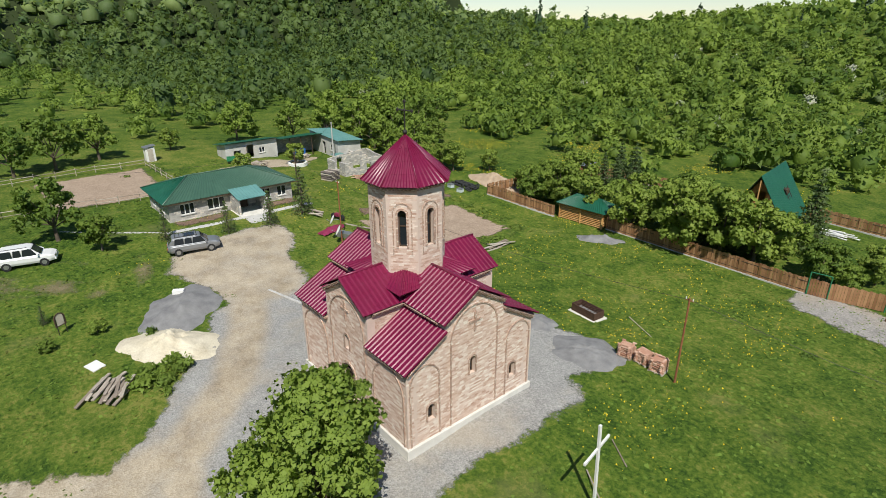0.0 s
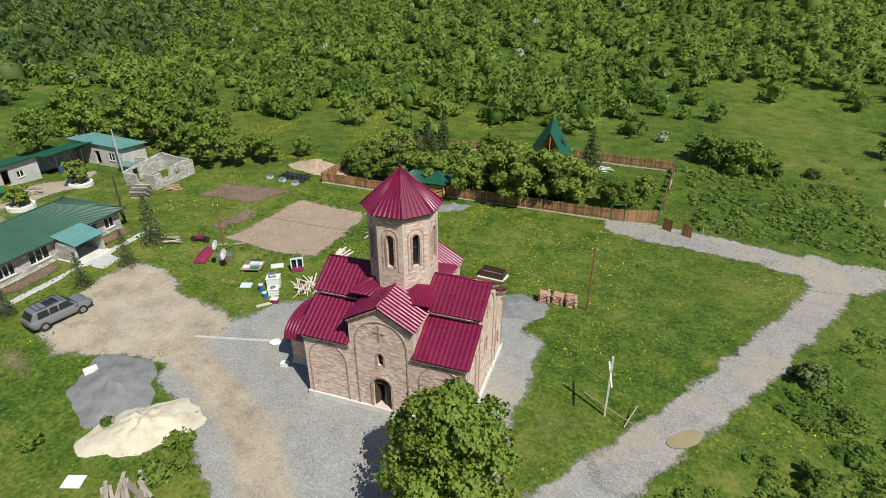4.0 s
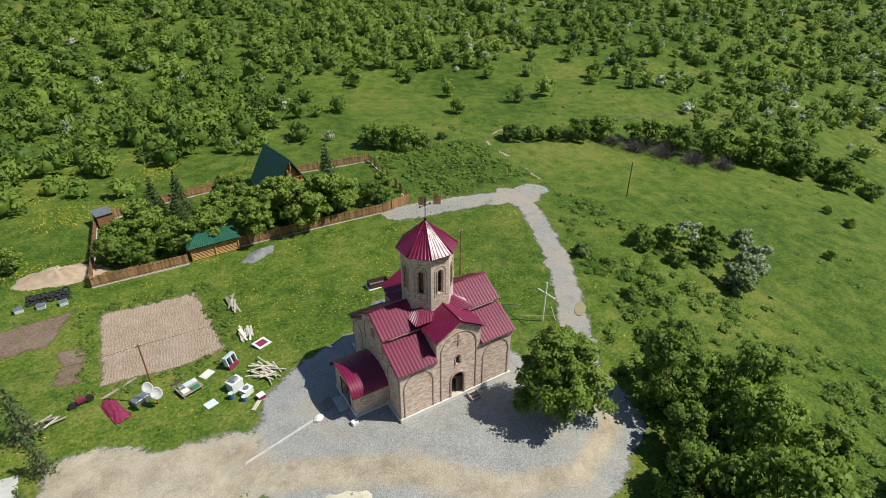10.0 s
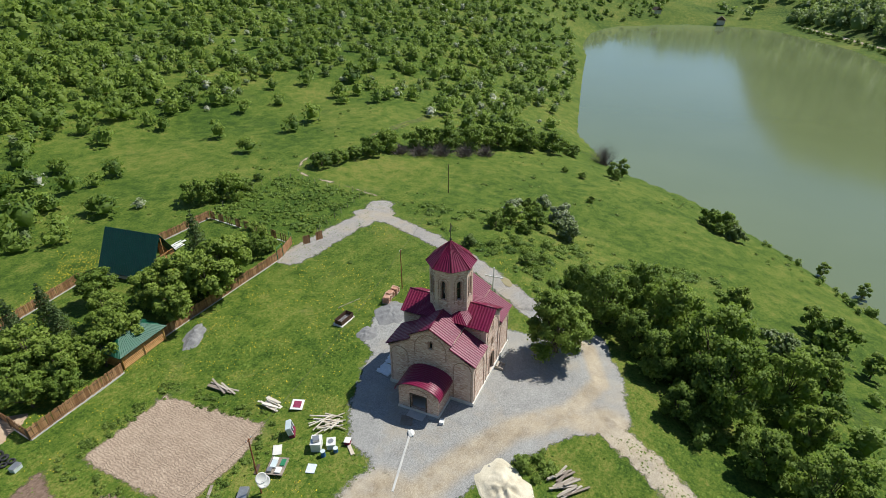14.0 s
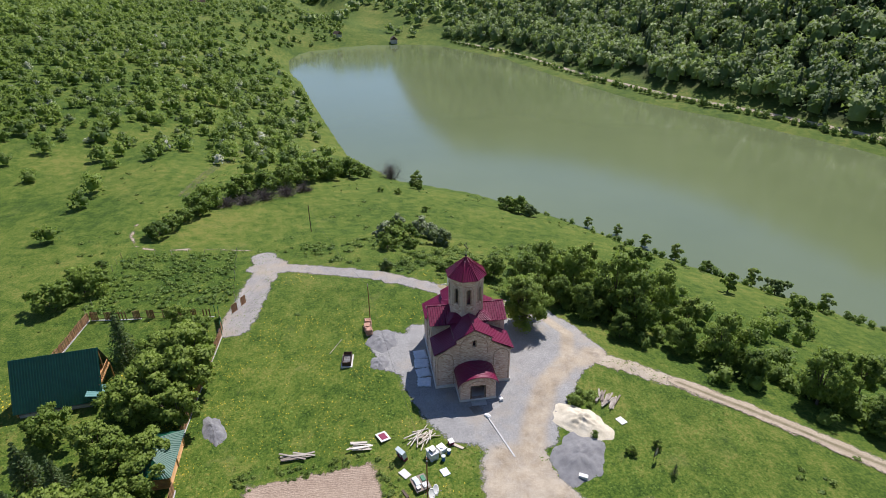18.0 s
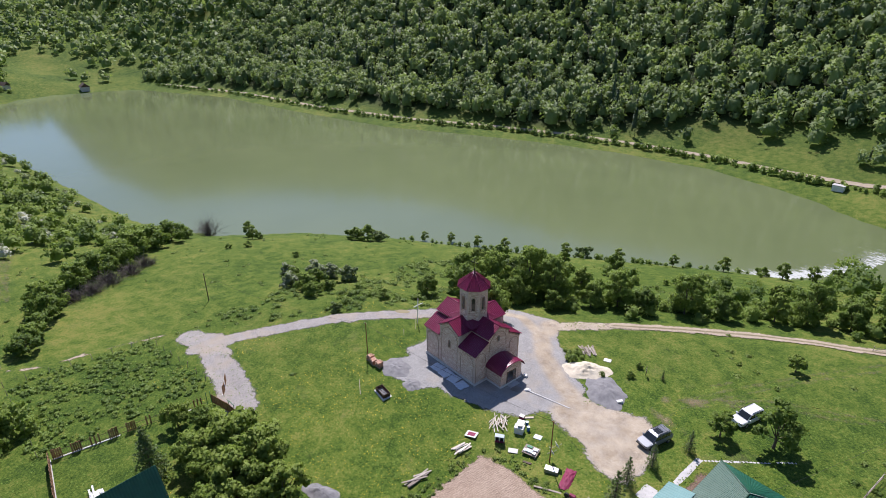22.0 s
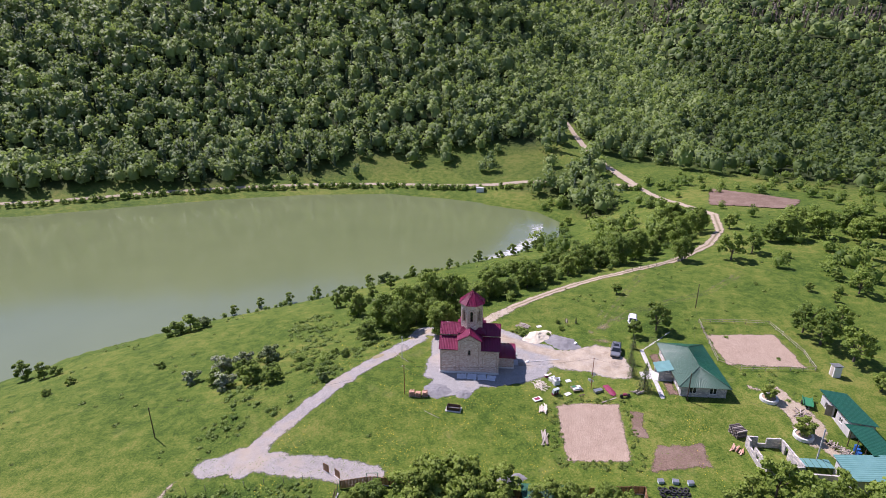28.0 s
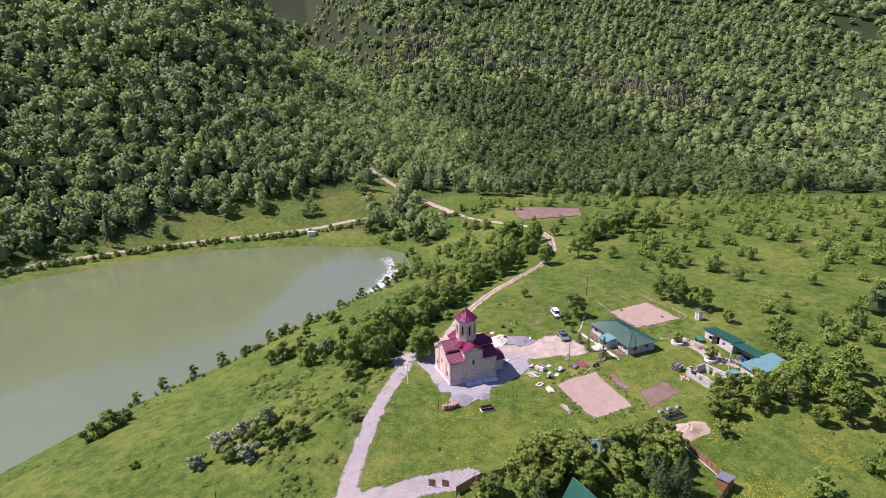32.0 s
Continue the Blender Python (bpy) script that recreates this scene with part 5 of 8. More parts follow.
# trees in the yard of the house and on the field behind it
FIELD = [broad_tree("field_tree", 71 + k, h, w, 2600, 0.3, m, label=l, group="trees round the house and its fields", low=0.14, blobs=11)
         for k, (h, w, m, l) in enumerate(((5.6, 2.6, LEAF, "round green tree on the meadow by the house"), (4.4, 2.0, LEAF_LIGHT, "small light green tree in the house yard")))]
for x, y, k, s in [(-38.8, -14.0, 0, 1.15), (-33.6, -11.2, 1, .85), (-34.4, -34.1, 1, .8), (-51.6, 9.8, 1, .8), (-53.2, 18.5, 1, .95), (-70, -10, 0, 1.2), (-73, -4, 0, 1.1), (-69, -15, 0, 1.1), (-43.5, 31.5, 0, .95),
                   (-39.8, 32.5, 1, 1.1), (-50.5, 33.5, 0, .9), (-56, 34.5, 0, 1.1), (-61, 35, 0, 1.2), (-66, 31, 0, 1.15), (-36.5, 35.5, 1, 1.15), (-33.5, 40, 1, .9), (-69, 26, 0, 1.1), (-60, 42, 0, 1.2),
                   (-72, 6, 1, 1.0), (-75, 18, 0, 1.1), (-46, 36, 0, 1.1), (-53, 38, 0, 1.2), (-58, 46, 0, 1.25), (-52, 45, 1, 1.1), (-64, 40, 0, 1.3), (-67, 48, 0, 1.2), (-40, 36.5, 1, 1.0), (-73, 36, 0, 1.3), (-62, 52, 0, 1.1), (-72, 55, 0, 1.2),
                   (-71, -59, 0, 1.3), (-79, -65, 0, 1.0), (-84, -95, 1, 1.4), (-92, -36, 0, 1.0), (-91, -44, 1, .7), (-81, -37, 1, .65), (-84, -31, 1, .6), (-78, -18, 0, .8), (-37, -152, 1, 1.1), (-46, -158, 0, 1.0), (-34, -150, 1, .7)]:
    stand(FIELD[k], x, y, s)
# the large old tree and its neighbours at the foot of the mountain
OLD_TREE = broad_tree("old_beech", 81, 15, 8.5, 6500, 0.75, LEAF, label="huge spreading old tree at the edge of the fields", group="large trees at the foot of the hills", low=0.06, blobs=20)
for x, y, s in [(-67, -105, .72), (-73, -109, .6), (-62, -101, .5), (-95, -79, .8), (-106, -82, .85), (-115, -76, .75), (-89, -76, .55), (-104, -92, .7), (-118, -88, .8), (-52, -124, .5), (-57, -131, .45), (-126, -84, .7)]:
    stand(OLD_TREE, x, y, s)

# bare thorn scrub and the dead tree on the shore
def twig_bush(name, seed, tall, wide, count, label, x, y):
    rng = np.random.default_rng(seed)
    vs, fs = [], []
    for k in range(count):
        a, o = rng.uniform(0, 6.28), wide * rng.uniform(0, 1)
        q = np.array((np.cos(a) * o, np.sin(a) * o, tall * rng.uniform(0.4, 1) * (1 - 0.5 * o / wide)))
        root = np.array((np.cos(a) * o * 0.35, np.sin(a) * o * 0.35, -0.2))
        limb(vs, fs, root, q, 0.05, 0.012, 4)
        for j in range(3):
            limb(vs, fs, root + (q - root) * rng.uniform(0.4, 0.8), q + rng.normal(size=3) * 0.3 * tall, 0.02, 0.006, 3)
    t = tagged(new(name), label, "shrub")
    t.matrix_world = pose(x, y, float(height(x, y)))
    b = new("brushwood", mesh_from("brushwood", vs, fs, TWIG))
    b.parent = t


for k, (x, y, s) in enumerate([(74, 40, 1.0), (78, 36, 1.1), (82, 31, 1.0), (86, 27, .9), (71, 44, .8)]):
    twig_bush("thorn_scrub", 90 + k, 2.6 * s, 3.4 * s, 150, "leafless grey brown thorn scrub", x, y)
twig_bush("dead_tree", 97, 6.5, 4.5, 120, "bare grey dead tree on the lake shore", 121, 1.5)

# open scrub of the hills, one by one too many to count
rng = np.random.default_rng(5)


def scatter(x0, x1, y0, y1, gap, keep):
    X, Y = np.meshgrid(np.arange(x0, x1, gap), np.arange(y0, y1, gap))
    X = (X + rng.uniform(-0.5, 0.5, X.shape) * gap).ravel()
    Y = (Y + rng.uniform(-0.5, 0.5, Y.shape) * gap).ravel()
    k = rng.uniform(size=X.shape) < keep(X, Y)
    return X[k], Y[k]


def woods(name, X, Y, radius, tallness, per, size, material, label, category, clumps=1, seed=1, pointed=0.0):
    """Many bushes or trees: leaf sprays all over a rounded body and over the clumps that stand out of it, round a small dense heart."""
    r2 = np.random.default_rng(seed)
    n = len(X)
    R = radius * r2.uniform(0.55, 1.3, n)
    Z = height(X, Y)
    tall = R * tallness * r2.uniform(0.8, 1.25, n)
    tint = r2.uniform(size=n)
    C, S, T, Q = [np.stack([X, Y, Z + tall * 0.44], 1)], [np.stack([R * 0.9, R * 0.9, tall * 0.56], 1)], [tint], [R]
    hv, hf, q = leafy_hearts(C[0], S[0], r2, 0.74 if pointed else 0.7, 5, 2, pointed)
    for k in range(0 if pointed else clumps + 1):
        a = r2.uniform(0, 6.283, n)
        off = R * r2.uniform(0.35, 0.8, n) * (0.4 if k == 0 else 1)
        rr = R * r2.uniform(0.32, 0.55, n)
        C.append(np.stack([X + np.cos(a) * off, Y + np.sin(a) * off, Z + tall * (r2.uniform(0.72, 0.95, n) if k == 0 else r2.uniform(0.35, 0.75, n))], 1))
        S.append(np.stack([rr, rr, rr * min(tallness, 1.5) * 0.66], 1))
        T.append(tint)
        Q.append(R)
    C, S, T, Q = [np.concatenate(p) for p in (C, S, T, Q)]
    per = max(4, int(per * (1.2 if pointed else 0.8)))
    v, f, nrm = leaf_cloud(C, S, per, 1.15 * size * Q / radius, r2, 0.5, (0.6, 1.2), 0.45, pointed)
    v = v.reshape(-1, 4, 3)
    v[:, 1] += 0.25 * (v[:, 1] - v[:, 3])
    v = v[:, [0, 1, 2]].reshape(-1, 3)
    nrm = nrm.reshape(-1, 4, 3)[:, :3].reshape(-1, 3) + (0, 0, 0.55)
    nrm /= np.linalg.norm(nrm, axis=1)[:, None]
    g = np.concatenate([np.arange(len(v)).reshape(-1, 3), hf + len(v)])
    me = mesh_from(name, np.concatenate([v, hv]), g, material, True)
    vn = np.empty(len(me.vertices) * 3, np.float32)
    me.vertices.foreach_get("normal", vn)
    vn = vn.reshape(-1, 3)
    vn[:len(v)] = nrm
    me.normals_split_custom_set_from_vertices(vn.tolist())
    me.attributes.new("tint", "FLOAT", "POINT").data.foreach_set("value", np.concatenate([np.repeat(T, per * 3), np.repeat(tint, q)]).astype(np.float32))
    return tagged(new(name, me), label, category, kind="stuff")


def hill_keep(X, Y):
    d = edge_distance(X, Y, LAKE)
    k = rise(Y, 58, 74) * rise(-X, -34, 0) + rise(Y, 98, 116) * rise(X, 0, 40)
    k = k + rise(X, 92, 118) * rise(d, 2, 6) * rise(Y, 8, 30)
    k = np.clip(k, 0, 1) * (0.82 + 0.5 * waves(X, Y, 46, 7))
    clear = np.exp(-(((X - 72) / 36) ** 2 + ((Y - 88) / 22) ** 2) * 1.6)
    k = k * (1 - np.clip(1.3 * clear, 0, 1)) + 0.05 * rise(X, 40, 60) * rise(Y, 60, 75)
    k = np.where((X > -66) & (X < 62) & (Y > -60) & (Y < 57), 0, k)
    k = np.where((Y < 66) & (X < -20) & (X > -66), rise(Y, 48, 62) * 0.45, k)
    return np.where(d < 3, 0, k)


X, Y = scatter(-200, 290, 20, 190, 4.5, lambda X, Y: hill_keep(X, Y) * (1 - 0.5 * rise(X, 70, 110)))
woods("hillside_scrub", X, Y, 2.7, 1.35, 40, 0.8, SCRUB_LEAF, "fresh green scrub covering the hillside", "shrubs", 2, 3)
X, Y = scatter(-200, 320, 30, 190, 10, lambda X, Y: hill_keep(X, Y) * (0.55 + 0.35 * rise(X, 60, 100)))
woods("blossoming_scrub", X, Y, 1.7, 1.2, 46, 0.5, BLOSSOM_FAR, "white blossoming thorn shrubs on the hillside", "shrubs", 1, 4)
X, Y = scatter(-320, 620, 186, 320, 8.0, lambda X, Y: 0.9 * (edge_distance(X, Y, LAKE) > 4))
woods("far_scrub", X, Y, 4.2, 1.2, 26, 1.7, SCRUB_LEAF, "green scrub and trees on the far hill crest", "shrubs", 0, 6)
X, Y = scatter(290, 640, 20, 190, 7.0, lambda X, Y: 0.6 * (edge_distance(X, Y, LAKE) > 5))
woods("far_scrub", X, Y, 3.0, 1.2, 22, 1.2, SCRUB_LEAF, "green scrub on the far lake side", "shrubs", 1, 8)


def west_keep(X, Y):
    k = 0.24 + 0.36 * rise(-X, 85, 170) + 0.3 * rise(waves(X, Y, 60, 9), 0, 0.6)
    k = np.where((X > -66) & (Y > -50), 0, k)
    path = edge_distance(X, Y, [(-42, -55.5), (-54, -60.5), (-70, -75), (-80, -92), (-88, -120), (-84, -150), (-74, -185)], False)
    plough = edge_distance(X, Y, [(-100, -128), (-138, -120), (-132, -150), (-98, -158)])
    return np.where((path < 5) | (plough < 3) | (edge_distance(X, Y, LAKE) < 4), 0, k)


X, Y = scatter(-260, -40, -200, 62, 7.0, lambda X, Y: np.where((X > -72) & (Y > -50), 0, west_keep(X, Y)) * rise(-X, 60, 85))
woods("field_scrub", X, Y, 2.7, 1.3, 40, 0.65, SCRUB_LEAF, "scattered green bushes on the western meadow", "shrubs", 2, 10)
def valley_keep(X, Y):
    """Groves on the flat at the lake's end, with open meadow between them."""
    k = 0.02 + 0 * X
    for gx0, gy0, w in ((-67, -112, 9), (-52, -124, 8), (-47, -116, 5), (-25, -104, 7), (-22, -118, 4), (-34, -174, 7), (-52, -178, 6), (-75, -176, 8), (-76, -150, 6), (-60, -98, 7), (-40, -96, 9)):
        k = np.maximum(k, 0.9 * np.exp(-(((X - gx0) / w) ** 2 + ((Y - gy0) / w) ** 2) ** 2))
    return k * (west_keep(X, Y) > 0)


X, Y = scatter(-84, -8, -205, -88, 4.6, valley_keep)
woods("valley_scrub", X, Y, 3.3, 1.6, 46, 0.8, SCRUB_LEAF, "green trees and bushes in the valley by the lake end", "shrubs", 2, 11)


# mountain forest
def forest_keep(X, Y):
    d = edge_distance(X, Y, LAKE)
    axis = -150 + (X + 25) * 0.27
    south = (axis > Y) & (X > -60)
    meadow = rise(-(((X - 18) / 78) ** 2 + ((Y + 230) / 23) ** 2), -1.5, -0.6)
    k = np.where(south, rise(d, 17 + 5 * waves(X, Y, 90, 3), 36 + 12 * waves(X, Y, 90, 3)) * (0.97 - 0.8 * meadow), 0)
    s1 = -0.55 * X - 0.835 * Y - 225
    s2 = -0.93 * X + 0.36 * Y - 240
    k = np.maximum(k, np.where(~south, rise(np.maximum(s1, s2), 0, 40) * 0.95, 0))
    k = k * (1 - 0.85 * np.exp(-(((X + 46) / 17) ** 2 + ((Y + 252) / 34) ** 2) ** 2))
    track = edge_distance(X, Y, [(-74, -185), (-66, -215), (-56, -255), (-50, -300)], False)
    road = edge_distance(X, Y, [(-74, -185), (-40, -204), (5, -207), (55, -213), (97, -208), (140, -196), (180, -180), (226, -157), (300, -137), (394, -122), (480, -88)], False)
    return np.where((d < 5) | (track < 5) | (road < 4.5), 0, k)


X, Y = scatter(-120, 520, -330, -80, 6.2, forest_keep)
woods("mountain_forest", X, Y, 5.4, 1.7, 40, 1.6, FOREST_LEAF, "dense mixed forest on the slope above the lake", "forest", 1, 12)
X, Y = scatter(-160, 560, -520, -330, 8.4, forest_keep)
woods("mountain_forest", X, Y, 7.4, 1.5, 34, 2.2, FOREST_LEAF, "dense mixed forest higher up the mountain", "forest", 1, 13)
X, Y = scatter(-330, -120, -530, 240, 7.8, forest_keep)
woods("western_forest", X, Y, 5.5, 1.5, 24, 2.0, LEAF_DEEP, "dense forest at the foot of the western mountain", "forest", 0, 14)
X, Y = scatter(-260, -100, 20, 200, 6.2, lambda X, Y: 0.9 * rise(-X - 0.25 * Y, 80, 120))
woods("western_forest", X, Y, 3.6, 1.6, 30, 1.2, LEAF_DEEP, "dark young forest at the foot of the western hill", "forest", 1, 26)
X, Y = scatter(-760, -330, -800, 420, 10.5, forest_keep)
woods("western_forest", X, Y, 7.2, 1.3, 12, 3.0, FOREST_LEAF, "dense forest on the western mountain", "forest", 0, 15)
X, Y = scatter(-1250, -760, -1000, 420, 20, forest_keep)
woods("western_forest", X, Y, 13, 1.1, 10, 5.0, FOREST_LEAF, "forest far up the western mountain", "forest", 0, 30)
X, Y = scatter(-1250, -330, -1450, -800, 20, lambda X, Y: 0.95 * ((X > -760) | (Y < -1000)))
woods("western_forest", X, Y, 13, 1.1, 10, 5.0, FOREST_LEAF, "forest round the head of the side valley", "forest", 0, 31)
X, Y = scatter(-450, -130, -860, -340, 6.5, lambda X, Y: np.maximum(0.75 * np.exp(-(((X + 232) / 46) ** 2 + ((Y + 720) / 75) ** 2) ** 2), 0.8 * rise(-edge_distance(X, Y, [(-300, -612), (-375, -530), (-430, -372)], False), -30, -12)) * rise(waves(X, Y, 60, 8), -0.5, 0.1))
woods("dead_spruces", X, Y, 2.6, 5.6, 16, 1.6, DEAD_NEEDLES, "stand of dead brown spruces in the mountain forest", "forest", 1, 32, 0.8)
X, Y = scatter(-330, 700, -1000, -520, 13.5, forest_keep)
woods("mountain_forest", X, Y, 9.8, 1.2, 12, 4.0, FOREST_LEAF, "forest on the far mountain", "forest", 0, 16)
X, Y = scatter(510, 900, -520, 90, 11, lambda X, Y: 0.9 * rise(X - 640 + 1.25 * (-20 - Y), -30, 30) + 0.06 * (edge_distance(X, Y, LAKE) > 25))
woods("mountain_forest", X, Y, 6.5, 1.4, 14, 2.8, FOREST_LEAF, "forest beyond the far end of the lake", "forest", 1, 19)
X, Y = scatter(-420, 620, -1380, -1000, 18, lambda X, Y: 0.95 + 0 * X)
woods("mountain_forest", X, Y, 11, 1.2, 8, 4.5, FOREST_LEAF, "forest on the highest ridge", "forest", 0, 20)
X, Y = scatter(-60, 420, -330, -90, 13, lambda X, Y: 0.6 * forest_keep(X, Y))
woods("forest_conifers", X, Y, 2.5, 5.2, 60, 1.0, CONIFER_FAR, "dark conifers rising from the forest", "forest", 1, 17, 0.85)
X, Y = scatter(-300, 20, 205, 260, 22, lambda X, Y: 0.3 + 0 * X)
woods("crest_conifers", X, Y, 2.4, 4.6, 50, 1.2, CONIFER_FAR, "dark conifers on the hill crest", "forest", 1, 21, 0.85)
# tree shade painted into the ground colour, over leaf litter, where the forest stands
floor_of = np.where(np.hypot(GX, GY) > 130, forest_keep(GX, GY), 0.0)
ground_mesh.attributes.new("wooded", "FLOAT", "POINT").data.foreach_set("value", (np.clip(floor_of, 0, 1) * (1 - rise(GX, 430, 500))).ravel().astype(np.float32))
# brambles below the lane
X, Y = np.array([28, 30.2, 27, 33, 31, 24.5, 36, 29, 26, 32.5, 22.6, 34.5, 29.4]), np.array([2.2, 0.3, 4.2, 0.2, -2.8, -3.6, -2, -1.2, -1.8, 2, -6.4, 3.2, 5.4])
woods("bramble_thicket", X, Y, 1.15, 0.6, 130, 0.2, SCRUB_LEAF, "tangled green brambles on the slope below the lane", "brambles", 2, 34)
# lush weeds on the slope below the lane
X, Y = scatter(13, 46, -32, 24, 1.3, lambda X, Y: 0.55 * rise(waves(X, Y, 11, 4), -0.5, 0.4) * (edge_distance(X, Y, [(4, -14), (11.5, -9), (16, -3), (20, 3), (25, 10.5), (31.2, 22), (34.5, 28.5)], False) > 3.2) * (X * 0.62 - Y * 0.45 > 9))
woods("tall_weeds", X, Y, 1.0, 0.4, 34, 0.24, WEED, "lush nettles and tall weeds on the slope", "weeds", 1, 22)
# low growth along the far road and the banks
d0 = np.linspace(0, 1, 260)
lx = np.interp(d0, np.linspace(0, 1, 11), [-74, -40, 5, 55, 97, 140, 180, 226, 300, 394, 480])
ly = np.interp(d0, np.linspace(0, 1, 11), [-185, -204, -207, -213, -208, -196, -180, -157, -137, -122, -88])
woods("roadside_scrub", lx + rng.normal(size=260) * 0.8, ly + 5.2 + rng.normal(size=260) * 0.8, 1.9, 1.3, 30, 0.7, SCRUB_LEAF, "low green growth along the far lake road", "shrubs", 1, 18)

# undergrowth of the tree belt and weeds round the sand
u = rng.uniform(size=170)
bx = np.interp(u, [0, 0.25, 0.5, 0.75, 1], [20, 3, -17, -40, -66]) + rng.normal(size=170) * 3.2
by = np.interp(u, [0, 0.25, 0.5, 0.75, 1], [-20, -30, -49, -66, -88]) + rng.normal(size=170) * 3.2
k = edge_distance(bx, by, [(13, -9), (5, -18), (-6.5, -23.5), (-13.6, -31.5), (-21, -38.5), (-28, -44.5), (-42, -52.5), (-56, -59.5), (-70, -74), (-80, -92)], False) > 3.6
woods("undergrowth", bx[k], by[k], 1.5, 1.3, 60, 0.38, SCRUB_LEAF, "bushy undergrowth between the roadside trees", "shrubs", 2, 24)
u = rng.uniform(size=150)
bx = np.interp(u, [0, 0.25, 0.5, 0.75, 1], [34, 12, -10, -32, -54]) + rng.normal(size=150) * 6
by = np.interp(u, [0, 0.25, 0.5, 0.75, 1], [-32, -46, -64, -83, -102]) + rng.normal(size=150) * 6
k = (edge_distance(bx, by, LAKE) > 3) & (rng.uniform(size=150) < 0.35 + 0.65 * u)
woods("bank_scrub", bx[k], by[k], 1.7, 1.4, 60, 0.42, SCRUB_LEAF, "bushes scattered down the bank to the lake", "shrubs", 2, 28)
u = rng.uniform(size=90)
bx = np.interp(u, [0, 0.5, 1], [88, 28, -18]) + rng.normal(size=90) * 2
by = np.interp(u, [0, 0.5, 1], [-36, -78, -113]) + rng.normal(size=90) * 2
k = edge_distance(bx, by, LAKE) > 1.2
woods("bank_scrub", bx[k], by[k], 0.95, 1.3, 50, 0.3, SCRUB_LEAF, "low bushes along the water's edge", "shrubs", 1, 29)
wx, wy = np.array([-11.2, -10.6, -9.8, -9.2, -8.2, -15.9, -9.9, -10.4]), np.array([-13.0, -12.2, -11.4, -12.4, -12.6, -11.6, -13.6, -11.2])
woods("heap_weeds", wx, wy, 0.75, 1.0, 120, 0.2, SCRUB_LEAF, "green weeds at the foot of the sand heap", "weeds", 2, 25)

ring = [(-26.6, 11.6), (-15, 11.4), (-14.6, 26.6), (-26.6, 26.6), (-27.2, 12)]
u = rng.uniform(0, 4, 150)
px = np.interp(u, range(5), [p[0] for p in ring]) + rng.normal(size=150) * 0.5
py = np.interp(u, range(5), [p[1] for p in ring]) + rng.normal(size=150) * 0.5
woods("plot_weeds", px, py, 0.34, 0.45, 30, 0.14, HERB, "rank grass and weeds round the vegetable plot", "weeds", 1, 27)
# rank herbs in the staked field beside the lane
X, Y = scatter(21.5, 42, 34.5, 56, 0.85, lambda X, Y: 0.75 * rise(waves(X, Y, 8, 5), -0.7, 0.2) * (X * 0.15 + 33 < Y + 2.5))
woods("field_herbs", X, Y, 0.7, 0.45, 14, 0.26, WEED, "rank green herbs in the staked field", "weeds", 0, 33)
# rough low herbs over the meadows
X, Y = scatter(-150, 110, -120, 75, 2.6, lambda X, Y: 0.5 * rise(waves(X, Y, 21, 6), 0.0, 0.55) * (edge_distance(X, Y, LAKE) > 3) * (np.hypot(X + 8, Y) > 30) * (edge_distance(X, Y, [(4, -14), (11.5, -9), (16, -3), (20, 3), (25, 10.5), (31.2, 22), (34.5, 28.5), (16, 31.2)], False) > 3.4) * ((X > 14) | (X < -45) | (Y < -24)))
woods("meadow_herbs", X, Y, 0.6, 0.32, 14, 0.24, HERB, "rough low herbs and seedlings in the meadow", "weeds", 1, 23)

# grass tufts and yellow flowers near the church
def tufts(name, n, region, material, tall, wide, label, category, seed, keep):
    r2 = np.random.default_rng(seed)
    x, y = r2.uniform(region[0], region[1], n), r2.uniform(region[2], region[3], n)
    k = r2.uniform(size=n) < keep(x, y)
    x, y = x[k], y[k]
    n = len(x)
    z = height(x, y)
    a, h, w = r2.uniform(0, 6.28, n), tall * r2.uniform(0.5, 1.4, n), wide * r2.uniform(0.6, 1.4, n)
    c, s = np.cos(a), np.sin(a)
    out = w * r2.uniform(1.0, 2.2, n)
    v = np.stack([np.stack([x - s * w, y + c * w, z - 0.02], 1), np.stack([x + c * out * 0.5 - s * w * 1.1, y + s * out * 0.5 + c * w * 1.1, z + h * 0.8], 1),
                  np.stack([x + c * out, y + s * out, z + h * 0.7], 1), np.stack([x + s * w, y - c * w, z], 1)], 1)[:, ::-1].reshape(-1, 3)
    me = mesh_from(name, v, np.arange(len(v)).reshape(-1, 4), material, True)
    up = np.repeat(np.stack([r2.normal(size=n) * 0.25, r2.normal(size=n) * 0.25, np.ones(n)], 1), 4, 0)
    me.normals_split_custom_set_from_vertices((up / np.linalg.norm(up, axis=1)[:, None]).tolist())
    return tagged(new(name, me), label, category, kind="stuff")


BARE = [[(-17.5, -3.5), (-14, 4.3), (-8, 7.4), (0, 11.5), (7.8, 10.8), (9, 6.2), (8.8, -5.7), (8.7, -9.8), (14.7, -9), (13, -15), (6, -18), (-1.5, -20), (-5, -15), (-9.8, -11.2), (-16.6, -7)],
        [(-17, -3.5), (-25.4, -7.9), (-30.5, -1), (-30.5, 5), (-22.7, 2.6), (-15.5, 0)], [(-25.8, 26), (-15.6, 26.2), (-15.2, 12.8), (-26, 12.4)]]


def green(x, y):
    k = np.ones_like(x)
    for a in BARE:
        k *= edge_distance(x, y, a) > 0.4
    k *= edge_distance(x, y, [(11.5, -9), (20, 3), (31.2, 22), (34.5, 28.5)], False) > 1.9
    return k * (0.55 + 0.45 * waves(x, y, 7, 3))


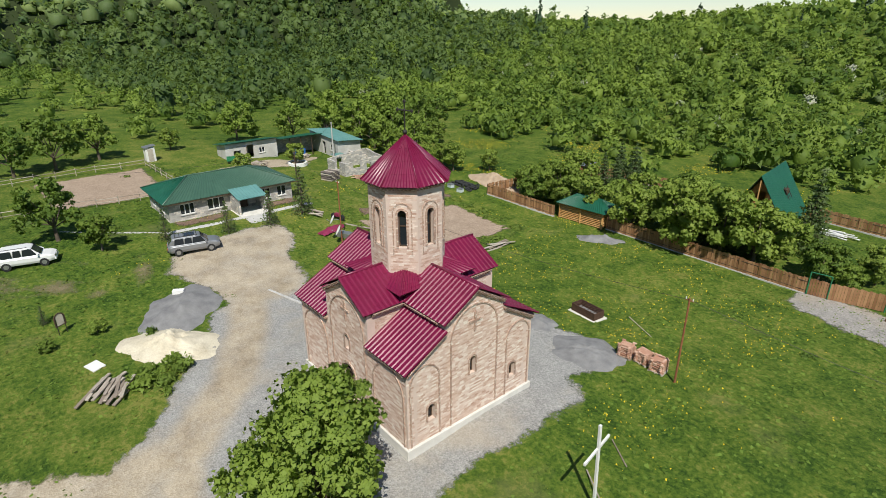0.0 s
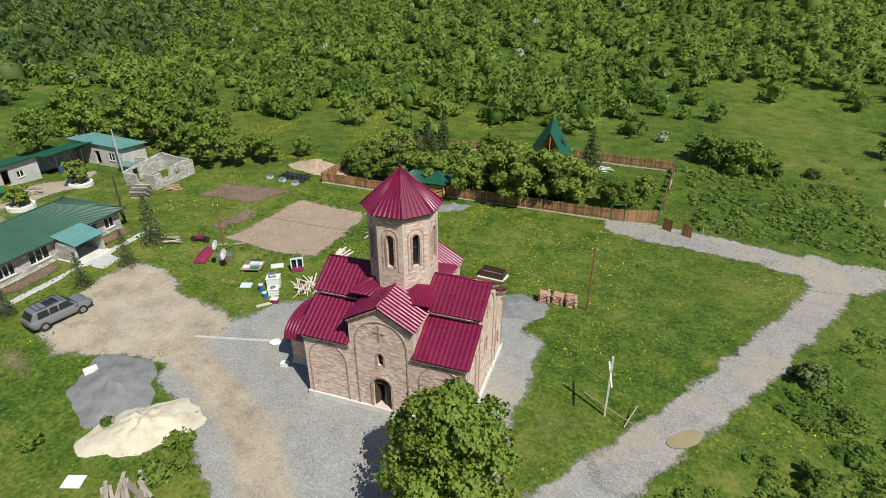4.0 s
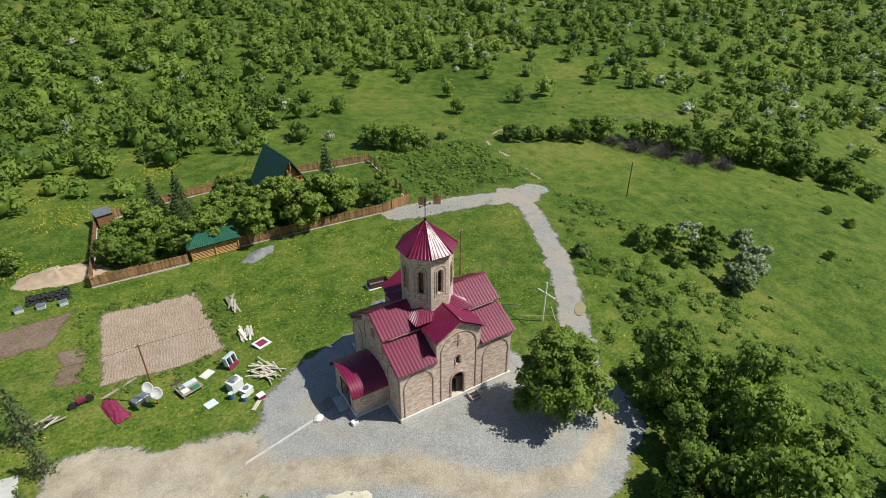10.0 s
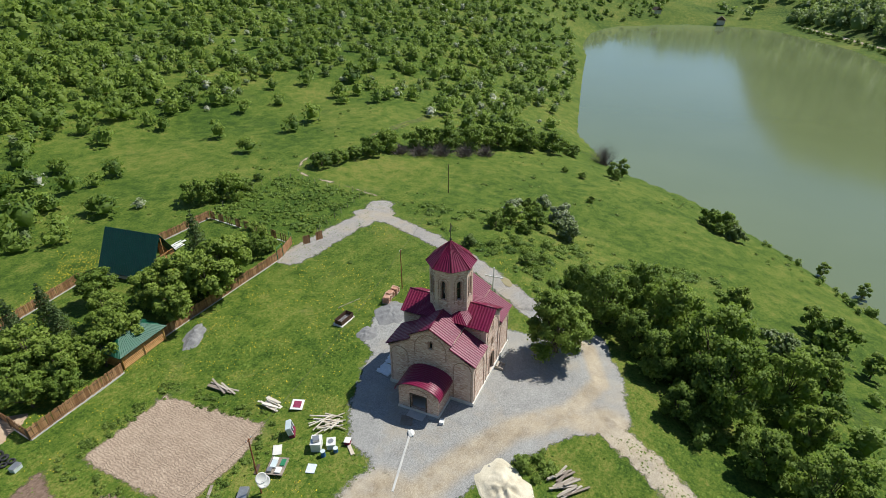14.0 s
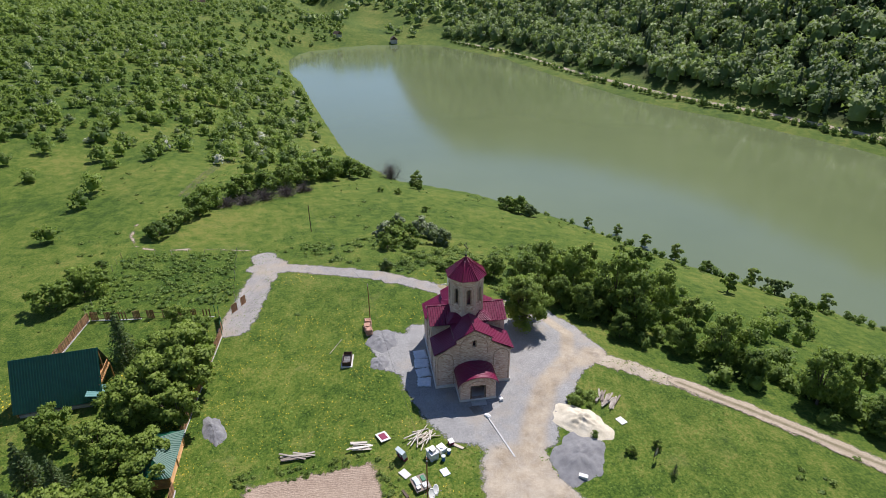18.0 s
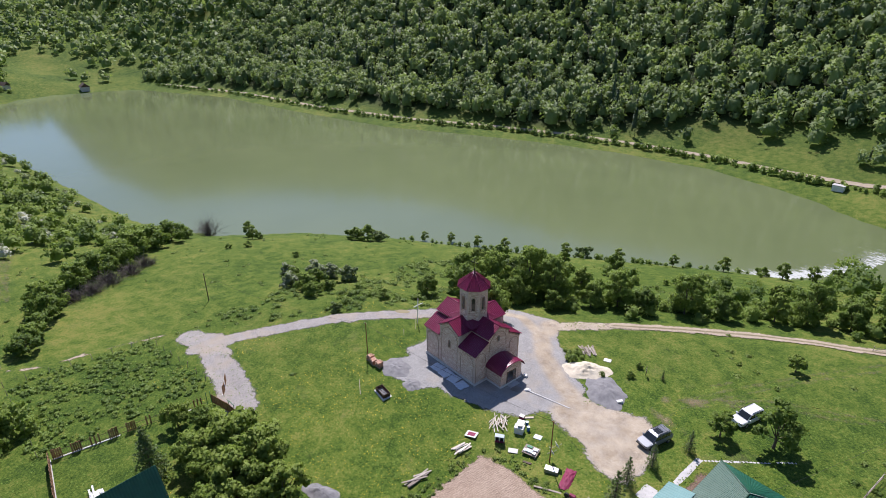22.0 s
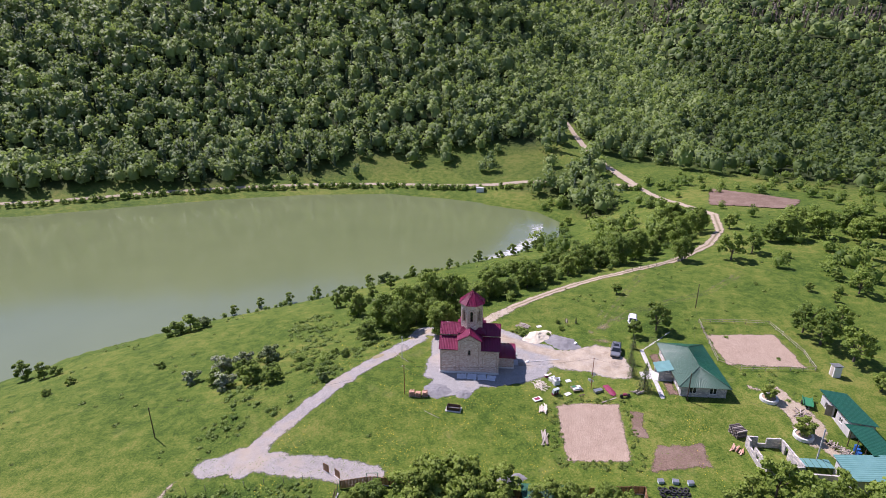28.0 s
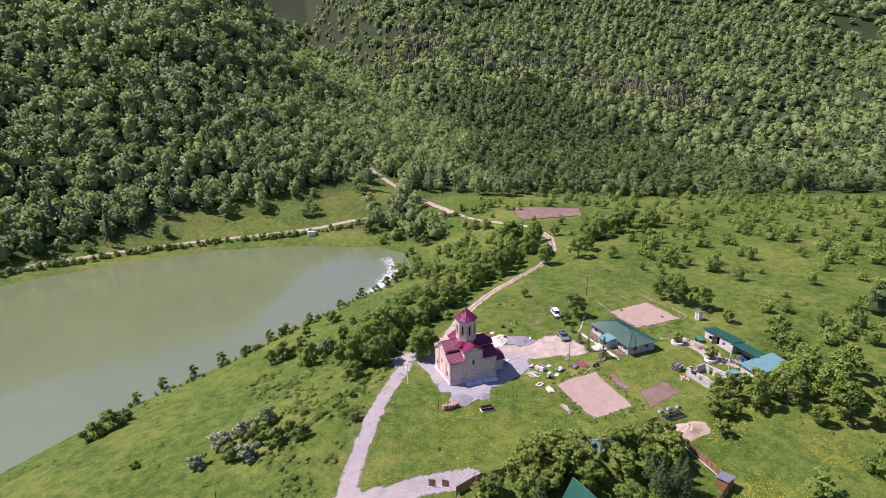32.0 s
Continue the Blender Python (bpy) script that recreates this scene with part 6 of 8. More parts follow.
tufts("grass", 80000, (-48, 44, -30, 60), GRASS_BLADE, 0.08, 0.1, "uneven tufts of meadow grass", "grass", 1, green)
def yellow(x, y):
    """Where the buttercups stand thick: north of the church and beside the plot, thinner elsewhere."""
    k = 0.35 * rise(1.3 * waves(x, y, 11, 11), 0.1, 0.7)
    for fx, fy, rx, ry in ((-9, 20, 5, 9), (2, 16, 9, 5), (9, 22, 7, 6), (-3, 30, 10, 4), (-12, 34, 14, 3), (11, 8, 4, 5)):
        k = np.maximum(k, np.exp(-((x - fx) / rx) ** 2 - ((y - fy) / ry) ** 2) * (0.45 + 0.9 * waves(x, y, 6, 13)))
    return green(x, y) * np.clip(k, 0, 1)


tufts("wild_flowers", 60000, (-40, 30, -12, 45), FLOWER, 0.08, 0.042, "yellow buttercups in the meadow", "flowers", 3, yellow)
tufts("wild_flowers", 24000, (-58, 5, 34, 78), FLOWER, 0.09, 0.055, "yellow flowers on the meadow behind the fence", "flowers", 4, lambda x, y: rise(waves(x, y, 17, 12), -0.05, 0.5))

# ---- more bare ground ----
patch("garden_plot", [([(-25.6, 25.8), (-15.7, 26.0), (-15.3, 13.0), (-19, 12.0), (-26.2, 12.4)],)], TILLED, "tilled light brown vegetable plot", "garden plot", 0.06, 0.4, 0.25)
patch("garden_plot", [([(-48.6, -12.8), (-62.9, -13.6), (-63, -0.4), (-48.6, -1.1)],)], TILLED, "tilled brown plot inside a rail fence", "garden plot", 0.07, 0.5, 0.25)
patch("dug_plot", [([(-29.7, 22), (-37, 21.6), (-37.2, 26.4), (-28, 27.8)],)], DARK_SOIL, "dark brown freshly dug soil", "garden plot", 0.06, 0.5, 0.4)
patch("dug_plot", [([(-27.4, 14), (-29.5, 15), (-29, 20.5), (-26.8, 20)],)], DARK_SOIL, "trampled brown soil beside the plot", "garden plot", 0.05, 0.5, 0.6)
patch("road", [([(43.0, 34), (44.6, 41.5), (45, 52), (47, 56), (52, 58.5), (58, 59.5)], 0.3)], DIRT, "narrow worn field path", "path", 0.06, 0.4, 0.6)
patch("road", ruts([(76.5, 54.8), (96.8, 53.4), (122.4, 49.7), (152.9, 45.2), (188.4, 41.5), (216, 39)], 0.6), RUT, "double earth track along the scrubby hillside", "track", 0.12, 0.6, 0.15)
patch("road", ruts([(-26.5, -11), (-27.5, -15), (-31.6, -23.7), (-37, -35), (-44.5, -49.4)], 0.36) + ruts([(-27, -14), (-35.2, -22.9), (-45.2, -28.6), (-56.4, -35), (-70, -48.5)], 0.36),
      RUT, "faint double wheel track across the meadow", "track", 0.05, 0.4, 0.3)
patch("worn_grass", [([(-24.5, -10.2), (-27.5, -9.2)], 0.7), ([(-25.5, -13), (-30, -11)], 0.45), ([(-27, -14.5), (-31.5, -18.5)], 0.5), ([(-31, -12.5), (-35, -16.5)], 0.3), ([(-26, -18), (-29.5, -24)], 0.25)], RUT, "patchy worn turf beside the bare earth", "worn turf", 0.04, 0.4, 1.5)
patch("ploughed_field", [([(-92, -138), (-118, -124), (-133, -146), (-104, -172)],)], DARK_SOIL, "reddish brown ploughed field below the forest", "field", 0.3, 2.0, 1.0)
patch("road", [([(-74, -185), (-66, -215), (-56, -255), (-50, -300)], 2.0)], DIRT, "earth track climbing the hill", "track", 0.4, 1.2, 0.5)
patch("flower_bed", [([(-34.9, 5.8), (-36.7, 5.8), (-36.7, 10), (-34.9, 10)],), ([(-34.9, -4), (-36.7, -4), (-36.7, 1.6), (-34.9, 1.6)],)], DARK_SOIL, "dug front garden bed along the house wall", "garden bed", 0.07, 0.3, 0.2)
patch("yard_earth", [([(-54, 5), (-57.5, 13), (-56.5, 24), (-53, 20), (-52.5, 12)],), ([(-50, 6), (-53, 9)], 0.7)], DIRT, "trampled earth between the farm sheds", "yard", 0.06, 0.5, 0.8)
patch("pavement", [([(-33.2, 11), (-34.4, 11), (-34.4, -5.6), (-33.3, -5.8), (-33.3, 2)],), ([(-34, -5.2), (-41.5, -13.4)], 0.35), ([(-31.4, 2.3), (-34.8, 2.3), (-34.8, 5.3), (-31.4, 5.0)],)],
      CONCRETE, "pale concrete path along the house", "path", 0.08, 0.3, 0.1, 0.0)


# ---- buildings ----
def ribbed(parent, name, a, b, c, d, material, pitch=0.36, step=0.0, wave=0.03):
    return part(name, sheet((a, b, c, d), pitch=pitch, wave=wave, step=step), material, parent)


def square_window(parent, m, u, z0, w, h, bars=2):
    bm = bmesh.new()
    box(bm, u - w / 2, u + w / 2, 0.1, 0.13, z0, z0 + h, m)
    win = part("window", bm, GLASS, parent)
    bm = bmesh.new()
    for i in range(bars + 1):
        x = u - w / 2 + w * i / bars
        box(bm, x - 0.045, x + 0.045, 0.03, 0.1, z0, z0 + h, m)
    for z in (z0, z0 + h - 0.08):
        box(bm, u - w / 2, u + w / 2, 0.028, 0.102, z, z + 0.08, m)
    part("frame", bm, WHITE_PAINT, win)
    bm = bmesh.new()
    box(bm, u - w / 2 - 0.08, u + w / 2 + 0.08, -0.08, 0.06, z0 - 0.07, z0 - 0.01, m)
    part("sill", bm, CONCRETE, win)


def rect(u, z0, w, h):
    return [(u - w / 2, z0), (u + w / 2, z0), (u + w / 2, z0 + h), (u - w / 2, z0 + h)]


# the long house with the hipped green roof
house = thing("house", "long single-storey house of pale blocks with a hipped green metal roof", "house", x=0, y=0, z=0)
hx0, hx1, hy0, hy1, hz, hg = -44.5, -36.9, -4.1, 9.9, 3.42, 0.6
e_wins = [(-2.2, 1.5, 1.2, 3), (0.9, 1.9, 1.25, 3), (6.6, 1.2, 1.2, 2), (8.6, 1.1, 1.2, 2)]
for m, lo, hi, holes, wins in ((pose(hx1, 0, 0, 0, 0, 90), hy0, hy1, [rect(3.9, 1.35, 1.1, 2.0)], e_wins), (pose(hx0, 0, 0, 0, 0, -90), -hy1, -hy0, [], [(-6, 1.2, 1.2, 2), (-1, 1.2, 1.2, 2)]),
                               (pose(0, hy1, 0, 0, 0, 180), -hx1 + 0.36, -hx0 - 0.36, [], [(38.9, 1.2, 1.2, 2), (42.3, 1.2, 1.2, 2)]), (pose(0, hy0, 0), hx0 + 0.36, hx1 - 0.36, [], [(-42.5, 1.1, 1.1, 2), (-39, 1.1, 1.1, 2)])):
    part("wall", slab([(lo, hg), (hi, hg), (hi, hz), (lo, hz)], holes + [rect(u, 1.85, w, h) for u, w, h, _ in wins], 0.35, m), BLOCKWORK, house)
    for u, w, h, n in wins:
        square_window(house, m, u, 1.85, w, h, n)
bm = bmesh.new()
box(bm, hx0 - 0.08, hx1 + 0.08, hy0 - 0.08, hy1 + 0.08, 0.2, 1.32)
box_uv(bm)
part("plinth", bm, BLOCKWORK, house, "darker stone base")
bm = bmesh.new()
box(bm, hx1 - 0.2, hx1 - 0.14, 3.4, 4.4, 1.34, 3.3, bevel=0.01)
door = part("door", bm, DARK_WOOD, house)
bm = bmesh.new()
bar(bm, (hx1 - 0.1, 4.25, 2.3), (hx1 - 0.1, 4.25, 2.45), 0.02)
part("handle", bm, STEEL, door)
a0, a1, b0, b1, ez, rz_ = -45.1, -36.3, -4.7, 10.5, 3.45, 5.05
r0, r1 = (-40.8, -0.6, rz_), (-40.8, 6.2, rz_)
# east and north sides get the paler green, a sheen painted by side
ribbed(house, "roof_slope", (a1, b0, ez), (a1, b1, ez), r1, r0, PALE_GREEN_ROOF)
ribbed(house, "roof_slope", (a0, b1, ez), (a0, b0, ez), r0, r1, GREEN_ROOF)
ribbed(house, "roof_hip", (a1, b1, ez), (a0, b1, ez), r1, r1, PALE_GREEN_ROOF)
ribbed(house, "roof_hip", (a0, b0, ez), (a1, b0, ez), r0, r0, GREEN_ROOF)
bm = bmesh.new()
for p, q in ((r0, r1), (r0, (a0, b0, ez)), (r0, (a1, b0, ez)), (r1, (a0, b1, ez)), (r1, (a1, b1, ez))):
    bar(bm, Vector(p) + Vector((0, 0, 0.05)), Vector(q) + Vector((0, 0, 0.05)), 0.07, 0.07, 6)
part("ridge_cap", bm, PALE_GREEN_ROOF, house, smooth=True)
bm = bmesh.new()
for x, y in ((a0, 0), (a1, 0)):
    box(bm, x - 0.06 + (0.06 if x == a0 else -0.06), x + 0.06 + (0.06 if x == a0 else -0.06), b0 + 0.1, b1 - 0.1, ez - 0.14, ez - 0.055)
part("soffit", bm, DARK_WOOD, house)
# entrance porch with a teal roof
ribbed(house, "porch_roof", (-33.9, 2.3, 3.15), (-33.9, 5.6, 3.15), (-36.8, 5.6, 3.75), (-36.8, 2.3, 3.75), TEAL_ROOF)
for y in (2.4, 5.3):
    bm = bmesh.new()
    box(bm, -36.8, -34.3, y, y + 0.2, 0.6, 3.1)
    box_uv(bm)
    part("porch_wall", bm, BLOCKWORK, house)
bm = bmesh.new()
box(bm, -36.85, -33.7, 2.3, 5.6, 0.8, 1.34, bevel=0.02)
box(bm, -33.7, -33.3, 2.7, 5.2, 0.8, 1.17)
part("porch_floor", bm, PALE_CONCRETE, house)

# farm sheds behind the house
shed = thing("shed", "long grey plastered shed with a dark green sheet roof", "shed", x=0, y=0, z=0)
part("wall", slab([(10.4, 0.8), (18.6, 0.8), (18.6, 4.0), (10.4, 4.0)], [rect(12.2, 1.9, 1.1, 1.0), rect(14.3, 1.55, 1.0, 2.0), rect(16.1, 2.1, 0.9, 0.9)], 0.3, pose(-59.7, 0, 0, 0, 0, 90)), PLASTER, shed)
for lo, hi, m in ((-63.3, -59.7, pose(0, 10.4, 0)), (59.7, 63.3, pose(0, 18.6, 0, 0, 0, 180))):
    part("wall", slab([(lo + 0.3 * (lo > 0), 0.8), (hi - 0.3 * (lo < 0), 0.8), (hi - 0.3 * (lo < 0), 4.0 if lo < 0 else 3.4), (lo + 0.3 * (lo > 0), 3.4 if lo < 0 else 4.0)], [], 0.3, m), PLASTER, shed)
part("wall", slab([(-18.3, 0.8), (-10.7, 0.8), (-10.7, 3.4), (-18.3, 3.4)], [], 0.3, pose(-63.3, 0, 0, 0, 0, -90)), PLASTER, shed)
square_window(shed, pose(-59.7, 0, 0, 0, 0, 90), 16.1, 2.1, 0.9, 0.9)
bm = bmesh.new()
box(bm, -0.95, 0, -0.03, 0.03, 1.56, 3.5, pose(-59.68, 13.8, 0, 0, 0, 150))
part("door", bm, GREY_PLANK, shed, "grey plank door standing open")
ribbed(shed, "roof", (-59.2, 10.0, 4.2), (-59.2, 18.8, 4.2), (-63.7, 18.8, 3.55), (-63.7, 10.0, 3.55), GREEN_ROOF)

lean = thing("open_shed", "open-fronted shed with a green sheet roof on posts", "shed", x=0, y=0, z=0)
ribbed(lean, "roof", (-58.4, 18.9, 4.0), (-58.4, 26.1, 4.0), (-62.6, 26.1, 3.5), (-62.6, 18.9, 3.5), GREEN_ROOF)
bm = bmesh.new()
box(bm, -62.4, -62.1, 18.9, 26, 0.6, 3.4)
box_uv(bm)
part("back_wall", bm, BLOCKWORK, lean)
for y in (20.4, 22.3, 24.2):
    bm = bmesh.new()
    bar(bm, (-58.7, y, 0.4), (-58.7, y, 3.92), 0.08, 0.07, 7)
    part("post", bm, DARK_WOOD, lean)

barn = thing("outbuilding", "low plastered outbuilding with a teal sheet roof", "shed", x=0, y=0, z=0)
ribbed(barn, "roof", (-53.2, 25.8, 3.55), (-53.2, 30.6, 3.15), (-63.2, 30.6, 3.75), (-63.2, 25.8, 4.15), TEAL_ROOF)
for m, pts, holes in ((pose(-53.7, 0, 0, 0, 0, 90), [(26.1, 0.2), (30.3, 0.2), (30.3, 3.05), (26.1, 3.4)], []),
                      (pose(0, 26.1, 0), [(-62.9, 0.2), (-54.0, 0.2), (-54.0, 3.4), (-62.9, 3.95)], [rect(-55.6, 1.5, 1.0, 1.1), rect(-58.2, 0.7, 0.95, 2.0)]),
                      (pose(0, 30.3, 0, 0, 0, 180), [(54.0, 0.2), (62.9, 0.2), (62.9, 3.6), (54.0, 3.0)], []), (pose(-62.9, 0, 0, 0, 0, -90), [(-30, 0.2), (-26.4, 0.2), (-26.4, 3.95), (-30, 3.6)], [])):
    part("wall", slab(pts, holes, 0.3, m), PLASTER, barn)
square_window(barn, pose(0, 26.1, 0), -55.6, 1.5, 1.0, 1.1)

ruin = thing("unfinished_walls", "roofless grey block walls of an unfinished outbuilding", "ruin", x=0, y=0, z=0)
for m, pts, holes in ((pose(-43.4, 0, 0, 0, 0, 90), [(21.2, 0), (28.2, 0), (28.2, 2.4), (26.5, 2.75), (24, 2.5), (23.8, 1.5), (22.6, 1.5), (22.4, 2.4), (21.2, 2.4)], [rect(25.2, 1.2, 0.8, 0.8)]),
                      (pose(0, 21.2, 0), [(-48.4, 0), (-43.7, 0), (-43.7, 2.4), (-45, 2.4), (-45, 1.2), (-46.3, 1.2), (-46.3, 2.2), (-48.4, 2.3)], []),
                      (pose(-48.4, 0, 0, 0, 0, 90), [(21.5, 0), (27.9, 0), (27.9, 2.9), (24.5, 2.6), (21.5, 2.3)], [rect(23.2, 0.4, 0.9, 1.8)]),
                      (pose(0, 28.2, 0, 0, 0, 180), [(43.7, -0.3), (54, -0.3), (54, 1.7), (49, 1.8), (48.4, 2.9), (46, 2.5), (43.7, 2.4)], [])):
    part("wall", slab(pts, holes, 0.25, m), BLOCKWORK, ruin)
bm = bmesh.new()
for i in range(5):
    box(bm, -53.6 + i * 0.9, -52.8 + i * 0.9, 24.6, 26.4, 1.55, 1.6)
part("teal_cover", bm, TEAL_ROOF, ruin, "teal sheets lying over the low wall")

# the steep summer house behind the fence
chalet = thing("summer_house", "steep A-frame summer house with a dark green roof and log balcony", "summer house", x=1.85, y=49.6, z=-0.75, turn=96.5 - 90)
L2, HW, EV, TOP = 4.75, 3.3, 0.95, 6.38
for s in (-1, 1):
    cs = ((s * HW, -s * L2, EV), (s * HW, s * L2, EV), (0, s * L2, TOP), (0, -s * L2, TOP))
    ribbed(chalet, "roof_slope", *cs, GREEN_ROOF, 0.3, 0.0)
for y in (-L2 + 1.3, L2 - 0.35):
    m = pose(0, y, 0)
    holes = [rect(0, 2.75, 0.95, 1.7)] if y < 0 else [rect(0, 3, 1, 1)]
    k = (HW - 0.1) / (TOP - EV)
    part("gable_wall", slab([(-HW + 0.25, 0.3), (HW - 0.25, 0.3), (HW - 0.3, 0.95), (0, TOP - 0.25), (-HW + 0.3, 0.95)], holes, 0.15, m), LOG_WOOD, chalet)
bm = bmesh.new()
box(bm, -HW + 0.35, HW - 0.35, -L2 + 1.3, L2 - 0.4, 0.05, 0.5)
part("base", bm, CONCRETE, chalet)
bm = bmesh.new()
box(bm, -1.95, 1.95, -L2 + 0.05, -L2 + 1.3, 2.5, 2.62)
balcony = part("balcony", bm, LOG_WOOD, chalet, "varnished log balcony")
bm = bmesh.new()
for z in (2.75, 3.4):
    bar(bm, (-1.85, -L2 + 0.1, z), (1.85, -L2 + 0.1, z), 0.05)
part("rail", bm, LOG_WOOD, balcony)
for i in range(17):
    bm = bmesh.new()
    x = -1.76 + i * 0.22
    bar(bm, (x, -L2 + 0.1, 2.62), (x, -L2 + 0.1, 3.4), 0.035, 0.035, 6)
    part("baluster", bm, LOG_WOOD, balcony)
bm = bmesh.new()
bar(bm, (0, -L2 + 0.12, 2.6), (0, -L2 + 0.12, 5.9), 0.07)
part("king_post", bm, LOG_WOOD, chalet)
for x in (-2.3, 2.3):
    bm = bmesh.new()
    bar(bm, (x, -L2 + 0.2, 0), (x, -L2 + 0.2, 2.6), 0.09)
    part("post", bm, LOG_WOOD, chalet)
bm = bmesh.new()
n_ = Vector((TOP - EV, 0, HW)).normalized()
for i in range(4):
    p = Vector((1.35 + 0.16 * i, 0.4, 0))
    p.z = TOP - (TOP - EV) * p.x / HW
    bar(bm, p + n_ * 0.2 + Vector((0, -0.55, 0)), p + n_ * 0.2 + Vector((0, 0.55, 0)), 0.035)
for y in (-0.15, 0.95):
    a = Vector((1.2, y, TOP - (TOP - EV) * 1.2 / HW))
    b = Vector((2.0, y, TOP - (TOP - EV) * 2.0 / HW))
    bar(bm, a + n_ * 0.2, b + n_ * 0.2, 0.035)
part("roof_ladder", bm, IRON, chalet)
bm = bmesh.new()
box(bm, 0.95, 1.75, -0.1, 0.9, 3.3, 4.2)
part("dormer", bm, DARK_WOOD, chalet)
ribbed(chalet, "side_porch_roof", (-3.6, -L2 - 0.2, 1.75), (-1.4, -L2 - 0.2, 1.75), (-1.4, -L2 + 1.6, 2.15), (-3.6, -L2 + 1.6, 2.15), TEAL_ROOF)

# the log pavilion in the fence line
pav = thing("pavilion", "varnished log pavilion with a hipped green roof", "pavilion", x=-11.9, y=34.9, z=-0.8, turn=2)
w2, d2 = 2.9, 1.45
for s in (-1, 1):
    for i in range(9):
        bm = bmesh.new()
        z = 0.12 + i * 0.2
        bar(bm, (-w2, s * d2, z), (w2, s * d2, z), 0.085, 0.085, 8)
        part("log", bm, LOG_WOOD, pav)
    for i in range(9):
        bm = bmesh.new()
        z = 0.2 + i * 0.2
        bar(bm, (s * w2, -d2, z), (s * w2, d2, z), 0.085, 0.085, 8)
        part("log", bm, LOG_WOOD, pav)
    for x in (-w2, 0, w2):
        bm = bmesh.new()
        bar(bm, (x, s * (d2 + 0.09), 0), (x, s * (d2 + 0.09), 2.0), 0.09)
        part("post", bm, LOG_WOOD, pav)
for s in (-1, 1):
    # here the north slope alone has the sheen in its colour
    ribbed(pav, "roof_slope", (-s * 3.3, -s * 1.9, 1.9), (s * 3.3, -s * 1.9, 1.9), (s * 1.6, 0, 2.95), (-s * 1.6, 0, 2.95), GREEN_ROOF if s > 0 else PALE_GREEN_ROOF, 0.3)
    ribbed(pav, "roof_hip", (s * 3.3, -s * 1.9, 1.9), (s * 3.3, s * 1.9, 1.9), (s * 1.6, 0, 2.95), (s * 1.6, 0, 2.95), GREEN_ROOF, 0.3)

hut = thing("pump_hut", "small white pump hut beside the lake road", "hut", x=5, y=-199.5)
bm = bmesh.new()
box(bm, -2, 2, -1.2, 1.2, -0.6, 2.2, bevel=0.03)
part("body", bm, WHITE_PAINT, hut)
bm = bmesh.new()
box(bm, -2.2, 2.2, -1.4, 1.4, 2.2, 2.35)
part("roof", bm, CONCRETE, hut)
privy = thing("privy", "small pale wooden privy with a slanted roof", "privy", x=-66.6, y=1.6)
bm = bmesh.new()
box(bm, -0.65, 0.65, -0.65, 0.65, 0, 2.1)
part("body", bm, WHITE_PAINT, privy)
bm = bmesh.new()
box(bm, -0.8, 0.8, -0.85, 0.85, 0, 0.07, pose(0, 0, 2.2, 8, 0, 0))
part("roof", bm, STEEL, privy)
bm = bmesh.new()
box(bm, 0.655, 0.69, -0.35, 0.35, 0.1, 1.9)
part("door", bm, GREY_PLANK, privy)
for k, (x, y) in enumerate([(-24.0, 50.6), (-23.0, 49.6)]):
    pass
tool = thing("garden_shed", "small reddish plank shed at the fence corner", "shed", x=-23.3, y=50.0, turn=15)
bm = bmesh.new()
box(bm, -1, 1, -0.9, 0.9, -0.2, 1.9)
part("body", bm, PLANK, tool)
bm = bmesh.new()
box(bm, -1.15, 1.15, -1.1, 1.1, 0, 0.06, pose(0, 0, 1.98, 7, 0, 0))
part("roof", bm, STEEL, tool)

# ---- far houses at the lake's end ----
for k, (x, y, s) in enumerate([(497, -30, 1.0), (505, 22, .8), (590, 160, 1.3), (612, 168, 1.1)]):
    h_ = thing("far_house", "distant small house with a dark pitched roof", "house", "far houses", x=x, y=y, turn=40 * k)
    bm = bmesh.new()
    box(bm, -4 * s, 4 * s, -3 * s, 3 * s, -2, 3 * s)
    part("walls", bm, PLASTER, h_)
    bm = bmesh.new()
    vs = [bm.verts.new(p) for p in ((-4.5 * s, -3.5 * s, 3 * s), (4.5 * s, -3.5 * s, 3 * s), (4.5 * s, 3.5 * s, 3 * s), (-4.5 * s, 3.5 * s, 3 * s), (-4.5 * s, 0, 6 * s), (4.5 * s, 0, 6 * s))]
    for f in ((0, 1, 5, 4), (2, 3, 4, 5), (0, 4, 3), (1, 2, 5), (3, 2, 1, 0)):
        bm.faces.new([vs[i] for i in f])
    part("roof", bm, DARK_WOOD, h_)

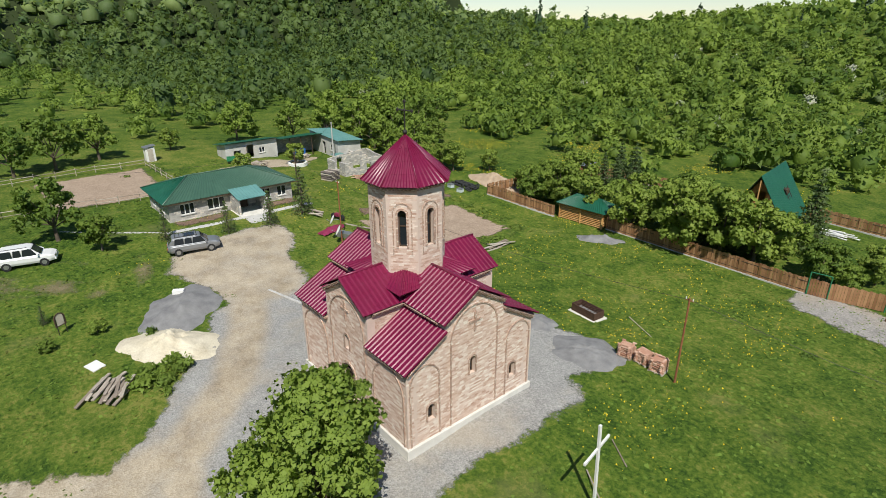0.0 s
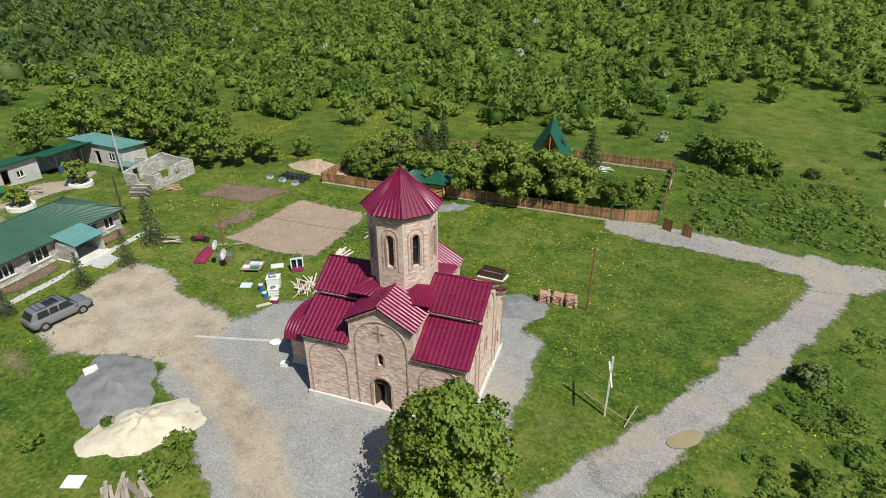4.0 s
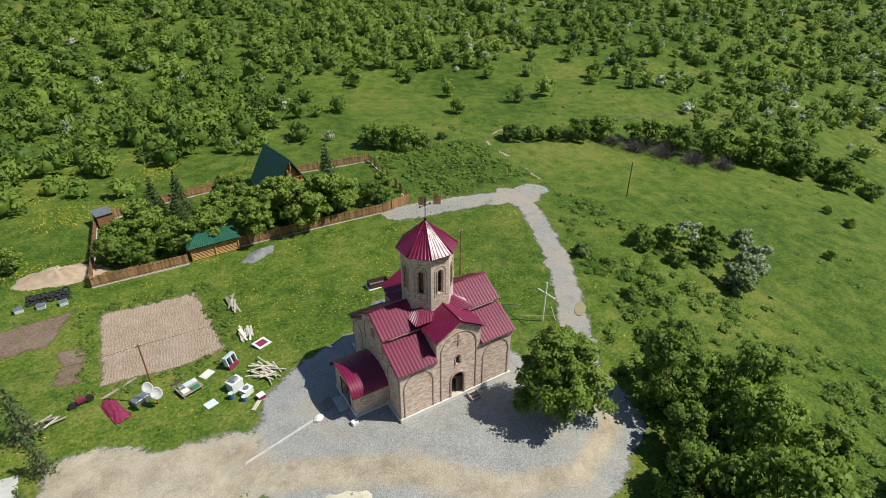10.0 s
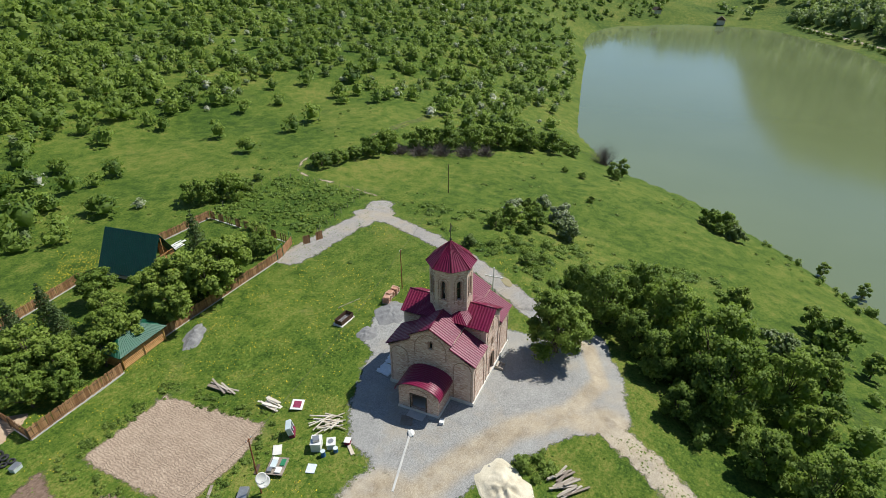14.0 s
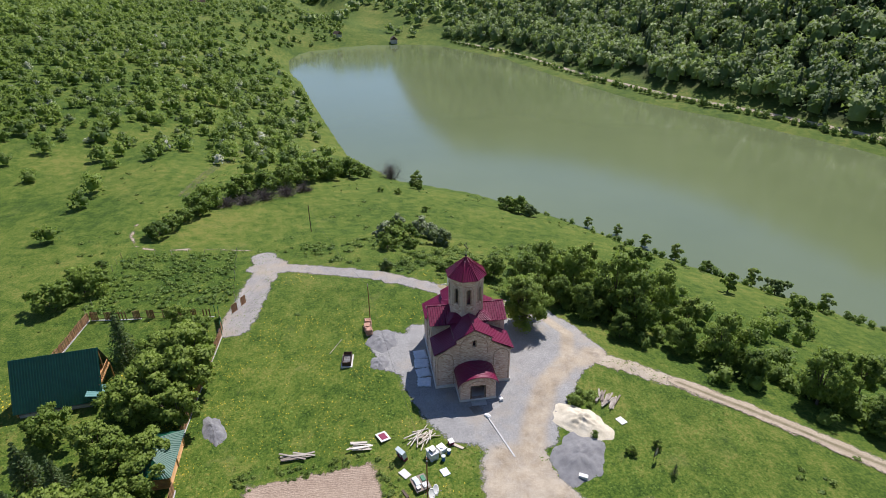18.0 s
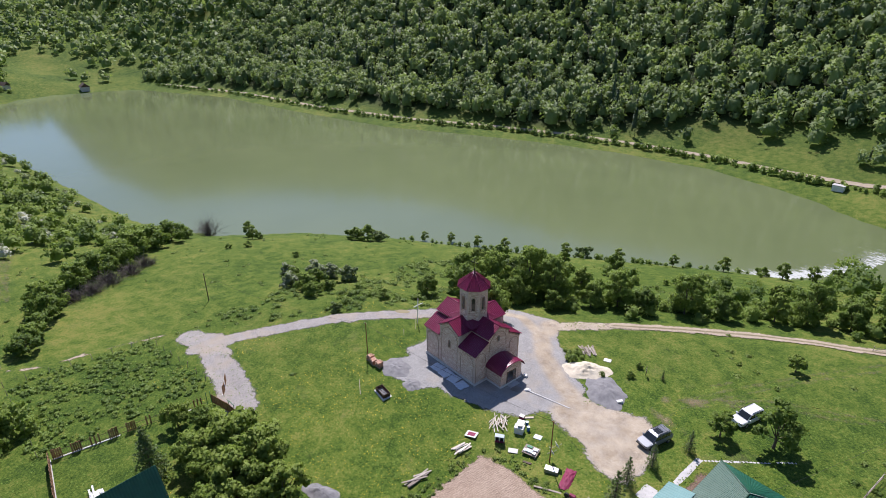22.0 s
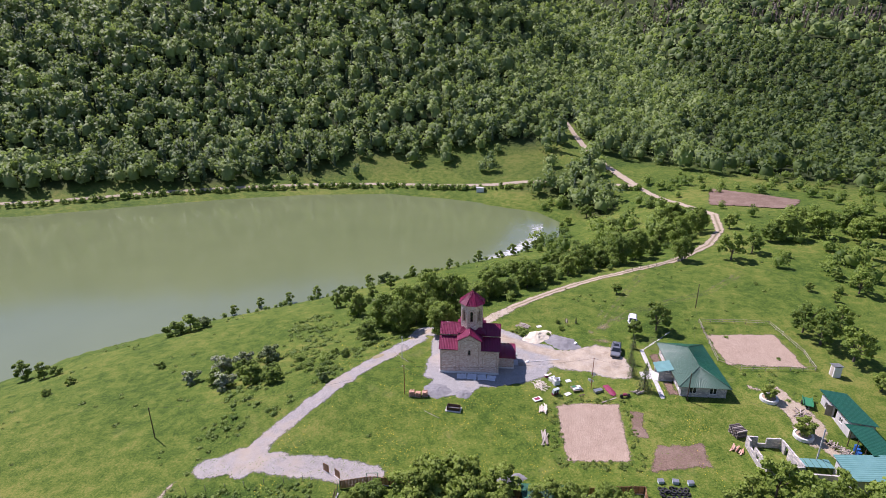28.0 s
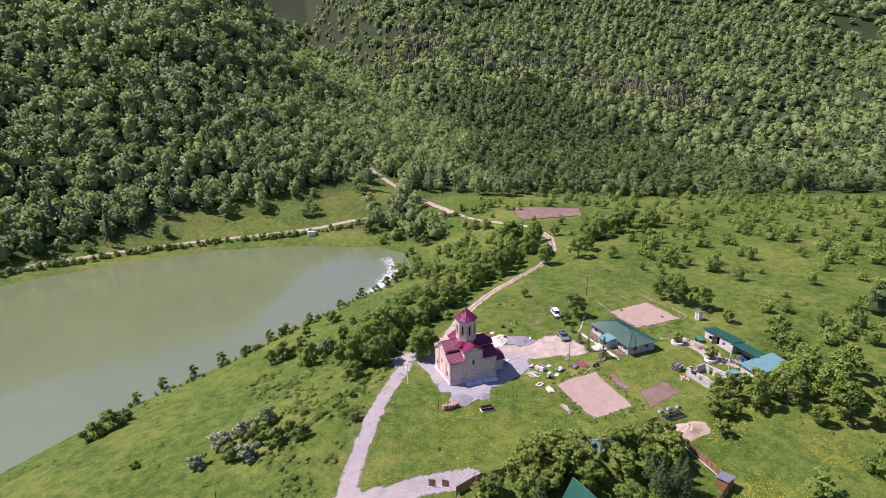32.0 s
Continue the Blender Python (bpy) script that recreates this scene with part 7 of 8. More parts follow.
# ---- vehicles ----
def car(label, x, y, turn, paint, long=4.6, wide=1.84, tall=1.74, boxy=1.0):
    """A parked estate: body, glasshouse, panes, wheels with rims, lamps, bumpers, roof rails, mirrors."""
    c = thing("car", label, "car", "parked cars", x=x, y=y, turn=turn)
    L, W = long / 2, wide / 2

    def loft(rows, name, mat):
        bm = bmesh.new()
        rings = [[bm.verts.new((px, sy * w, pz)) for sy, w, pz in ring] for px, ring in rows]
        for r0, r1 in zip(rings, rings[1:]):
            for i in range(len(r0)):
                j = (i + 1) % len(r0)
                bm.faces.new((r0[i], r0[j], r1[j], r1[i]))
        bm.faces.new(rings[0][::-1])
        bm.faces.new(rings[-1])
        bmesh.ops.recalc_face_normals(bm, faces=bm.faces[:])
        bmesh.ops.bevel(bm, geom=[e for e in bm.edges if e.calc_face_angle(0) > 0.5], offset=0.05, segments=2, affect="EDGES")
        return part(name, bm, mat, c)

    def ring(w, z0, z1, tuck=0.9):
        return [(-1, w * tuck, z0), (1, w * tuck, z0), (1, w, z0 + 0.25), (1, w, z1 - 0.08), (1, w * 0.94, z1), (-1, w * 0.94, z1), (-1, w, z1 - 0.08), (-1, w, z0 + 0.25)]

    body = loft([(-L, ring(W * 0.9, 0.42, 0.98)), (-L + 0.25, ring(W, 0.32, 1.04)), (L - 1.3, ring(W, 0.3, 1.04)), (L - 0.35, ring(W * 0.98, 0.32, 0.95)), (L, ring(W * 0.86, 0.42, 0.8))], "body", paint)
    top = tall
    loft([(-L + 0.12, ring(W * 0.86, 0.95, 1.1, 1)), (-L + 0.5, ring(W * 0.84, 0.95, top - 0.06, 1)), (0.2, ring(W * 0.84, 0.95, top, 1)), (0.55, ring(W * 0.83, 0.95, top - 0.1, 1)), (1.25, ring(W * 0.9, 0.95, 1.06, 1))], "cabin", paint)
    bm = bmesh.new()
    for s in (-1, 1):
        for x0, x1 in ((-L + 0.62, -L + 1.4), (-L + 1.5, -0.2), (-0.1, 0.62)):
            vs = [bm.verts.new((px, s * (W * (0.90 if pz < 1.2 else 0.856)), pz)) for px, pz in ((x0 - 0.03, 1.08), (x1 + (0.36 if x1 > 0.5 else 0.03), 1.08), (x1 + 0.0, top - 0.12), (x0 + 0.07, top - 0.12))]
            bm.faces.new(vs if s < 0 else vs[::-1])
    vs = [bm.verts.new(p) for p in ((1.24, -W * 0.8, 1.09), (1.24, W * 0.8, 1.09), (0.64, W * 0.72, top - 0.14), (0.64, -W * 0.72, top - 0.14))]
    bm.faces.new(vs)
    vs = [bm.verts.new(p) for p in ((-L + 0.1, -W * 0.72, 1.12), (-L + 0.1, W * 0.72, 1.12), (-L + 0.43, W * 0.68, top - 0.17), (-L + 0.43, -W * 0.68, top - 0.17))]
    bm.faces.new(vs[::-1])
    part("glazing", bm, GLASS, c)
    for px in (-L + 0.85, L - 0.9):
        for s in (-1, 1):
            bm = bmesh.new()
            bar(bm, (px, s * (W - 0.2), 0.35), (px, s * (W + 0.02), 0.35), 0.36, 0.36, 20)
            wheel = part("wheel", bm, RUBBER, c)
            bm = bmesh.new()
            bar(bm, (px, s * (W - 0.02), 0.35), (px, s * (W + 0.035), 0.35), 0.22, 0.2, 14)
            part("rim", bm, STEEL, wheel)
    for px, mat, n in ((L - 0.1, WHITE_PAINT, "headlight"), (-L + 0.02, RUSTY, "tail_light")):
        for s in (-1, 1):
            bm = bmesh.new()
            box(bm, px - 0.1, px + 0.09, s * W * 0.62 - 0.2, s * W * 0.62 + 0.2, 0.68, 0.82, bevel=0.02)
            part(n, bm, GLASS if mat is WHITE_PAINT else mat, c)
    for px in (L - 0.06, -L - 0.02):
        bm = bmesh.new()
        box(bm, px - 0.06, px + 0.1, -W * 0.88, W * 0.88, 0.42, 0.6, bevel=0.03)
        part("bumper", bm, RUBBER if boxy else paint, c)
    for s in (-1, 1):
        bm = bmesh.new()
        bar(bm, (-L + 0.7, s * W * 0.72, top + 0.03), (0.35, s * W * 0.72, top + 0.03), 0.025)
        part("roof_rail", bm, IRON, c)
        bm = bmesh.new()
        box(bm, 0.95, 1.1, s * (W * 0.95) - 0.02, s * (W + 0.16) + 0.02, 1.02, 1.18, bevel=0.02) if s > 0 else box(bm, 0.95, 1.1, -(W + 0.18), -W * 0.93, 1.02, 1.18, bevel=0.02)
        part("mirror", bm, paint, c)
    if boxy:
        for px in np.linspace(-L + 0.75, 0.3, 6):
            bm = bmesh.new()
            bar(bm, (float(px), -W * 0.72, top + 0.06), (float(px), W * 0.72, top + 0.06), 0.022)
            part("rack_bar", bm, IRON, c)
        bm = bmesh.new()
        box(bm, -0.75, 0.15, -W * 0.5, W * 0.5, top - 0.01, top + 0.012, bevel=0.004)
        part("sunroof", bm, GLASS, c, "dark glass sunroof")
    return c


car("silver grey off-road estate parked on the bare earth", -28.6, -4.3, 77, SILVER_PAINT)
car("white off-road estate parked on the grass under a tree", -34.5, -16.9, 76, WHITE_CAR, 4.55, 1.84, 1.8, 0)


# ---- fences ----
def rod_mesh(name, material, r0, r1, tall, seg=7):
    bm = bmesh.new()
    bar(bm, (0, 0, 0), (0, 0, tall), r0, r1, seg)
    me = bpy.data.meshes.new(name)
    bm.to_mesh(me)
    bm.free()
    me.materials.append(material)
    return me


def block_mesh(name, material, sx, sy, sz, bevel=0.0):
    bm = bmesh.new()
    box(bm, -sx / 2, sx / 2, -sy / 2, sy / 2, 0, sz, bevel=bevel)
    me = bpy.data.meshes.new(name)
    bm.to_mesh(me)
    bm.free()
    me.materials.append(material)
    return me


def piece(name, me, parent, m):
    ob = new(name, me)
    ob.parent = parent
    ob.matrix_basis = m
    return ob


PLANK_ME = [block_mesh("plank", PLANK, 0.185, 0.03, h, 0.0) for h in (1.42, 1.5, 1.46)]
FPOST_ME = block_mesh("post", DARK_WOOD, 0.1, 0.1, 1.5)
fr = random.Random(3)


def plank_fence(label, line, gap=0.2, skip=None, red=False):
    f = thing("plank_fence", label, "fence", "plank fences of the garden", x=0, y=0, z=0)
    for (ax, ay), (bx, by) in zip(line, line[1:]):
        n = int(math.hypot(bx - ax, by - ay) / gap)
        turn = math.degrees(math.atan2(by - ay, bx - ax))
        for i in range(n):
            if skip and skip(i, n):
                continue
            u = (i + 0.5) / n
            x, y = ax + (bx - ax) * u, ay + (by - ay) * u
            z = float(height(x, y))
            piece("plank", PLANK_ME[fr.randrange(3)], f, pose(x, y, z + fr.uniform(0, 0.06), fr.uniform(-2, 2), fr.uniform(-1, 1), turn + fr.uniform(-2, 2)))
            if i % 13 == 0:
                piece("post", FPOST_ME, f, pose(x, y, z - 0.1, 0, 0, turn) @ pose(0, 0.09, 0))
        for z in (0.35, 1.15):
            bm = bmesh.new()
            bar(bm, (ax, ay, float(height(ax, ay)) + z), (bx, by, float(height(bx, by)) + z), 0.035, 0.035, 5)
            part("rail", bm, DARK_WOOD, f)
    for (ax, ay), (bx, by) in zip(line, line[1:]):
        m = pose(ax, ay, 0, 0, 0, math.degrees(math.atan2(by - ay, bx - ax)))
        d = math.hypot(bx - ax, by - ay)
        z0, z1 = float(height(ax, ay)), float(height(bx, by))
        for k in range(8):
            za = z0 + (z1 - z0) * k / 8
            bm = bmesh.new()
            box(bm, d * k / 8, d * (k + 1) / 8, -0.1, 0.1, za - 0.3, za + 0.09, m)
            part("footing", bm, CONCRETE, f)
    return f


plank_fence("brown upright plank fence on a concrete footing", [(-25.8, 32.1), (-15.2, 32.9)])
plank_fence("brown upright plank fence on a concrete footing", [(-8.7, 34.0), (4.8, 33.6), (11.8, 33.3)])
plank_fence("brown upright plank fence along the meadow", [(-24.3, 50.4), (-16.5, 53.6), (-4, 54.9)], 0.21)
plank_fence("brown upright plank fence along the meadow", [(4.6, 54.7), (19.4, 53.9)], 0.21)
plank_fence("brown upright plank fence with its shaded side", [(-25.8, 32.1), (-24.3, 50.4)], 0.24)
plank_fence("gappy grey board fence on a pale footing", [(19.3, 53.6), (17.2, 35.4)], 0.23, lambda i, n: i % 9 in (5, 6, 7, 8) or (i // 9) % 3 == 2 and i % 2)
gate = thing("garden_gate", "reddish plank double gate between green steel posts", "gate", x=0, y=0, z=0)
for a, b in (((11.95, 33.3), (13.4, 33.5)), ((13.45, 33.5), (17.1, 34.6))):
    n = int(math.hypot(b[0] - a[0], b[1] - a[1]) / 0.2)
    for i in range(n):
        u = (i + 0.5) / n
        x, y = a[0] + (b[0] - a[0]) * u, a[1] + (b[1] - a[1]) * u
        piece("plank", PLANK_ME[i % 3], gate, pose(x, y, float(height(x, y)) + 0.06, 0, 0, math.degrees(math.atan2(b[1] - a[1], b[0] - a[0]))))
for x, y, h in ((11.9, 33.25, 2.1), (13.42, 33.45, 2.1), (17.15, 34.65, 1.9), (17.3, 35.2, 1.9)):
    bm = bmesh.new()
    bar(bm, (x, y, -1.2), (x, y, -0.8 + h), 0.05)
    part("post", bm, GREEN_PAINT, gate, "green steel post")
bm = bmesh.new()
bar(bm, (11.9, 33.25, 1.28), (13.42, 33.45, 1.28), 0.04)
part("lintel", bm, GREEN_PAINT, gate)
for x, y, t in ((18.1, 32.5, -35), (20.1, 31.5, -28)):
    b = thing("board_panel", "weathered grey board panel standing by the lane", "panel", "panels by the gate", x=x, y=y, turn=t)
    for i in range(6):
        piece("board", PLANK_ME[i % 3], b, pose(-0.5 + i * 0.195, 0, 0))
    bm = bmesh.new()
    box(bm, -0.7, 0.75, 0.03, 0.12, 0.02, 0.12)
    part("footing", bm, PALE_CONCRETE, b)

STAKE = rod_mesh("stake", GREY_PLANK, 0.05, 0.035, 1.15, 6)
stakes = thing("stake_fence", "line of thin wooden stakes round the rough field", "fence", x=0, y=0, z=0)
for (ax, ay), (bx, by) in zip([(21, 55), (42, 57), (42.6, 36.5), (23, 33.5)], [(42, 57), (42.6, 36.5), (23, 33.5), (20.8, 32.5)]):
    n = max(2, int(math.hypot(bx - ax, by - ay) / 2.7))
    for i in range(n):
        x, y = ax + (bx - ax) * i / n, ay + (by - ay) * i / n
        piece("stake", STAKE, stakes, pose(x, y, float(height(x, y)) - 0.1, fr.uniform(-5, 5), fr.uniform(-5, 5), 0))


def rail_fence(label, line, group):
    f = thing("rail_fence", label, "fence", group, x=0, y=0, z=0)
    for (ax, ay), (bx, by) in zip(line, line[1:]):
        n = max(1, int(math.hypot(bx - ax, by - ay) / 2.2))
        pts = [(ax + (bx - ax) * i / n, ay + (by - ay) * i / n) for i in range(n + 1)]
        for x, y in pts[:-1]:
            piece("post", STAKE, f, pose(x, y, float(height(x, y)) - 0.05, fr.uniform(-3, 3), fr.uniform(-3, 3)))
        for (px, py), (qx, qy) in zip(pts, pts[1:]):
            for z in (0.4, 0.85):
                bm = bmesh.new()
                bar(bm, (px, py, float(height(px, py)) + z + fr.uniform(-.05, .05)), (qx, qy, float(height(qx, qy)) + z + fr.uniform(-.05, .05)), 0.045, 0.035, 6)
                part("rail", bm, GREY_PLANK, f)


rail_fence("rustic pole fence round the tilled plot", [(-48.9, -18), (-47.4, -2.2), (-50.5, 0.8), (-64, 0.2), (-65, -6), (-63.6, -18), (-48.9, -18)], "pole fences")
rail_fence("short pole fence along the dirt road", [(-40, -51.5), (-52, -56.5), (-60, -63)], "pole fences")

# ---- poles and wires ----
def pole(label, x, y, z1, mat, r=0.09, arm=0.0, sink=0.5):
    p = thing("utility_pole", label, "pole", "overhead line poles", x=x, y=y)
    z0 = p.matrix_world.translation.z
    bm = bmesh.new()
    bar(bm, (0, 0, -sink), (0, 0, z1 - z0), r, r * 0.75, 8)
    part("shaft", bm, mat, p)
    if arm:
        bm = bmesh.new()
        bar(bm, (-arm, 0, z1 - z0 - 0.15), (arm, 0, z1 - z0 - 0.15), 0.04)
        part("crossarm", bm, mat, p)
        for s in (-1, 1):
            bm = bmesh.new()
            bar(bm, (s * arm * 0.85, 0, z1 - z0 - 0.12), (s * arm * 0.85, 0, z1 - z0 + 0.03), 0.035)
            part("insulator", bm, WHITE_PAINT, p)
    return Vector((x, y, z1 - 0.1))


pn = pole("rusty orange steel pole beside the brick pallets", 11.45, 12.0, 5.85, RUSTY, 0.075, 0.25)
pw = pole("rusty steel pole beside the vegetable plot", -22.0, 7.9, 6.75, RUSTY, 0.075, 0.3)
pe = pole("dark wooden pole on the meadow", 52.9, 23.05, 2.05, DARK_WOOD, 0.1)
ph = pole("dark wooden pole at the corner of the house", -37.7, 11.1, 6.6, DARK_WOOD, 0.11)
pf = pole("wooden pole in the field behind the house", -50.6, -25.5, 7.4, DARK_WOOD, 0.1)
pb = pole("grey concrete pole between the farm sheds", -52.2, 24.4, 6.8, CONCRETE, 0.12)
for a, b, sag in ((pn, pw, 1.0), (pw, ph, 0.6), (ph, pb, 0.6), (ph, pf, 1.2), (pn, pe, 1.6)):
    bm = bmesh.new()
    prev = None
    for i in range(19):
        u = i / 18
        p = a.lerp(b, u) - Vector((0, 0, sag * 4 * u * (1 - u)))
        if prev is not None:
            bar(bm, prev, p, 0.013, 0.013, 5)
        prev = p
    tagged(link("overhead_wire", bm, IRON), "thin dark overhead wire sagging between poles", "wire", "overhead wires")

# ---- heaps ----
def mound(name, label, x, y, rx, ry, tall, mat, turn=0, seed=1, rough=0.12):
    bm = bmesh.new()
    rings, seg = 12, 40
    prev = None
    tip = bm.verts.new((x, y, 0))
    c, s = math.cos(radians(turn)), math.sin(radians(turn))
    for k in range(1, rings + 1):
        row = []
        for j in range(seg):
            a = 2 * math.pi * j / seg
            q = k / rings
            w = 1 + 0.13 * math.sin(2 * a + seed) + 0.08 * math.sin(5 * a + 2 * seed) + 0.04 * math.sin(11 * a)
            u, v = rx * q * w * math.cos(a), ry * q * w * math.sin(a)
            px, py = x + u * c - v * s, y + u * s + v * c
            lift = tall * (math.cos(min(q, 1) * math.pi) * 0.5 + 0.5) * (1 + 0.35 * noise.noise((px * 0.8, py * 0.8, seed)))
            lift += rough * noise.noise((px * 2.3, py * 2.3, seed)) * (1 - q) * 2
            row.append(bm.verts.new((px, py, float(height(px, py)) + lift + (0.03 if k < rings else -0.08))))
        for j in range(seg):
            i = (j + 1) % seg
            bm.faces.new((tip, row[j], row[i]) if prev is None else (prev[j], row[j], row[i], prev[i]))
        if prev is None:
            tip.co.z = row[0].co.z
        prev = row
    return tagged(link(name, bm, mat, True), label, "heap")


mound("sand_heap", "heap of pale yellow building sand", -13.7, -10.9, 3.5, 2.7, 0.7, PALE_SAND, 45, 2, 0.26)
mound("stone_dust_heap", "flattened heap of grey stone dust", -18.5, -8.7, 3.9, 3.0, 0.75, GREY_STONE_DUST, -20, 3)
mound("gravel_heap", "low grey gravel heap on the grass", 5.8, 10.6, 2.9, 2.1, 0.4, GREY_STONE_DUST, 30, 4)
mound("gravel_heap", "small grey gravel heap on the grass", 0.9, 11.2, 1.7, 1.2, 0.35, GREY_STONE_DUST, 0, 5)
mound("gravel_heap", "long grey gravel heap by the plank fence", -7.2, 30.7, 2.7, 1.2, 0.5, GREY_STONE_DUST, 20, 6)
mound("gravel_heap", "grey gravel heap at the lane's edge", 12.6, -10.2, 1.3, 0.9, 0.25, GREY_STONE_DUST, 20, 9)
EARTH_HEAP = surface("heaped_earth", (0.34, 0.24, 0.16), (0.52, 0.4, 0.29), 1.2, 0.95, bump=0.7, fine=9, depth=0.05)
mound("earth_heap", "heap of bare brown earth behind the tyres", -28.8, 36.6, 4.6, 2.8, 1.1, EARTH_HEAP, -10, 7, 0.3)

# ---- brick pallets, fire box and wooden cross by the church ----
BRICK_ME = block_mesh("brick", STACK_BRICK, 0.25, 0.12, 0.065)
for k, (x, y, t) in enumerate([(7.75, 12.3, 8), (8.95, 12.5, -5), (10.1, 12.35, 6)]):
    st = thing("brick_pallet", "pallet of loose pink bricks under torn wrapping", "brick pallet", "brick pallets on the grass", x=x, y=y, turn=t)
    bm = bmesh.new()
    for i in range(5):
        box(bm, -0.5, 0.5, -0.45 + i * 0.2, -0.35 + i * 0.2, 0.1, 0.13)
    for i in range(3):
        box(bm, -0.5 + i * 0.44, -0.38 + i * 0.44, -0.45, 0.45, 0, 0.1)
    part("pallet", bm, GREY_PLANK, st)
    for lay in range(13 - 2 * (k == 1)):
        for i in range(4):
            for j in range(2):
                edge = lay > 9 and fr.random() < 0.35
                if edge:
                    continue
                a = 90 * (lay % 2)
                u, v = (-0.375 + 0.25 * i, -0.33 + 0.66 * j)
                m = pose(0, 0, 0.135 + lay * 0.068, 0, 0, a) @ pose(u + fr.uniform(-.02, .02), v + fr.uniform(-.03, .03), 0, 0, 0, fr.uniform(-5, 5))
                piece("brick", BRICK_ME, st, m)
    bm = bmesh.new()
    box(bm, -0.44, 0.44, -0.28, 0.28, 0.14, 0.9)
    part("core", bm, STACK_BRICK, st)

pit = thing("fire_box", "rusty brown iron fire box on a pale slab", "fire box", x=2.35, y=15.4, turn=-6)
bm = bmesh.new()
box(bm, -1.35, 1.35, -0.75, 0.75, -0.15, 0.1, bevel=0.02)
part("slab", bm, PALE_CONCRETE, pit)
RUST_DARK = surface("burnt_iron", (0.045, 0.022, 0.014), (0.11, 0.055, 0.035), 4, 0.8)
for x0, x1, y0, y1 in ((-1.15, 1.15, -0.56, -0.52), (-1.15, 1.15, 0.52, 0.56), (-1.15, -1.11, -0.52, 0.52), (1.11, 1.15, -0.52, 0.52)):
    bm = bmesh.new()
    box(bm, x0, x1, y0, y1, 0.12, 0.72)
    part("side_plate", bm, RUST_DARK, pit)
bm = bmesh.new()
box(bm, -1.1, 1.1, -0.5, 0.5, 0.12, 0.2)
part("ash_bed", bm, GREY_STONE_DUST, pit)
for i in range(7):
    bm = bmesh.new()
    bar(bm, (-0.9 + i * 0.3, -0.52, 0.66), (-0.9 + i * 0.3, 0.52, 0.66), 0.018, 0.018, 5)
    part("grate_bar", bm, RUST_DARK, pit)

cross = thing("wooden_cross", "tall whitewashed wooden cross on the lawn", "cross", x=13.95, y=0.05, turn=0)
bm = bmesh.new()
box(bm, -0.06, 0.06, -0.07, 0.07, -0.4, 4.95, pose(0, 0, 0, 2, -1, 0), 0.01)
part("upright", bm, WHITE_PAINT, cross)
bm = bmesh.new()
box(bm, -0.16, -0.06, -1.15, 1.15, 3.55, 3.69, pose(0, 0, 0, 3, 0, 8), 0.01)
part("crossbar", bm, WHITE_PAINT, cross)
for k, (a, b) in enumerate([((12.4, 1.6, 0.1), (16.0, -1.2, 0.9)), ((15.2, -0.6, 0.05), (15.9, 1.0, 0.6)), ((4.6, 17.8, 0.06), (7.4, 16.2, 0.06)), ((13.6, 3.3, .06), (12.0, 4.4, .1))]):
    bm = bmesh.new()
    za, zb = float(height(a[0], a[1])), float(height(b[0], b[1]))
    bar(bm, (a[0], a[1], za + a[2]), (b[0], b[1], zb + b[2]), 0.04, 0.03, 6)
    tagged(link("loose_pole", bm, GREY_PLANK), "thin grey pole lying in the grass", "pole", "loose poles")

# ---- things lying on the gravel ----
bm = bmesh.new()
m = pose(-14.0, -1.25, float(height(-14, -1.2)), 0, 0, 13.5)
box(bm, -3.4, 3.4, -0.1, 0.1, 0, 0.11, m, 0.015)
tagged(link("kerb_beam", bm, CONCRETE), "long pale concrete kerb lying across the gravel", "kerb")
bm = bmesh.new()
box(bm, -0.9, 0.9, -0.1, 0.1, 0, 0.1, pose(-17.9, -2.6, 0.02, 0, 0, 40), 0.015)
tagged(link("kerb_beam", bm, CONCRETE), "short pale concrete kerb beside the gravel", "kerb")
for k, (x, y, t, sx, sy) in enumerate([(1.6, 5.75, 5, 1.0, 0.85), (-0.35, 5.8, -4, 0.98, 0.95), (-2.2, 5.8, 6, 0.9, 0.9), (-3.95, 5.9, -8, 0.92, 0.85)]):
    bm = bmesh.new()
    g = bmesh.ops.create_grid(bm, x_segments=14, y_segments=12, size=1.0)
    for v in bm.verts:
        u, w = v.co.x, v.co.y
        edge = max(abs(u), abs(w))
        v.co.x, v.co.y = u * sx / 1.1 + 0.12 * noise.noise((u * 3, w * 3, k)) * edge, w * sy + 0.14 * noise.noise((u * 3 + 9, w * 3, k)) * edge
        v.co.z = 0.1 + 0.09 * noise.noise((u * 2.2, w * 2.2, k * 3.1)) - 0.06 * (edge > 0.95)
    e = bmesh.ops.extrude_face_region(bm, geom=bm.faces[:])
    bmesh.ops.translate(bm, vec=(0, 0, 0.03), verts=[q for q in e["geom"] if isinstance(q, bmesh.types.BMVert)])
    bm.transform(pose(x, y, float(height(x, y)) + 0.05, 0, 0, t))
    tagged(link("polythene_sheet", bm, POLYTHENE, True), "crumpled pale polythene sheet along the shaded wall", "sheet", "sheets along the church wall")
bm = bmesh.new()
for i in range(5):
    box(bm, -0.6 + i * 0.26, -0.4 + i * 0.26, -0.6, 0.6, 0.1, 0.13)
for y in (-0.5, 0.42):
    box(bm, -0.6, 0.66, y, y + 0.09, 0, 0.1)
bm.transform(pose(-9.7, 0.5, 0.02, 0, 0, 20))
tagged(link("wooden_pallet", bm, GREY_PLANK), "grey wooden pallet in front of the porch", "pallet")
bm = bmesh.new()
bmesh.ops.create_icosphere(bm, subdivisions=3, radius=0.5)
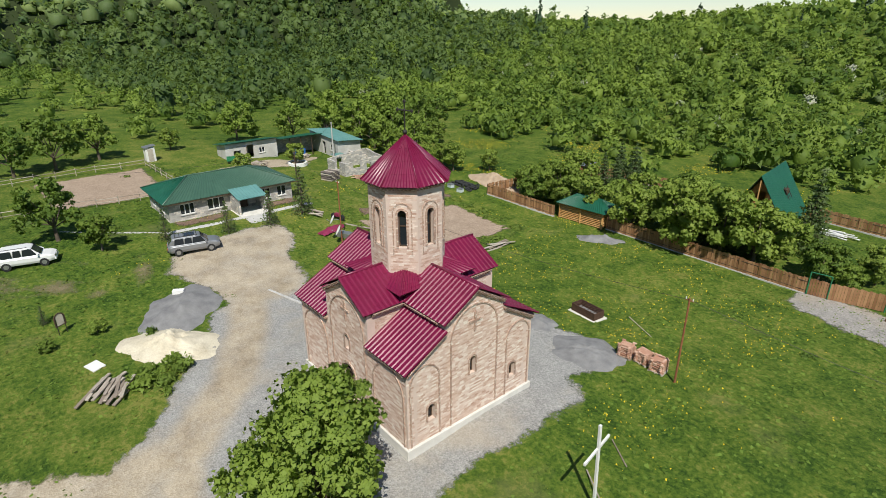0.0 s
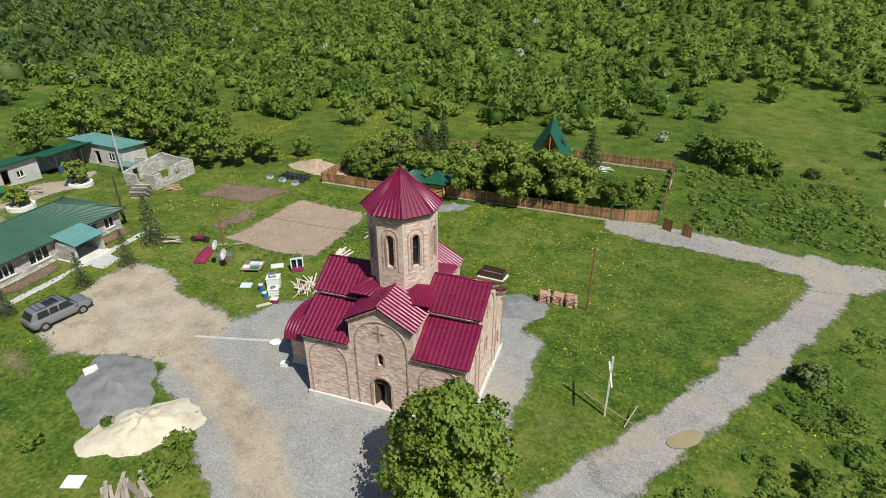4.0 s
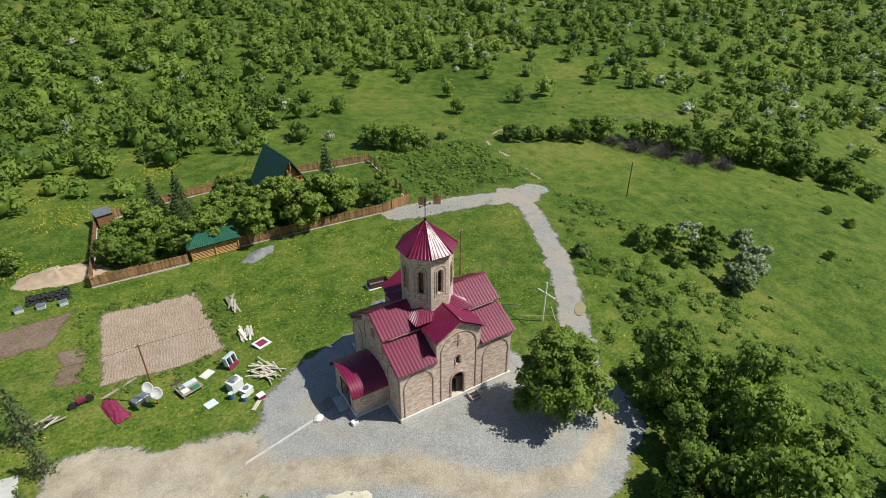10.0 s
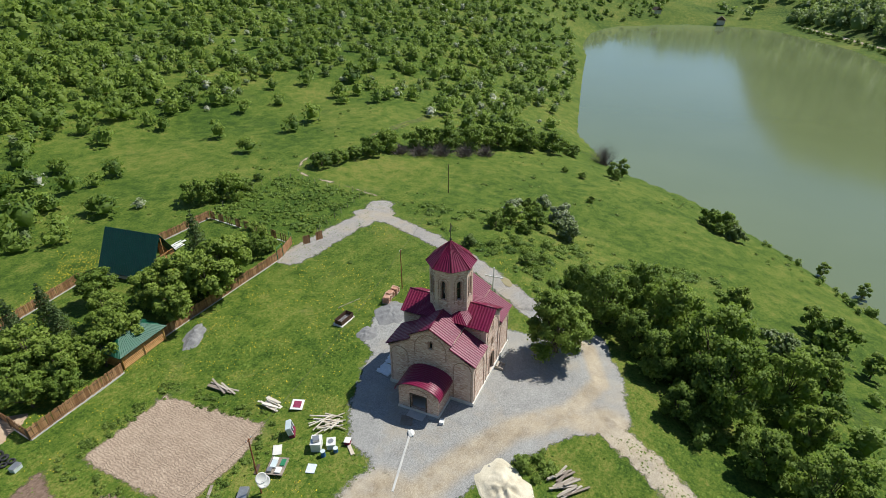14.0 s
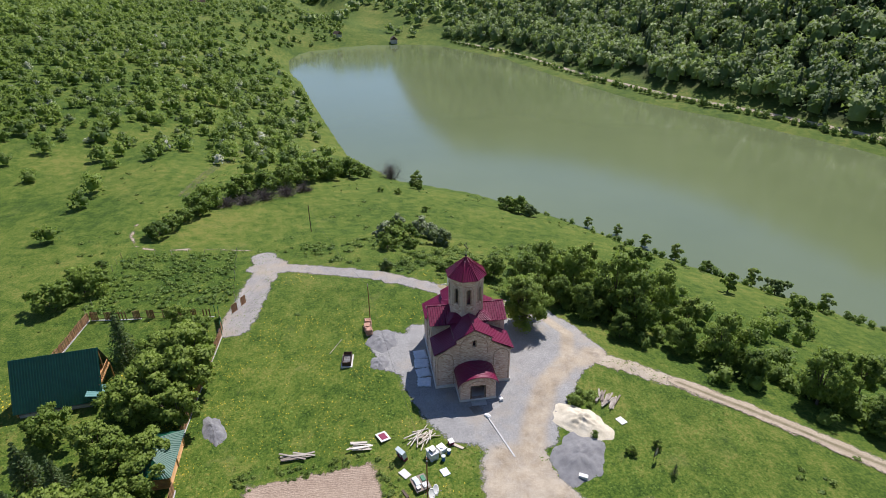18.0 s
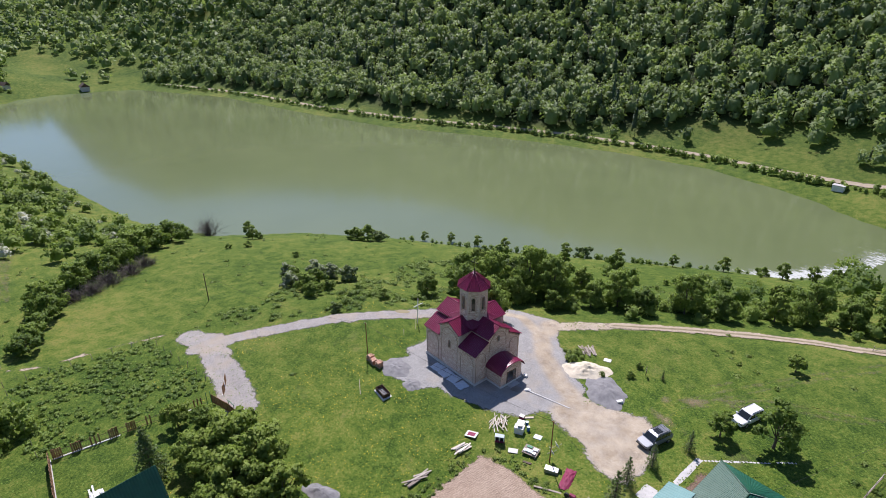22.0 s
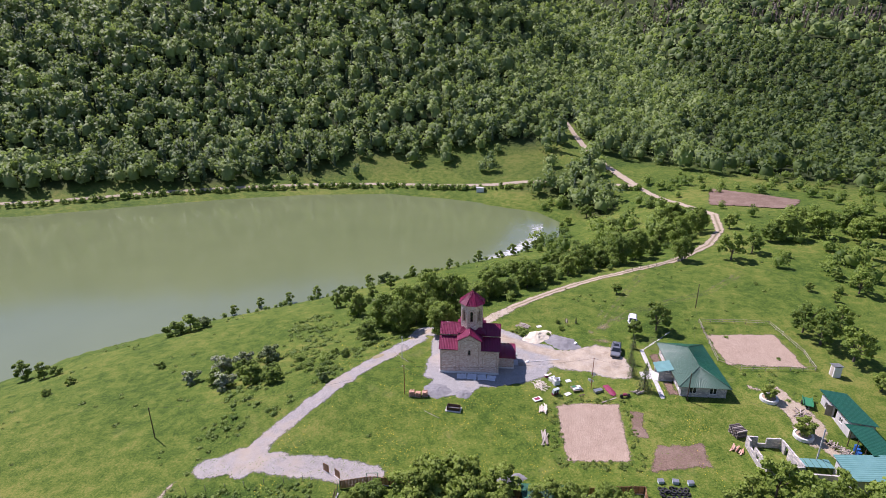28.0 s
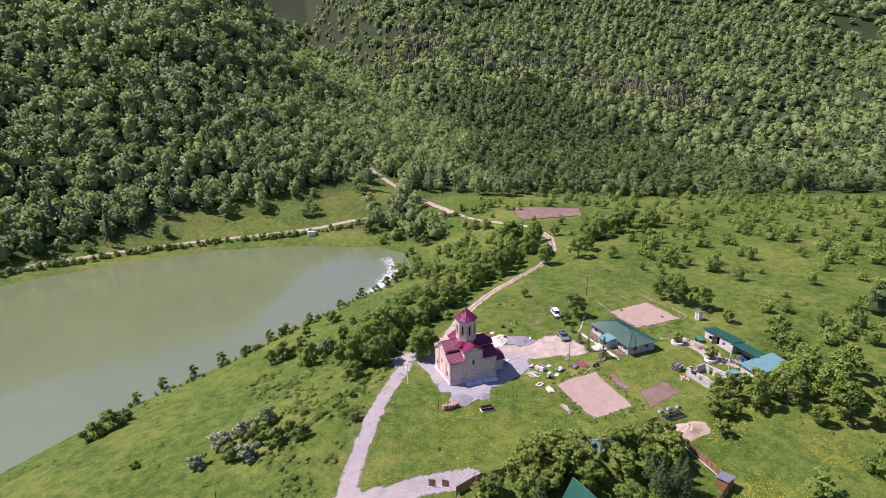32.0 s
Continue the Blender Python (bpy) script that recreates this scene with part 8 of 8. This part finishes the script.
for v in bm.verts:
    v.co *= 1 + 0.5 * noise.noise(v.co * 2.2)
    v.co = Vector((v.co.x * 1.0, v.co.y * 0.6, max(v.co.z * 0.45, -0.1)))
bm.transform(pose(-10.9, -0.6, 0.1, 0, 0, 30))
tagged(link("white_sack", bm, WHITE_PAINT, True), "crumpled white sack on the gravel", "sack")
bm = bmesh.new()
box(bm, -0.28, 0.28, -0.22, 0.22, 0, 0.4, pose(-8.6, -2.75, 0, 0, 0, 10), 0.02)
tagged(link("white_block", bm, WHITE_PAINT), "white block at the corner of the porch", "block")

# ---- stacks of timber ----
def timber(name, label, x, y, turn, count, long, spread, mat, group, seed, round_=False, thick=0.06, flat=True):
    r = random.Random(seed)
    t = thing(name, label, "timber", group, x=x, y=y, turn=turn)
    for i in range(count):
        l = long * r.uniform(0.6, 1.1)
        a = r.gauss(0, 10 if flat else 26)
        px, py, pz = r.uniform(-0.3, 0.3) * long, r.uniform(-spread, spread), thick + (i / count) * 0.35 * (1 if count > 6 else 0.4)
        m = pose(px, py, pz, r.uniform(-6, 6), r.uniform(-5, 5), a)
        bm = bmesh.new()
        if round_:
            bar(bm, m @ Vector((-l / 2, 0, 0)), m @ Vector((l / 2, 0, 0)), thick, thick * 0.8, 8)
        else:
            box(bm, -l / 2, l / 2, -0.1, 0.1, -thick / 2, thick / 2, m, 0.006)
        part("log" if round_ else "plank", bm, mat, t)


timber("timber_heap", "heap of grey weathered planks on the grass", -10.8, -15.3, 150, 22, 2.3, 1.1, GREY_PLANK, "timber heaps", 1, False, 0.09)
timber("log_heap", "loose heap of pale peeled poles by the gravel", -13.0, 7.4, -50, 20, 2.3, 0.9, PALE_WOOD, "timber heaps", 2, True, 0.07, False)
timber("timber_heap", "stack of pale planks on the grass", -13.0, 14.2, 80, 12, 1.9, 0.6, PALE_WOOD, "timber heaps", 3)
timber("timber_heap", "low stack of old planks on the grass", -12.9, 20.8, 85, 9, 3.0, 0.5, GREY_PLANK, "timber heaps", 4)
timber("log_heap", "firewood heap in front of the sheds", -57.2, 21.2, 30, 34, 1.5, 1.5, GREY_PLANK, "firewood", 5, True, 0.08, False)
timber("log_heap", "firewood heap beside the round bed", -55.2, 13.6, 60, 16, 2.2, 0.9, GREY_PLANK, "firewood", 6, True, 0.07, False)
timber("log_heap", "cut logs near the young spruce", -29.9, 9.6, 20, 9, 1.8, 0.7, GREY_PLANK, "firewood", 7, True, 0.09, False)
timber("timber_heap", "white boards stacked behind the summer house", 8.6, 50.6, 5, 12, 3.2, 0.7, WHITE_PAINT, "timber heaps", 8)
timber("timber_heap", "scrap boards beside the unfinished walls", -42.0, 22.5, 50, 10, 1.6, 0.9, STACK_BRICK, "timber heaps", 9)
woodstack = thing("wood_stack", "square stack of grey split wood in the yard", "wood stack", x=-43.2, y=18.7, turn=20)
for lay in range(5):
    for i in range(6):
        bm = bmesh.new()
        y = -0.85 + i * 0.34
        bar(bm, (-0.9, y, 0.14 + lay * 0.26), (0.9, y + fr.uniform(-.08, .08), 0.14 + lay * 0.26), 0.13, 0.12, 7)
        part("log", bm, TWIG if (i + lay) % 3 else GREY_PLANK, woodstack)

# ---- clutter beside the vegetable plot ----
def crate(name, label, category, x, y, turn, sx, sy, sz, mat, z=0.0, group="clutter beside the plot", lid=None):
    c = thing(name, label, category, group, x=x, y=y, turn=turn)
    c.location.z += z
    bm = bmesh.new()
    box(bm, -sx / 2, sx / 2, -sy / 2, sy / 2, 0, sz, bevel=0.015)
    part("body", bm, mat, c)
    if lid:
        bm = bmesh.new()
        box(bm, -sx / 2 - 0.04, sx / 2 + 0.04, -sy / 2 - 0.04, sy / 2 + 0.04, sz, sz + 0.05, bevel=0.01)
        part("lid", bm, lid, c)
    return c


PALE_BLUE = surface("pale_blue_paint", (0.5, 0.58, 0.6), (0.68, 0.74, 0.75), 2, 0.6)
hive = crate("white_cupboard", "white painted cupboard with slabs stacked on it", "cupboard", -15.9, 6.6, 25, 1.15, 0.9, 0.95, WHITE_PAINT, lid=WHITE_PAINT)
bm = bmesh.new()
box(bm, -0.35, 0.25, -0.3, 0.3, 1.02, 1.3, pose(0, 0, 0, 0, 0, 15), 0.02)
part("stacked_box", bm, STEEL, hive)
low = crate("white_table", "low white table with a basin", "table", -15.2, 5.5, 30, 0.9, 0.75, 0.6, WHITE_PAINT, lid=WHITE_PAINT)
bm = bmesh.new()
bar(bm, (0, 0, 0.65), (0, 0, 0.72), 0.2, 0.26, 14)
part("basin", bm, STEEL, low)
for x, y, m, h in ((-16.5, 5.5, BLUE_PLASTIC, 0.6), (-15.6, 4.75, BLUE_PLASTIC, 0.45)):
    b = thing("plastic_drum", "blue plastic drum standing on the grass", "drum", "plastic drums", x=x, y=y)
    bm = bmesh.new()
    bar(bm, (0, 0, 0), (0, 0, h), 0.22, 0.2, 14)
    part("body", bm, m, b)
    bm = bmesh.new()
    bar(bm, (0, 0, h), (0, 0, h + 0.05), 0.23, 0.23, 14)
    part("lid", bm, PALE_BLUE, b)
cab = thing("glazed_cabinet", "old glazed cabinet in white and crimson, leaning on the grass", "cabinet", "clutter beside the plot", x=-15.4, y=9.7, turn=35)
for x0, x1, z0, z1, mt in ((-0.6, 0.6, 0, 0.4, RED_CLOTH), (-0.6, -0.48, 0.4, 1.2, PALE_BLUE), (0.48, 0.6, 0.4, 1.2, PALE_BLUE), (-0.06, 0.06, 0.4, 1.2, PALE_BLUE), (-0.6, 0.6, 1.2, 1.3, PALE_BLUE)):
    bm = bmesh.new()
    box(bm, x0, x1, -0.25, 0.25, z0, z1, pose(0, 0, 0, -14, 0, 0), 0.01)
    part("panel", bm, mt, cab)
bm = bmesh.new()
box(bm, -0.5, 0.5, 0.1, 0.13, 0.4, 1.2, pose(0, 0, 0, -14, 0, 0))
part("pane", bm, GLASS, cab)
fr_ = thing("crimson_frame", "white framed crimson panel lying on planks", "panel", "clutter beside the plot", x=-12.2, y=11.6, turn=25)
bm = bmesh.new()
box(bm, -0.75, 0.75, -0.6, 0.6, 0.12, 0.2, pose(0, 0, 0, 6, 4, 0), 0.01)
part("frame", bm, WHITE_PAINT, fr_)
bm = bmesh.new()
box(bm, -0.5, 0.5, -0.38, 0.38, 0.2, 0.215, pose(0, 0, 0, 6, 4, 0))
part("inset", bm, RED_CLOTH, fr_)
bench = thing("junk_table", "low table loaded with boxes, panes and a green tray", "table", "clutter beside the plot", x=-19.4, y=8.3, turn=18)
bm = bmesh.new()
box(bm, -0.95, 0.95, -0.8, 0.8, 0.32, 0.38, bevel=0.01)
part("top", bm, GREY_PLANK, bench)
for x in (-0.8, 0.8):
    for y in (-0.65, 0.65):
        bm = bmesh.new()
        box(bm, x - 0.05, x + 0.05, y - 0.05, y + 0.05, 0, 0.32)
        part("leg", bm, GREY_PLANK, bench)
for x, y, sx, sy, sz, mt in ((-0.5, -0.3, 0.6, 0.5, 0.14, WHITE_PAINT), (0.35, -0.45, 0.7, 0.4, 0.1, GREEN_PAINT), (0.1, 0.3, 0.8, 0.5, 0.18, PALE_BLUE), (-0.55, 0.45, 0.4, 0.4, 0.2, STEEL), (0.7, 0.35, 0.3, 0.5, 0.12, WHITE_PAINT)):
    bm = bmesh.new()
    box(bm, x - sx / 2, x + sx / 2, y - sy / 2, y + sy / 2, 0.38, 0.38 + sz, bevel=0.01)
    part("box", bm, mt, bench)
for x, y, t, sx, sy, mt, l in ((-17.7, 9.7, 35, 1.2, 0.8, PALE_CONCRETE, "pale board lying on the grass"), (-18.2, 5.6, 20, 1.0, 0.8, POLYTHENE, "crumpled pale sheet on the grass"), (-20.2, 9.9, 25, 1.1, 0.3, DARK_WOOD, "dark plank lying on the grass"),
                               (-24.6, 11.4, 28, 3.2, 0.25, GREY_PLANK, "long grey beam lying beside the plot"), (-14.9, 3.6, 50, 1.3, 0.35, PALE_WOOD, "pale board at the gravel's edge"), (-14.2, -15.5, 20, 1.1, 0.85, WHITE_PAINT, "white slab lying on the grass")):
    bm = bmesh.new()
    box(bm, -sx / 2, sx / 2, -sy / 2, sy / 2, 0.02, 0.1, pose(x, y, float(height(x, y)), 2, 2, t), 0.01)
    tagged(link("loose_board", bm, mt), l, "board", "loose boards")
crate("white_box", "white box with a red side at the gravel's edge", "box", -14.3, 4.3, 15, 0.6, 0.5, 0.4, RED_CLOTH, lid=WHITE_PAINT)
crate("white_block", "white block lying on the stone dust heap", "block", -21.2, -8.1, 60, 0.9, 0.45, 0.35, WHITE_PAINT, z=0.05)
tarp = bmesh.new()
bmesh.ops.create_grid(tarp, x_segments=18, y_segments=14, size=1.0)
for v in tarp.verts:
    u, w = v.co.x, v.co.y
    v.co = Vector((u * 0.62 + 0.15 * noise.noise((w * 3, u, 1)), w * 1.7, 0.06 + 0.32 * max(0, 1 - (u * u + w * w) * 0.85) + 0.14 * noise.noise((u * 3.5, w * 3.5, 4))))
tarp.transform(pose(-25.2, 8.6, float(height(-25.2, 8.6)), 0, 0, 20))
tagged(link("tarpaulin", tarp, RED_CLOTH, True), "crumpled crimson tarpaulin over a heap", "tarpaulin", "clutter beside the plot")
scrap = crate("metal_cabinet", "grey sheet metal cabinet lying on its side", "cabinet", -23.1, 8.9, 25, 1.6, 0.8, 0.5, STEEL)
for dx, dy, dz, r in ((-22.3, 7.2, 2.9, 0.48), (-21.85, 7.55, 1.8, 0.55)):
    d = thing("satellite_dish", "white satellite dish fixed to the rusty pole", "satellite dish", "satellite dishes", x=dx, y=dy, z=dz, turn=-28)
    bm = bmesh.new()
    rows = []
    for k in range(6):
        q = k / 5
        rows.append([bm.verts.new((r * q * math.cos(2 * math.pi * j / 22), -0.22 * q * q * r * -1 * -1, r * q * math.sin(2 * math.pi * j / 22))) for j in range(22)] if k else [bm.verts.new((0, 0, 0))])
    for j in range(22):
        bm.faces.new((rows[0][0], rows[1][j], rows[1][(j + 1) % 22]))
        for k in range(1, 5):
            bm.faces.new((rows[k][j], rows[k + 1][j], rows[k + 1][(j + 1) % 22], rows[k][(j + 1) % 22]))
    e = bmesh.ops.extrude_face_region(bm, geom=bm.faces[:])
    bmesh.ops.translate(bm, vec=(0, 0.025, 0), verts=[q for q in e["geom"] if isinstance(q, bmesh.types.BMVert)])
    bm.transform(pose(0, 0, 0, -28, 0, 0))
    part("reflector", bm, WHITE_PAINT, d, smooth=True)
    bm = bmesh.new()
    bar(bm, (0, 0, -r * 0.8), (0, -r * 1.1, r * 0.1), 0.015)
    bar(bm, (0, -r * 1.05, r * 0.02), (0, -r * 1.25, r * 0.2), 0.04)
    part("feed_arm", bm, STEEL, d)
    bm = bmesh.new()
    bar(bm, (0, 0.02, 0), (-0.15, 0.6, -0.1), 0.03)
    part("bracket", bm, STEEL, d)
bike = thing("rotary_tiller", "small red and black motor tiller with two wheels", "tiller", "clutter beside the plot", x=-27.4, y=10.6, turn=15)
for x in (-0.65, 0.65):
    bm = bmesh.new()
    bar(bm, (x, -0.1, 0.32), (x, 0.1, 0.32), 0.32, 0.32, 16)
    part("wheel", bm, RUBBER, bike)
bm = bmesh.new()
box(bm, -0.35, 0.35, -0.2, 0.2, 0.35, 0.75, bevel=0.05)
part("engine", bm, RED_CLOTH, bike)
bm = bmesh.new()
bar(bm, (0, 0.1, 0.6), (-0.3, 0.9, 1.0), 0.025)
bar(bm, (0, 0.1, 0.6), (0.3, 0.9, 1.0), 0.025)
part("handlebar", bm, IRON, bike)

# ---- tyres, hives and bits behind the plot ----
tyre_bm = bmesh.new()
seg, ringn = 18, 8
tv = [[tyre_bm.verts.new(((0.27 + 0.11 * math.cos(2 * math.pi * j / ringn)) * math.cos(2 * math.pi * i / seg), (0.27 + 0.11 * math.cos(2 * math.pi * j / ringn)) * math.sin(2 * math.pi * i / seg), 0.11 + 0.1 * math.sin(2 * math.pi * j / ringn))) for j in range(ringn)] for i in range(seg)]
for i in range(seg):
    for j in range(ringn):
        tyre_bm.faces.new((tv[i][j], tv[(i + 1) % seg][j], tv[(i + 1) % seg][(j + 1) % ringn], tv[i][(j + 1) % ringn]))
tyre = tagged(link("tyre", tyre_bm, RUBBER, True), "old black car tyre on a pile", "tyre", "old tyres")
spots = [(-31.8 + 0.72 * (i % 6) + fr.uniform(-.1, .1), 31.2 + 0.8 * (i // 6) + fr.uniform(-.1, .1), 0) for i in range(18)] + [(-31.4 + 0.75 * i, 31.8, 1) for i in range(5)]
for k, (x, y, up) in enumerate(spots):
    m = pose(x, y, float(height(x, y)) + 0.21 * up, fr.uniform(-10, 10) + (70 if k % 7 == 3 else 0), fr.uniform(-10, 10), 0)
    if k % 7 == 3:
        m = Matrix.Translation((0, 0, 0.25)) @ m
    if k == 0:
        tyre.matrix_world = m
    else:
        copy_thing(tyre, m)
for x, y, t in ((-28.6, 29.8, 10), (-30.6, 29.9, -5), (-32.6, 30.1, 8)):
    c = crate("grey_crate", "grey box with a sloping lid on bare soil", "crate", x, y, t, 0.8, 0.6, 0.45, PALE_BLUE, group="grey crates", lid=STEEL)
bed = None
for x, y in ((-51.6, 9.9), (-53.1, 18.7)):
    b = thing("round_bed", "round whitewashed stone bed with a small tree", "flower bed", "round beds", x=x, y=y)
    bm = bmesh.new()
    for i in range(16):
        a = 2 * math.pi * i / 16
        box(bm, 1.1, 1.42, -0.27, 0.27, -0.1, 0.5, pose(0, 0, 0, 0, 0, math.degrees(a)), 0.04)
    part("rim", bm, WHITE_PAINT, b)
    bm = bmesh.new()
    bar(bm, (0, 0, 0), (0, 0, 0.38), 1.15, 1.12, 20)
    part("soil", bm, EARTH_HEAP, b)
for i in range(3):
    b = thing("plastic_drum", "blue plastic drum under the open shed", "drum", "plastic drums", x=-59.4 + 0.2 * i, y=21.3 + 0.75 * i)
    bm = bmesh.new()
    bar(bm, (0, 0, 0), (0, 0, 0.95), 0.3, 0.3, 16)
    part("body", bm, BLUE_PLASTIC, b)
    bm = bmesh.new()
    bar(bm, (0, 0, 0.95), (0, 0, 1.0), 0.31, 0.29, 16)
    part("lid", bm, BLUE_PLASTIC, b)
cart = thing("green_trailer", "green two-wheeled farm trailer beside the shed", "trailer", x=-57.3, y=11.0, turn=70)
bm = bmesh.new()
box(bm, -1.3, 1.3, -0.7, 0.7, 0.5, 0.62)
for s in (-1, 1):
    box(bm, -1.3, 1.3, s * 0.7 - 0.03, s * 0.7 + 0.03, 0.62, 0.95)
part("tray", bm, GREEN_PAINT, cart)
for s in (-1, 1):
    bm = bmesh.new()
    bar(bm, (0, s * 0.75, 0.33), (0, s * 0.92, 0.33), 0.33, 0.33, 16)
    part("wheel", bm, RUBBER, cart)
bm = bmesh.new()
bar(bm, (1.3, 0, 0.5), (2.4, 0, 0.35), 0.04)
part("drawbar", bm, IRON, cart)

# the notice board with its picture frame among the young trees
sign = thing("picture_board", "small framed board on two legs among young trees", "notice board", x=-20.2, y=-16.4, turn=-60)
for x in (-0.3, 0.3):
    bm = bmesh.new()
    bar(bm, (x, 0, -0.1), (x, 0, 1.5), 0.025)
    part("leg", bm, IRON, sign)
bm = bmesh.new()
line = arch(0, 0.75, 0.75, 0.95)
strip(bm, line + line[:1], 0.08, 0.04, IDENT)
part("frame", bm, DARK_WOOD, sign)
bm = bmesh.new()
bm.faces.new([bm.verts.new((p, 0.0, q)) for p, q in arch(0, 0.75, 0.75, 0.95)])
part("picture", bm, PALE_WOOD, sign)

# white foam on the lake's end, a film on the water that thins out from the shore
FX, FY = np.meshgrid(np.arange(-27, 16, 0.8), np.arange(-160, -95, 0.8))
away = edge_distance(FX, FY, LAKE)
near_end = np.exp(-((FX + 13) / 17) ** 2) * rise(-FY, 96, 108) * (1 - rise(-FY, 145, 158))
ids = np.arange(FX.size).reshape(FX.shape)
q = np.stack([ids[:-1, :-1], ids[:-1, 1:], ids[1:, 1:], ids[1:, :-1]], -1).reshape(-1, 4)
q = q[(away.ravel()[q] < 1.2).all(1) & (away.ravel()[q] > -24).all(1)]
used, inv = np.unique(q, return_inverse=True)
me = mesh_from("shore_foam", np.stack([FX, FY, np.full(FX.shape, LAKE_Z + 0.03)], -1).reshape(-1, 3)[used], inv.reshape(-1, 4), FOAM)
me.attributes.new("cover", "FLOAT", "POINT").data.foreach_set("value", ((1 - 0.75 * rise(-away, 0, 7) - 0.25 * rise(-away, 7, 22)) * near_end * 1.5 - 0.22).ravel()[used].astype(np.float32))
tagged(new("shore_foam", me), "white foam drifted to the end of the lake", "foam", kind="stuff")

# a muddy puddle in the lane
bm = bmesh.new()
bm.faces.new([bm.verts.new((18.9 + 1.35 * math.cos(a) * 0.74 - 0.6 * math.sin(a) * 0.67 * (1 + 0.15 * math.sin(3 * a)), -0.35 + 1.35 * math.cos(a) * 0.67 + 0.6 * math.sin(a) * 0.74, float(height(18.9, -0.35)) + 0.085)) for a in [2 * math.pi * k / 28 for k in range(28)]])
MUDDY = surface("muddy_water", (0.3, 0.25, 0.13), (0.38, 0.32, 0.18), 0.8, 0.08, bump=0.02)
tagged(link("puddle", bm, MUDDY), "muddy puddle in the gravel lane", "puddle")

# ---- the bricks of the church, laid in courses ----
def courses(lo, hi, z0, z1, seed, long=0.31, joint=0.012, course=0.098):
    """Middles and half lengths of running-bond bricks between lo and hi."""
    r2 = np.random.default_rng(seed)
    us, zs, hs = [], [], []
    for i in range(int((z1 - z0) / course)):
        edge = lo - long * (0.5 if i % 2 else 0.0) - r2.uniform(0, 0.04)
        while edge < hi:
            w = long * r2.uniform(0.82, 1.08)
            us.append(edge + w / 2)
            zs.append(z0 + (i + 0.5) * course)
            hs.append((w - joint) / 2)
            edge += w
    return np.array(us), np.array(zs), np.array(hs)


def fitting(u, z, h, outline, holes):
    ok = np.ones(len(u), bool)
    for o in (-1.0, 1.0):
        for q in (-0.04, 0.04):
            ok &= edge_distance(u + o * h, z + q, outline) < -0.004
    for hole in holes:
        for o in (-1.0, 0.0, 1.0):
            ok &= edge_distance(u + o * h, z, hole) > 0.015
    return ok


def laid(name, m, u, z, h, parent, seed, half=0.044):
    """One skin of bricks, each an island standing a little proud of the wall face at local y = 0."""
    r2 = np.random.default_rng(seed)
    n = len(u)
    out = -0.0025 - r2.uniform(0, 0.003, n)
    back = np.full(n, 0.004)
    corner = lambda su, y, sz: np.stack([u + su * h, y, z + sz * half], 1)
    v = np.stack([corner(-1, back, -1), corner(1, back, -1), corner(1, back, 1), corner(-1, back, 1),
                  corner(-1, out, -1), corner(1, out, -1), corner(1, out, 1), corner(-1, out, 1)], 1).reshape(-1, 3)
    v = v @ np.array(m.to_3x3()).T + np.array(m.translation)
    base = np.array([(4, 5, 6, 7), (0, 1, 5, 4), (1, 2, 6, 5), (2, 3, 7, 6), (3, 0, 4, 7)])
    f = (base[None] + (np.arange(n) * 8)[:, None, None]).reshape(-1, 4)
    me = mesh_from(name, v, f, BRICK_FACE)
    me.polygons.foreach_set("use_smooth", np.zeros(len(f), bool))
    ob = new(name, me)
    ob.parent = parent
    return tagged(ob, "pink and cream bricks laid in running bond", kind="stuff")


for k, (face, outline, holes) in enumerate(((FACE_S, long_side(CX, XW, XE), south_holes), (FACE_N, long_side(-CX, -XE, -XW), north_holes),
                                            (FACE_E, short_side(CY, YS + 0.5, YN - 0.5), east_holes), (FACE_W, short_side(-CY, -YN + 0.5, -YS - 0.5), west_holes))):
    outline = [(p, max(q, 0.44)) for p, q in outline]
    u, z, h = courses(min(p for p, q in outline), max(p for p, q in outline), 0.44, RIDGE, 200 + k)
    ok = fitting(u, z, h, outline, holes)
    laid("brickwork", face, u[ok], z[ok], h[ok], church, 210 + k)
# corner piers of the east and west ends, and the drum
for k, (face, lo, hi) in enumerate(((FACE_E, YS, YS + 0.5), (FACE_E, YN - 0.5, YN), (FACE_W, -YN, -YN + 0.5), (FACE_W, -YS - 0.5, -YS))):
    u, z, h = courses(lo, hi, 0.44, EAVE, 220 + k)
    ok = (u - h > lo - 0.01) & (u + h < hi + 0.01)
    laid("brickwork", face, u[ok], z[ok], h[ok], church, 230 + k)
SHORT_BRICK = [block_mesh("brick", BRICK_FACE, w, 0.02, 0.088) for w in (0.25, 0.27, 0.29, 0.31)]
for k in range(8):
    m = pose(DX, DY, 0, 0, 0, 45 * k) @ pose(0, -APO, 0)
    u, z, h = courses(-side / 2, side / 2, 7.5, 13.0, 240 + k)
    ok = fitting(u, z, h, [(-side / 2, 7.3), (side / 2, 7.3), (side / 2, 13.04), (-side / 2, 13.04)], [arch(0, 9.55, 0.7, 2.3)])
    u, z, h = u[ok], z[ok], h[ok]
    # the bricks below the windows of the near sides can be picked up one by one
    single = (z > 8.1) & (z < 9.5) & (k in (0, 1, 2, 7))
    for a, b, c in zip(u[single], z[single], h[single]):
        piece("brick", SHORT_BRICK[int(np.argmin(abs(np.array([0.125, 0.135, 0.145, 0.155]) - c)))], church, m @ pose(float(a), 0.003, float(b)))
    laid("brickwork", m, u[~single], z[~single], h[~single], church, 250 + k)
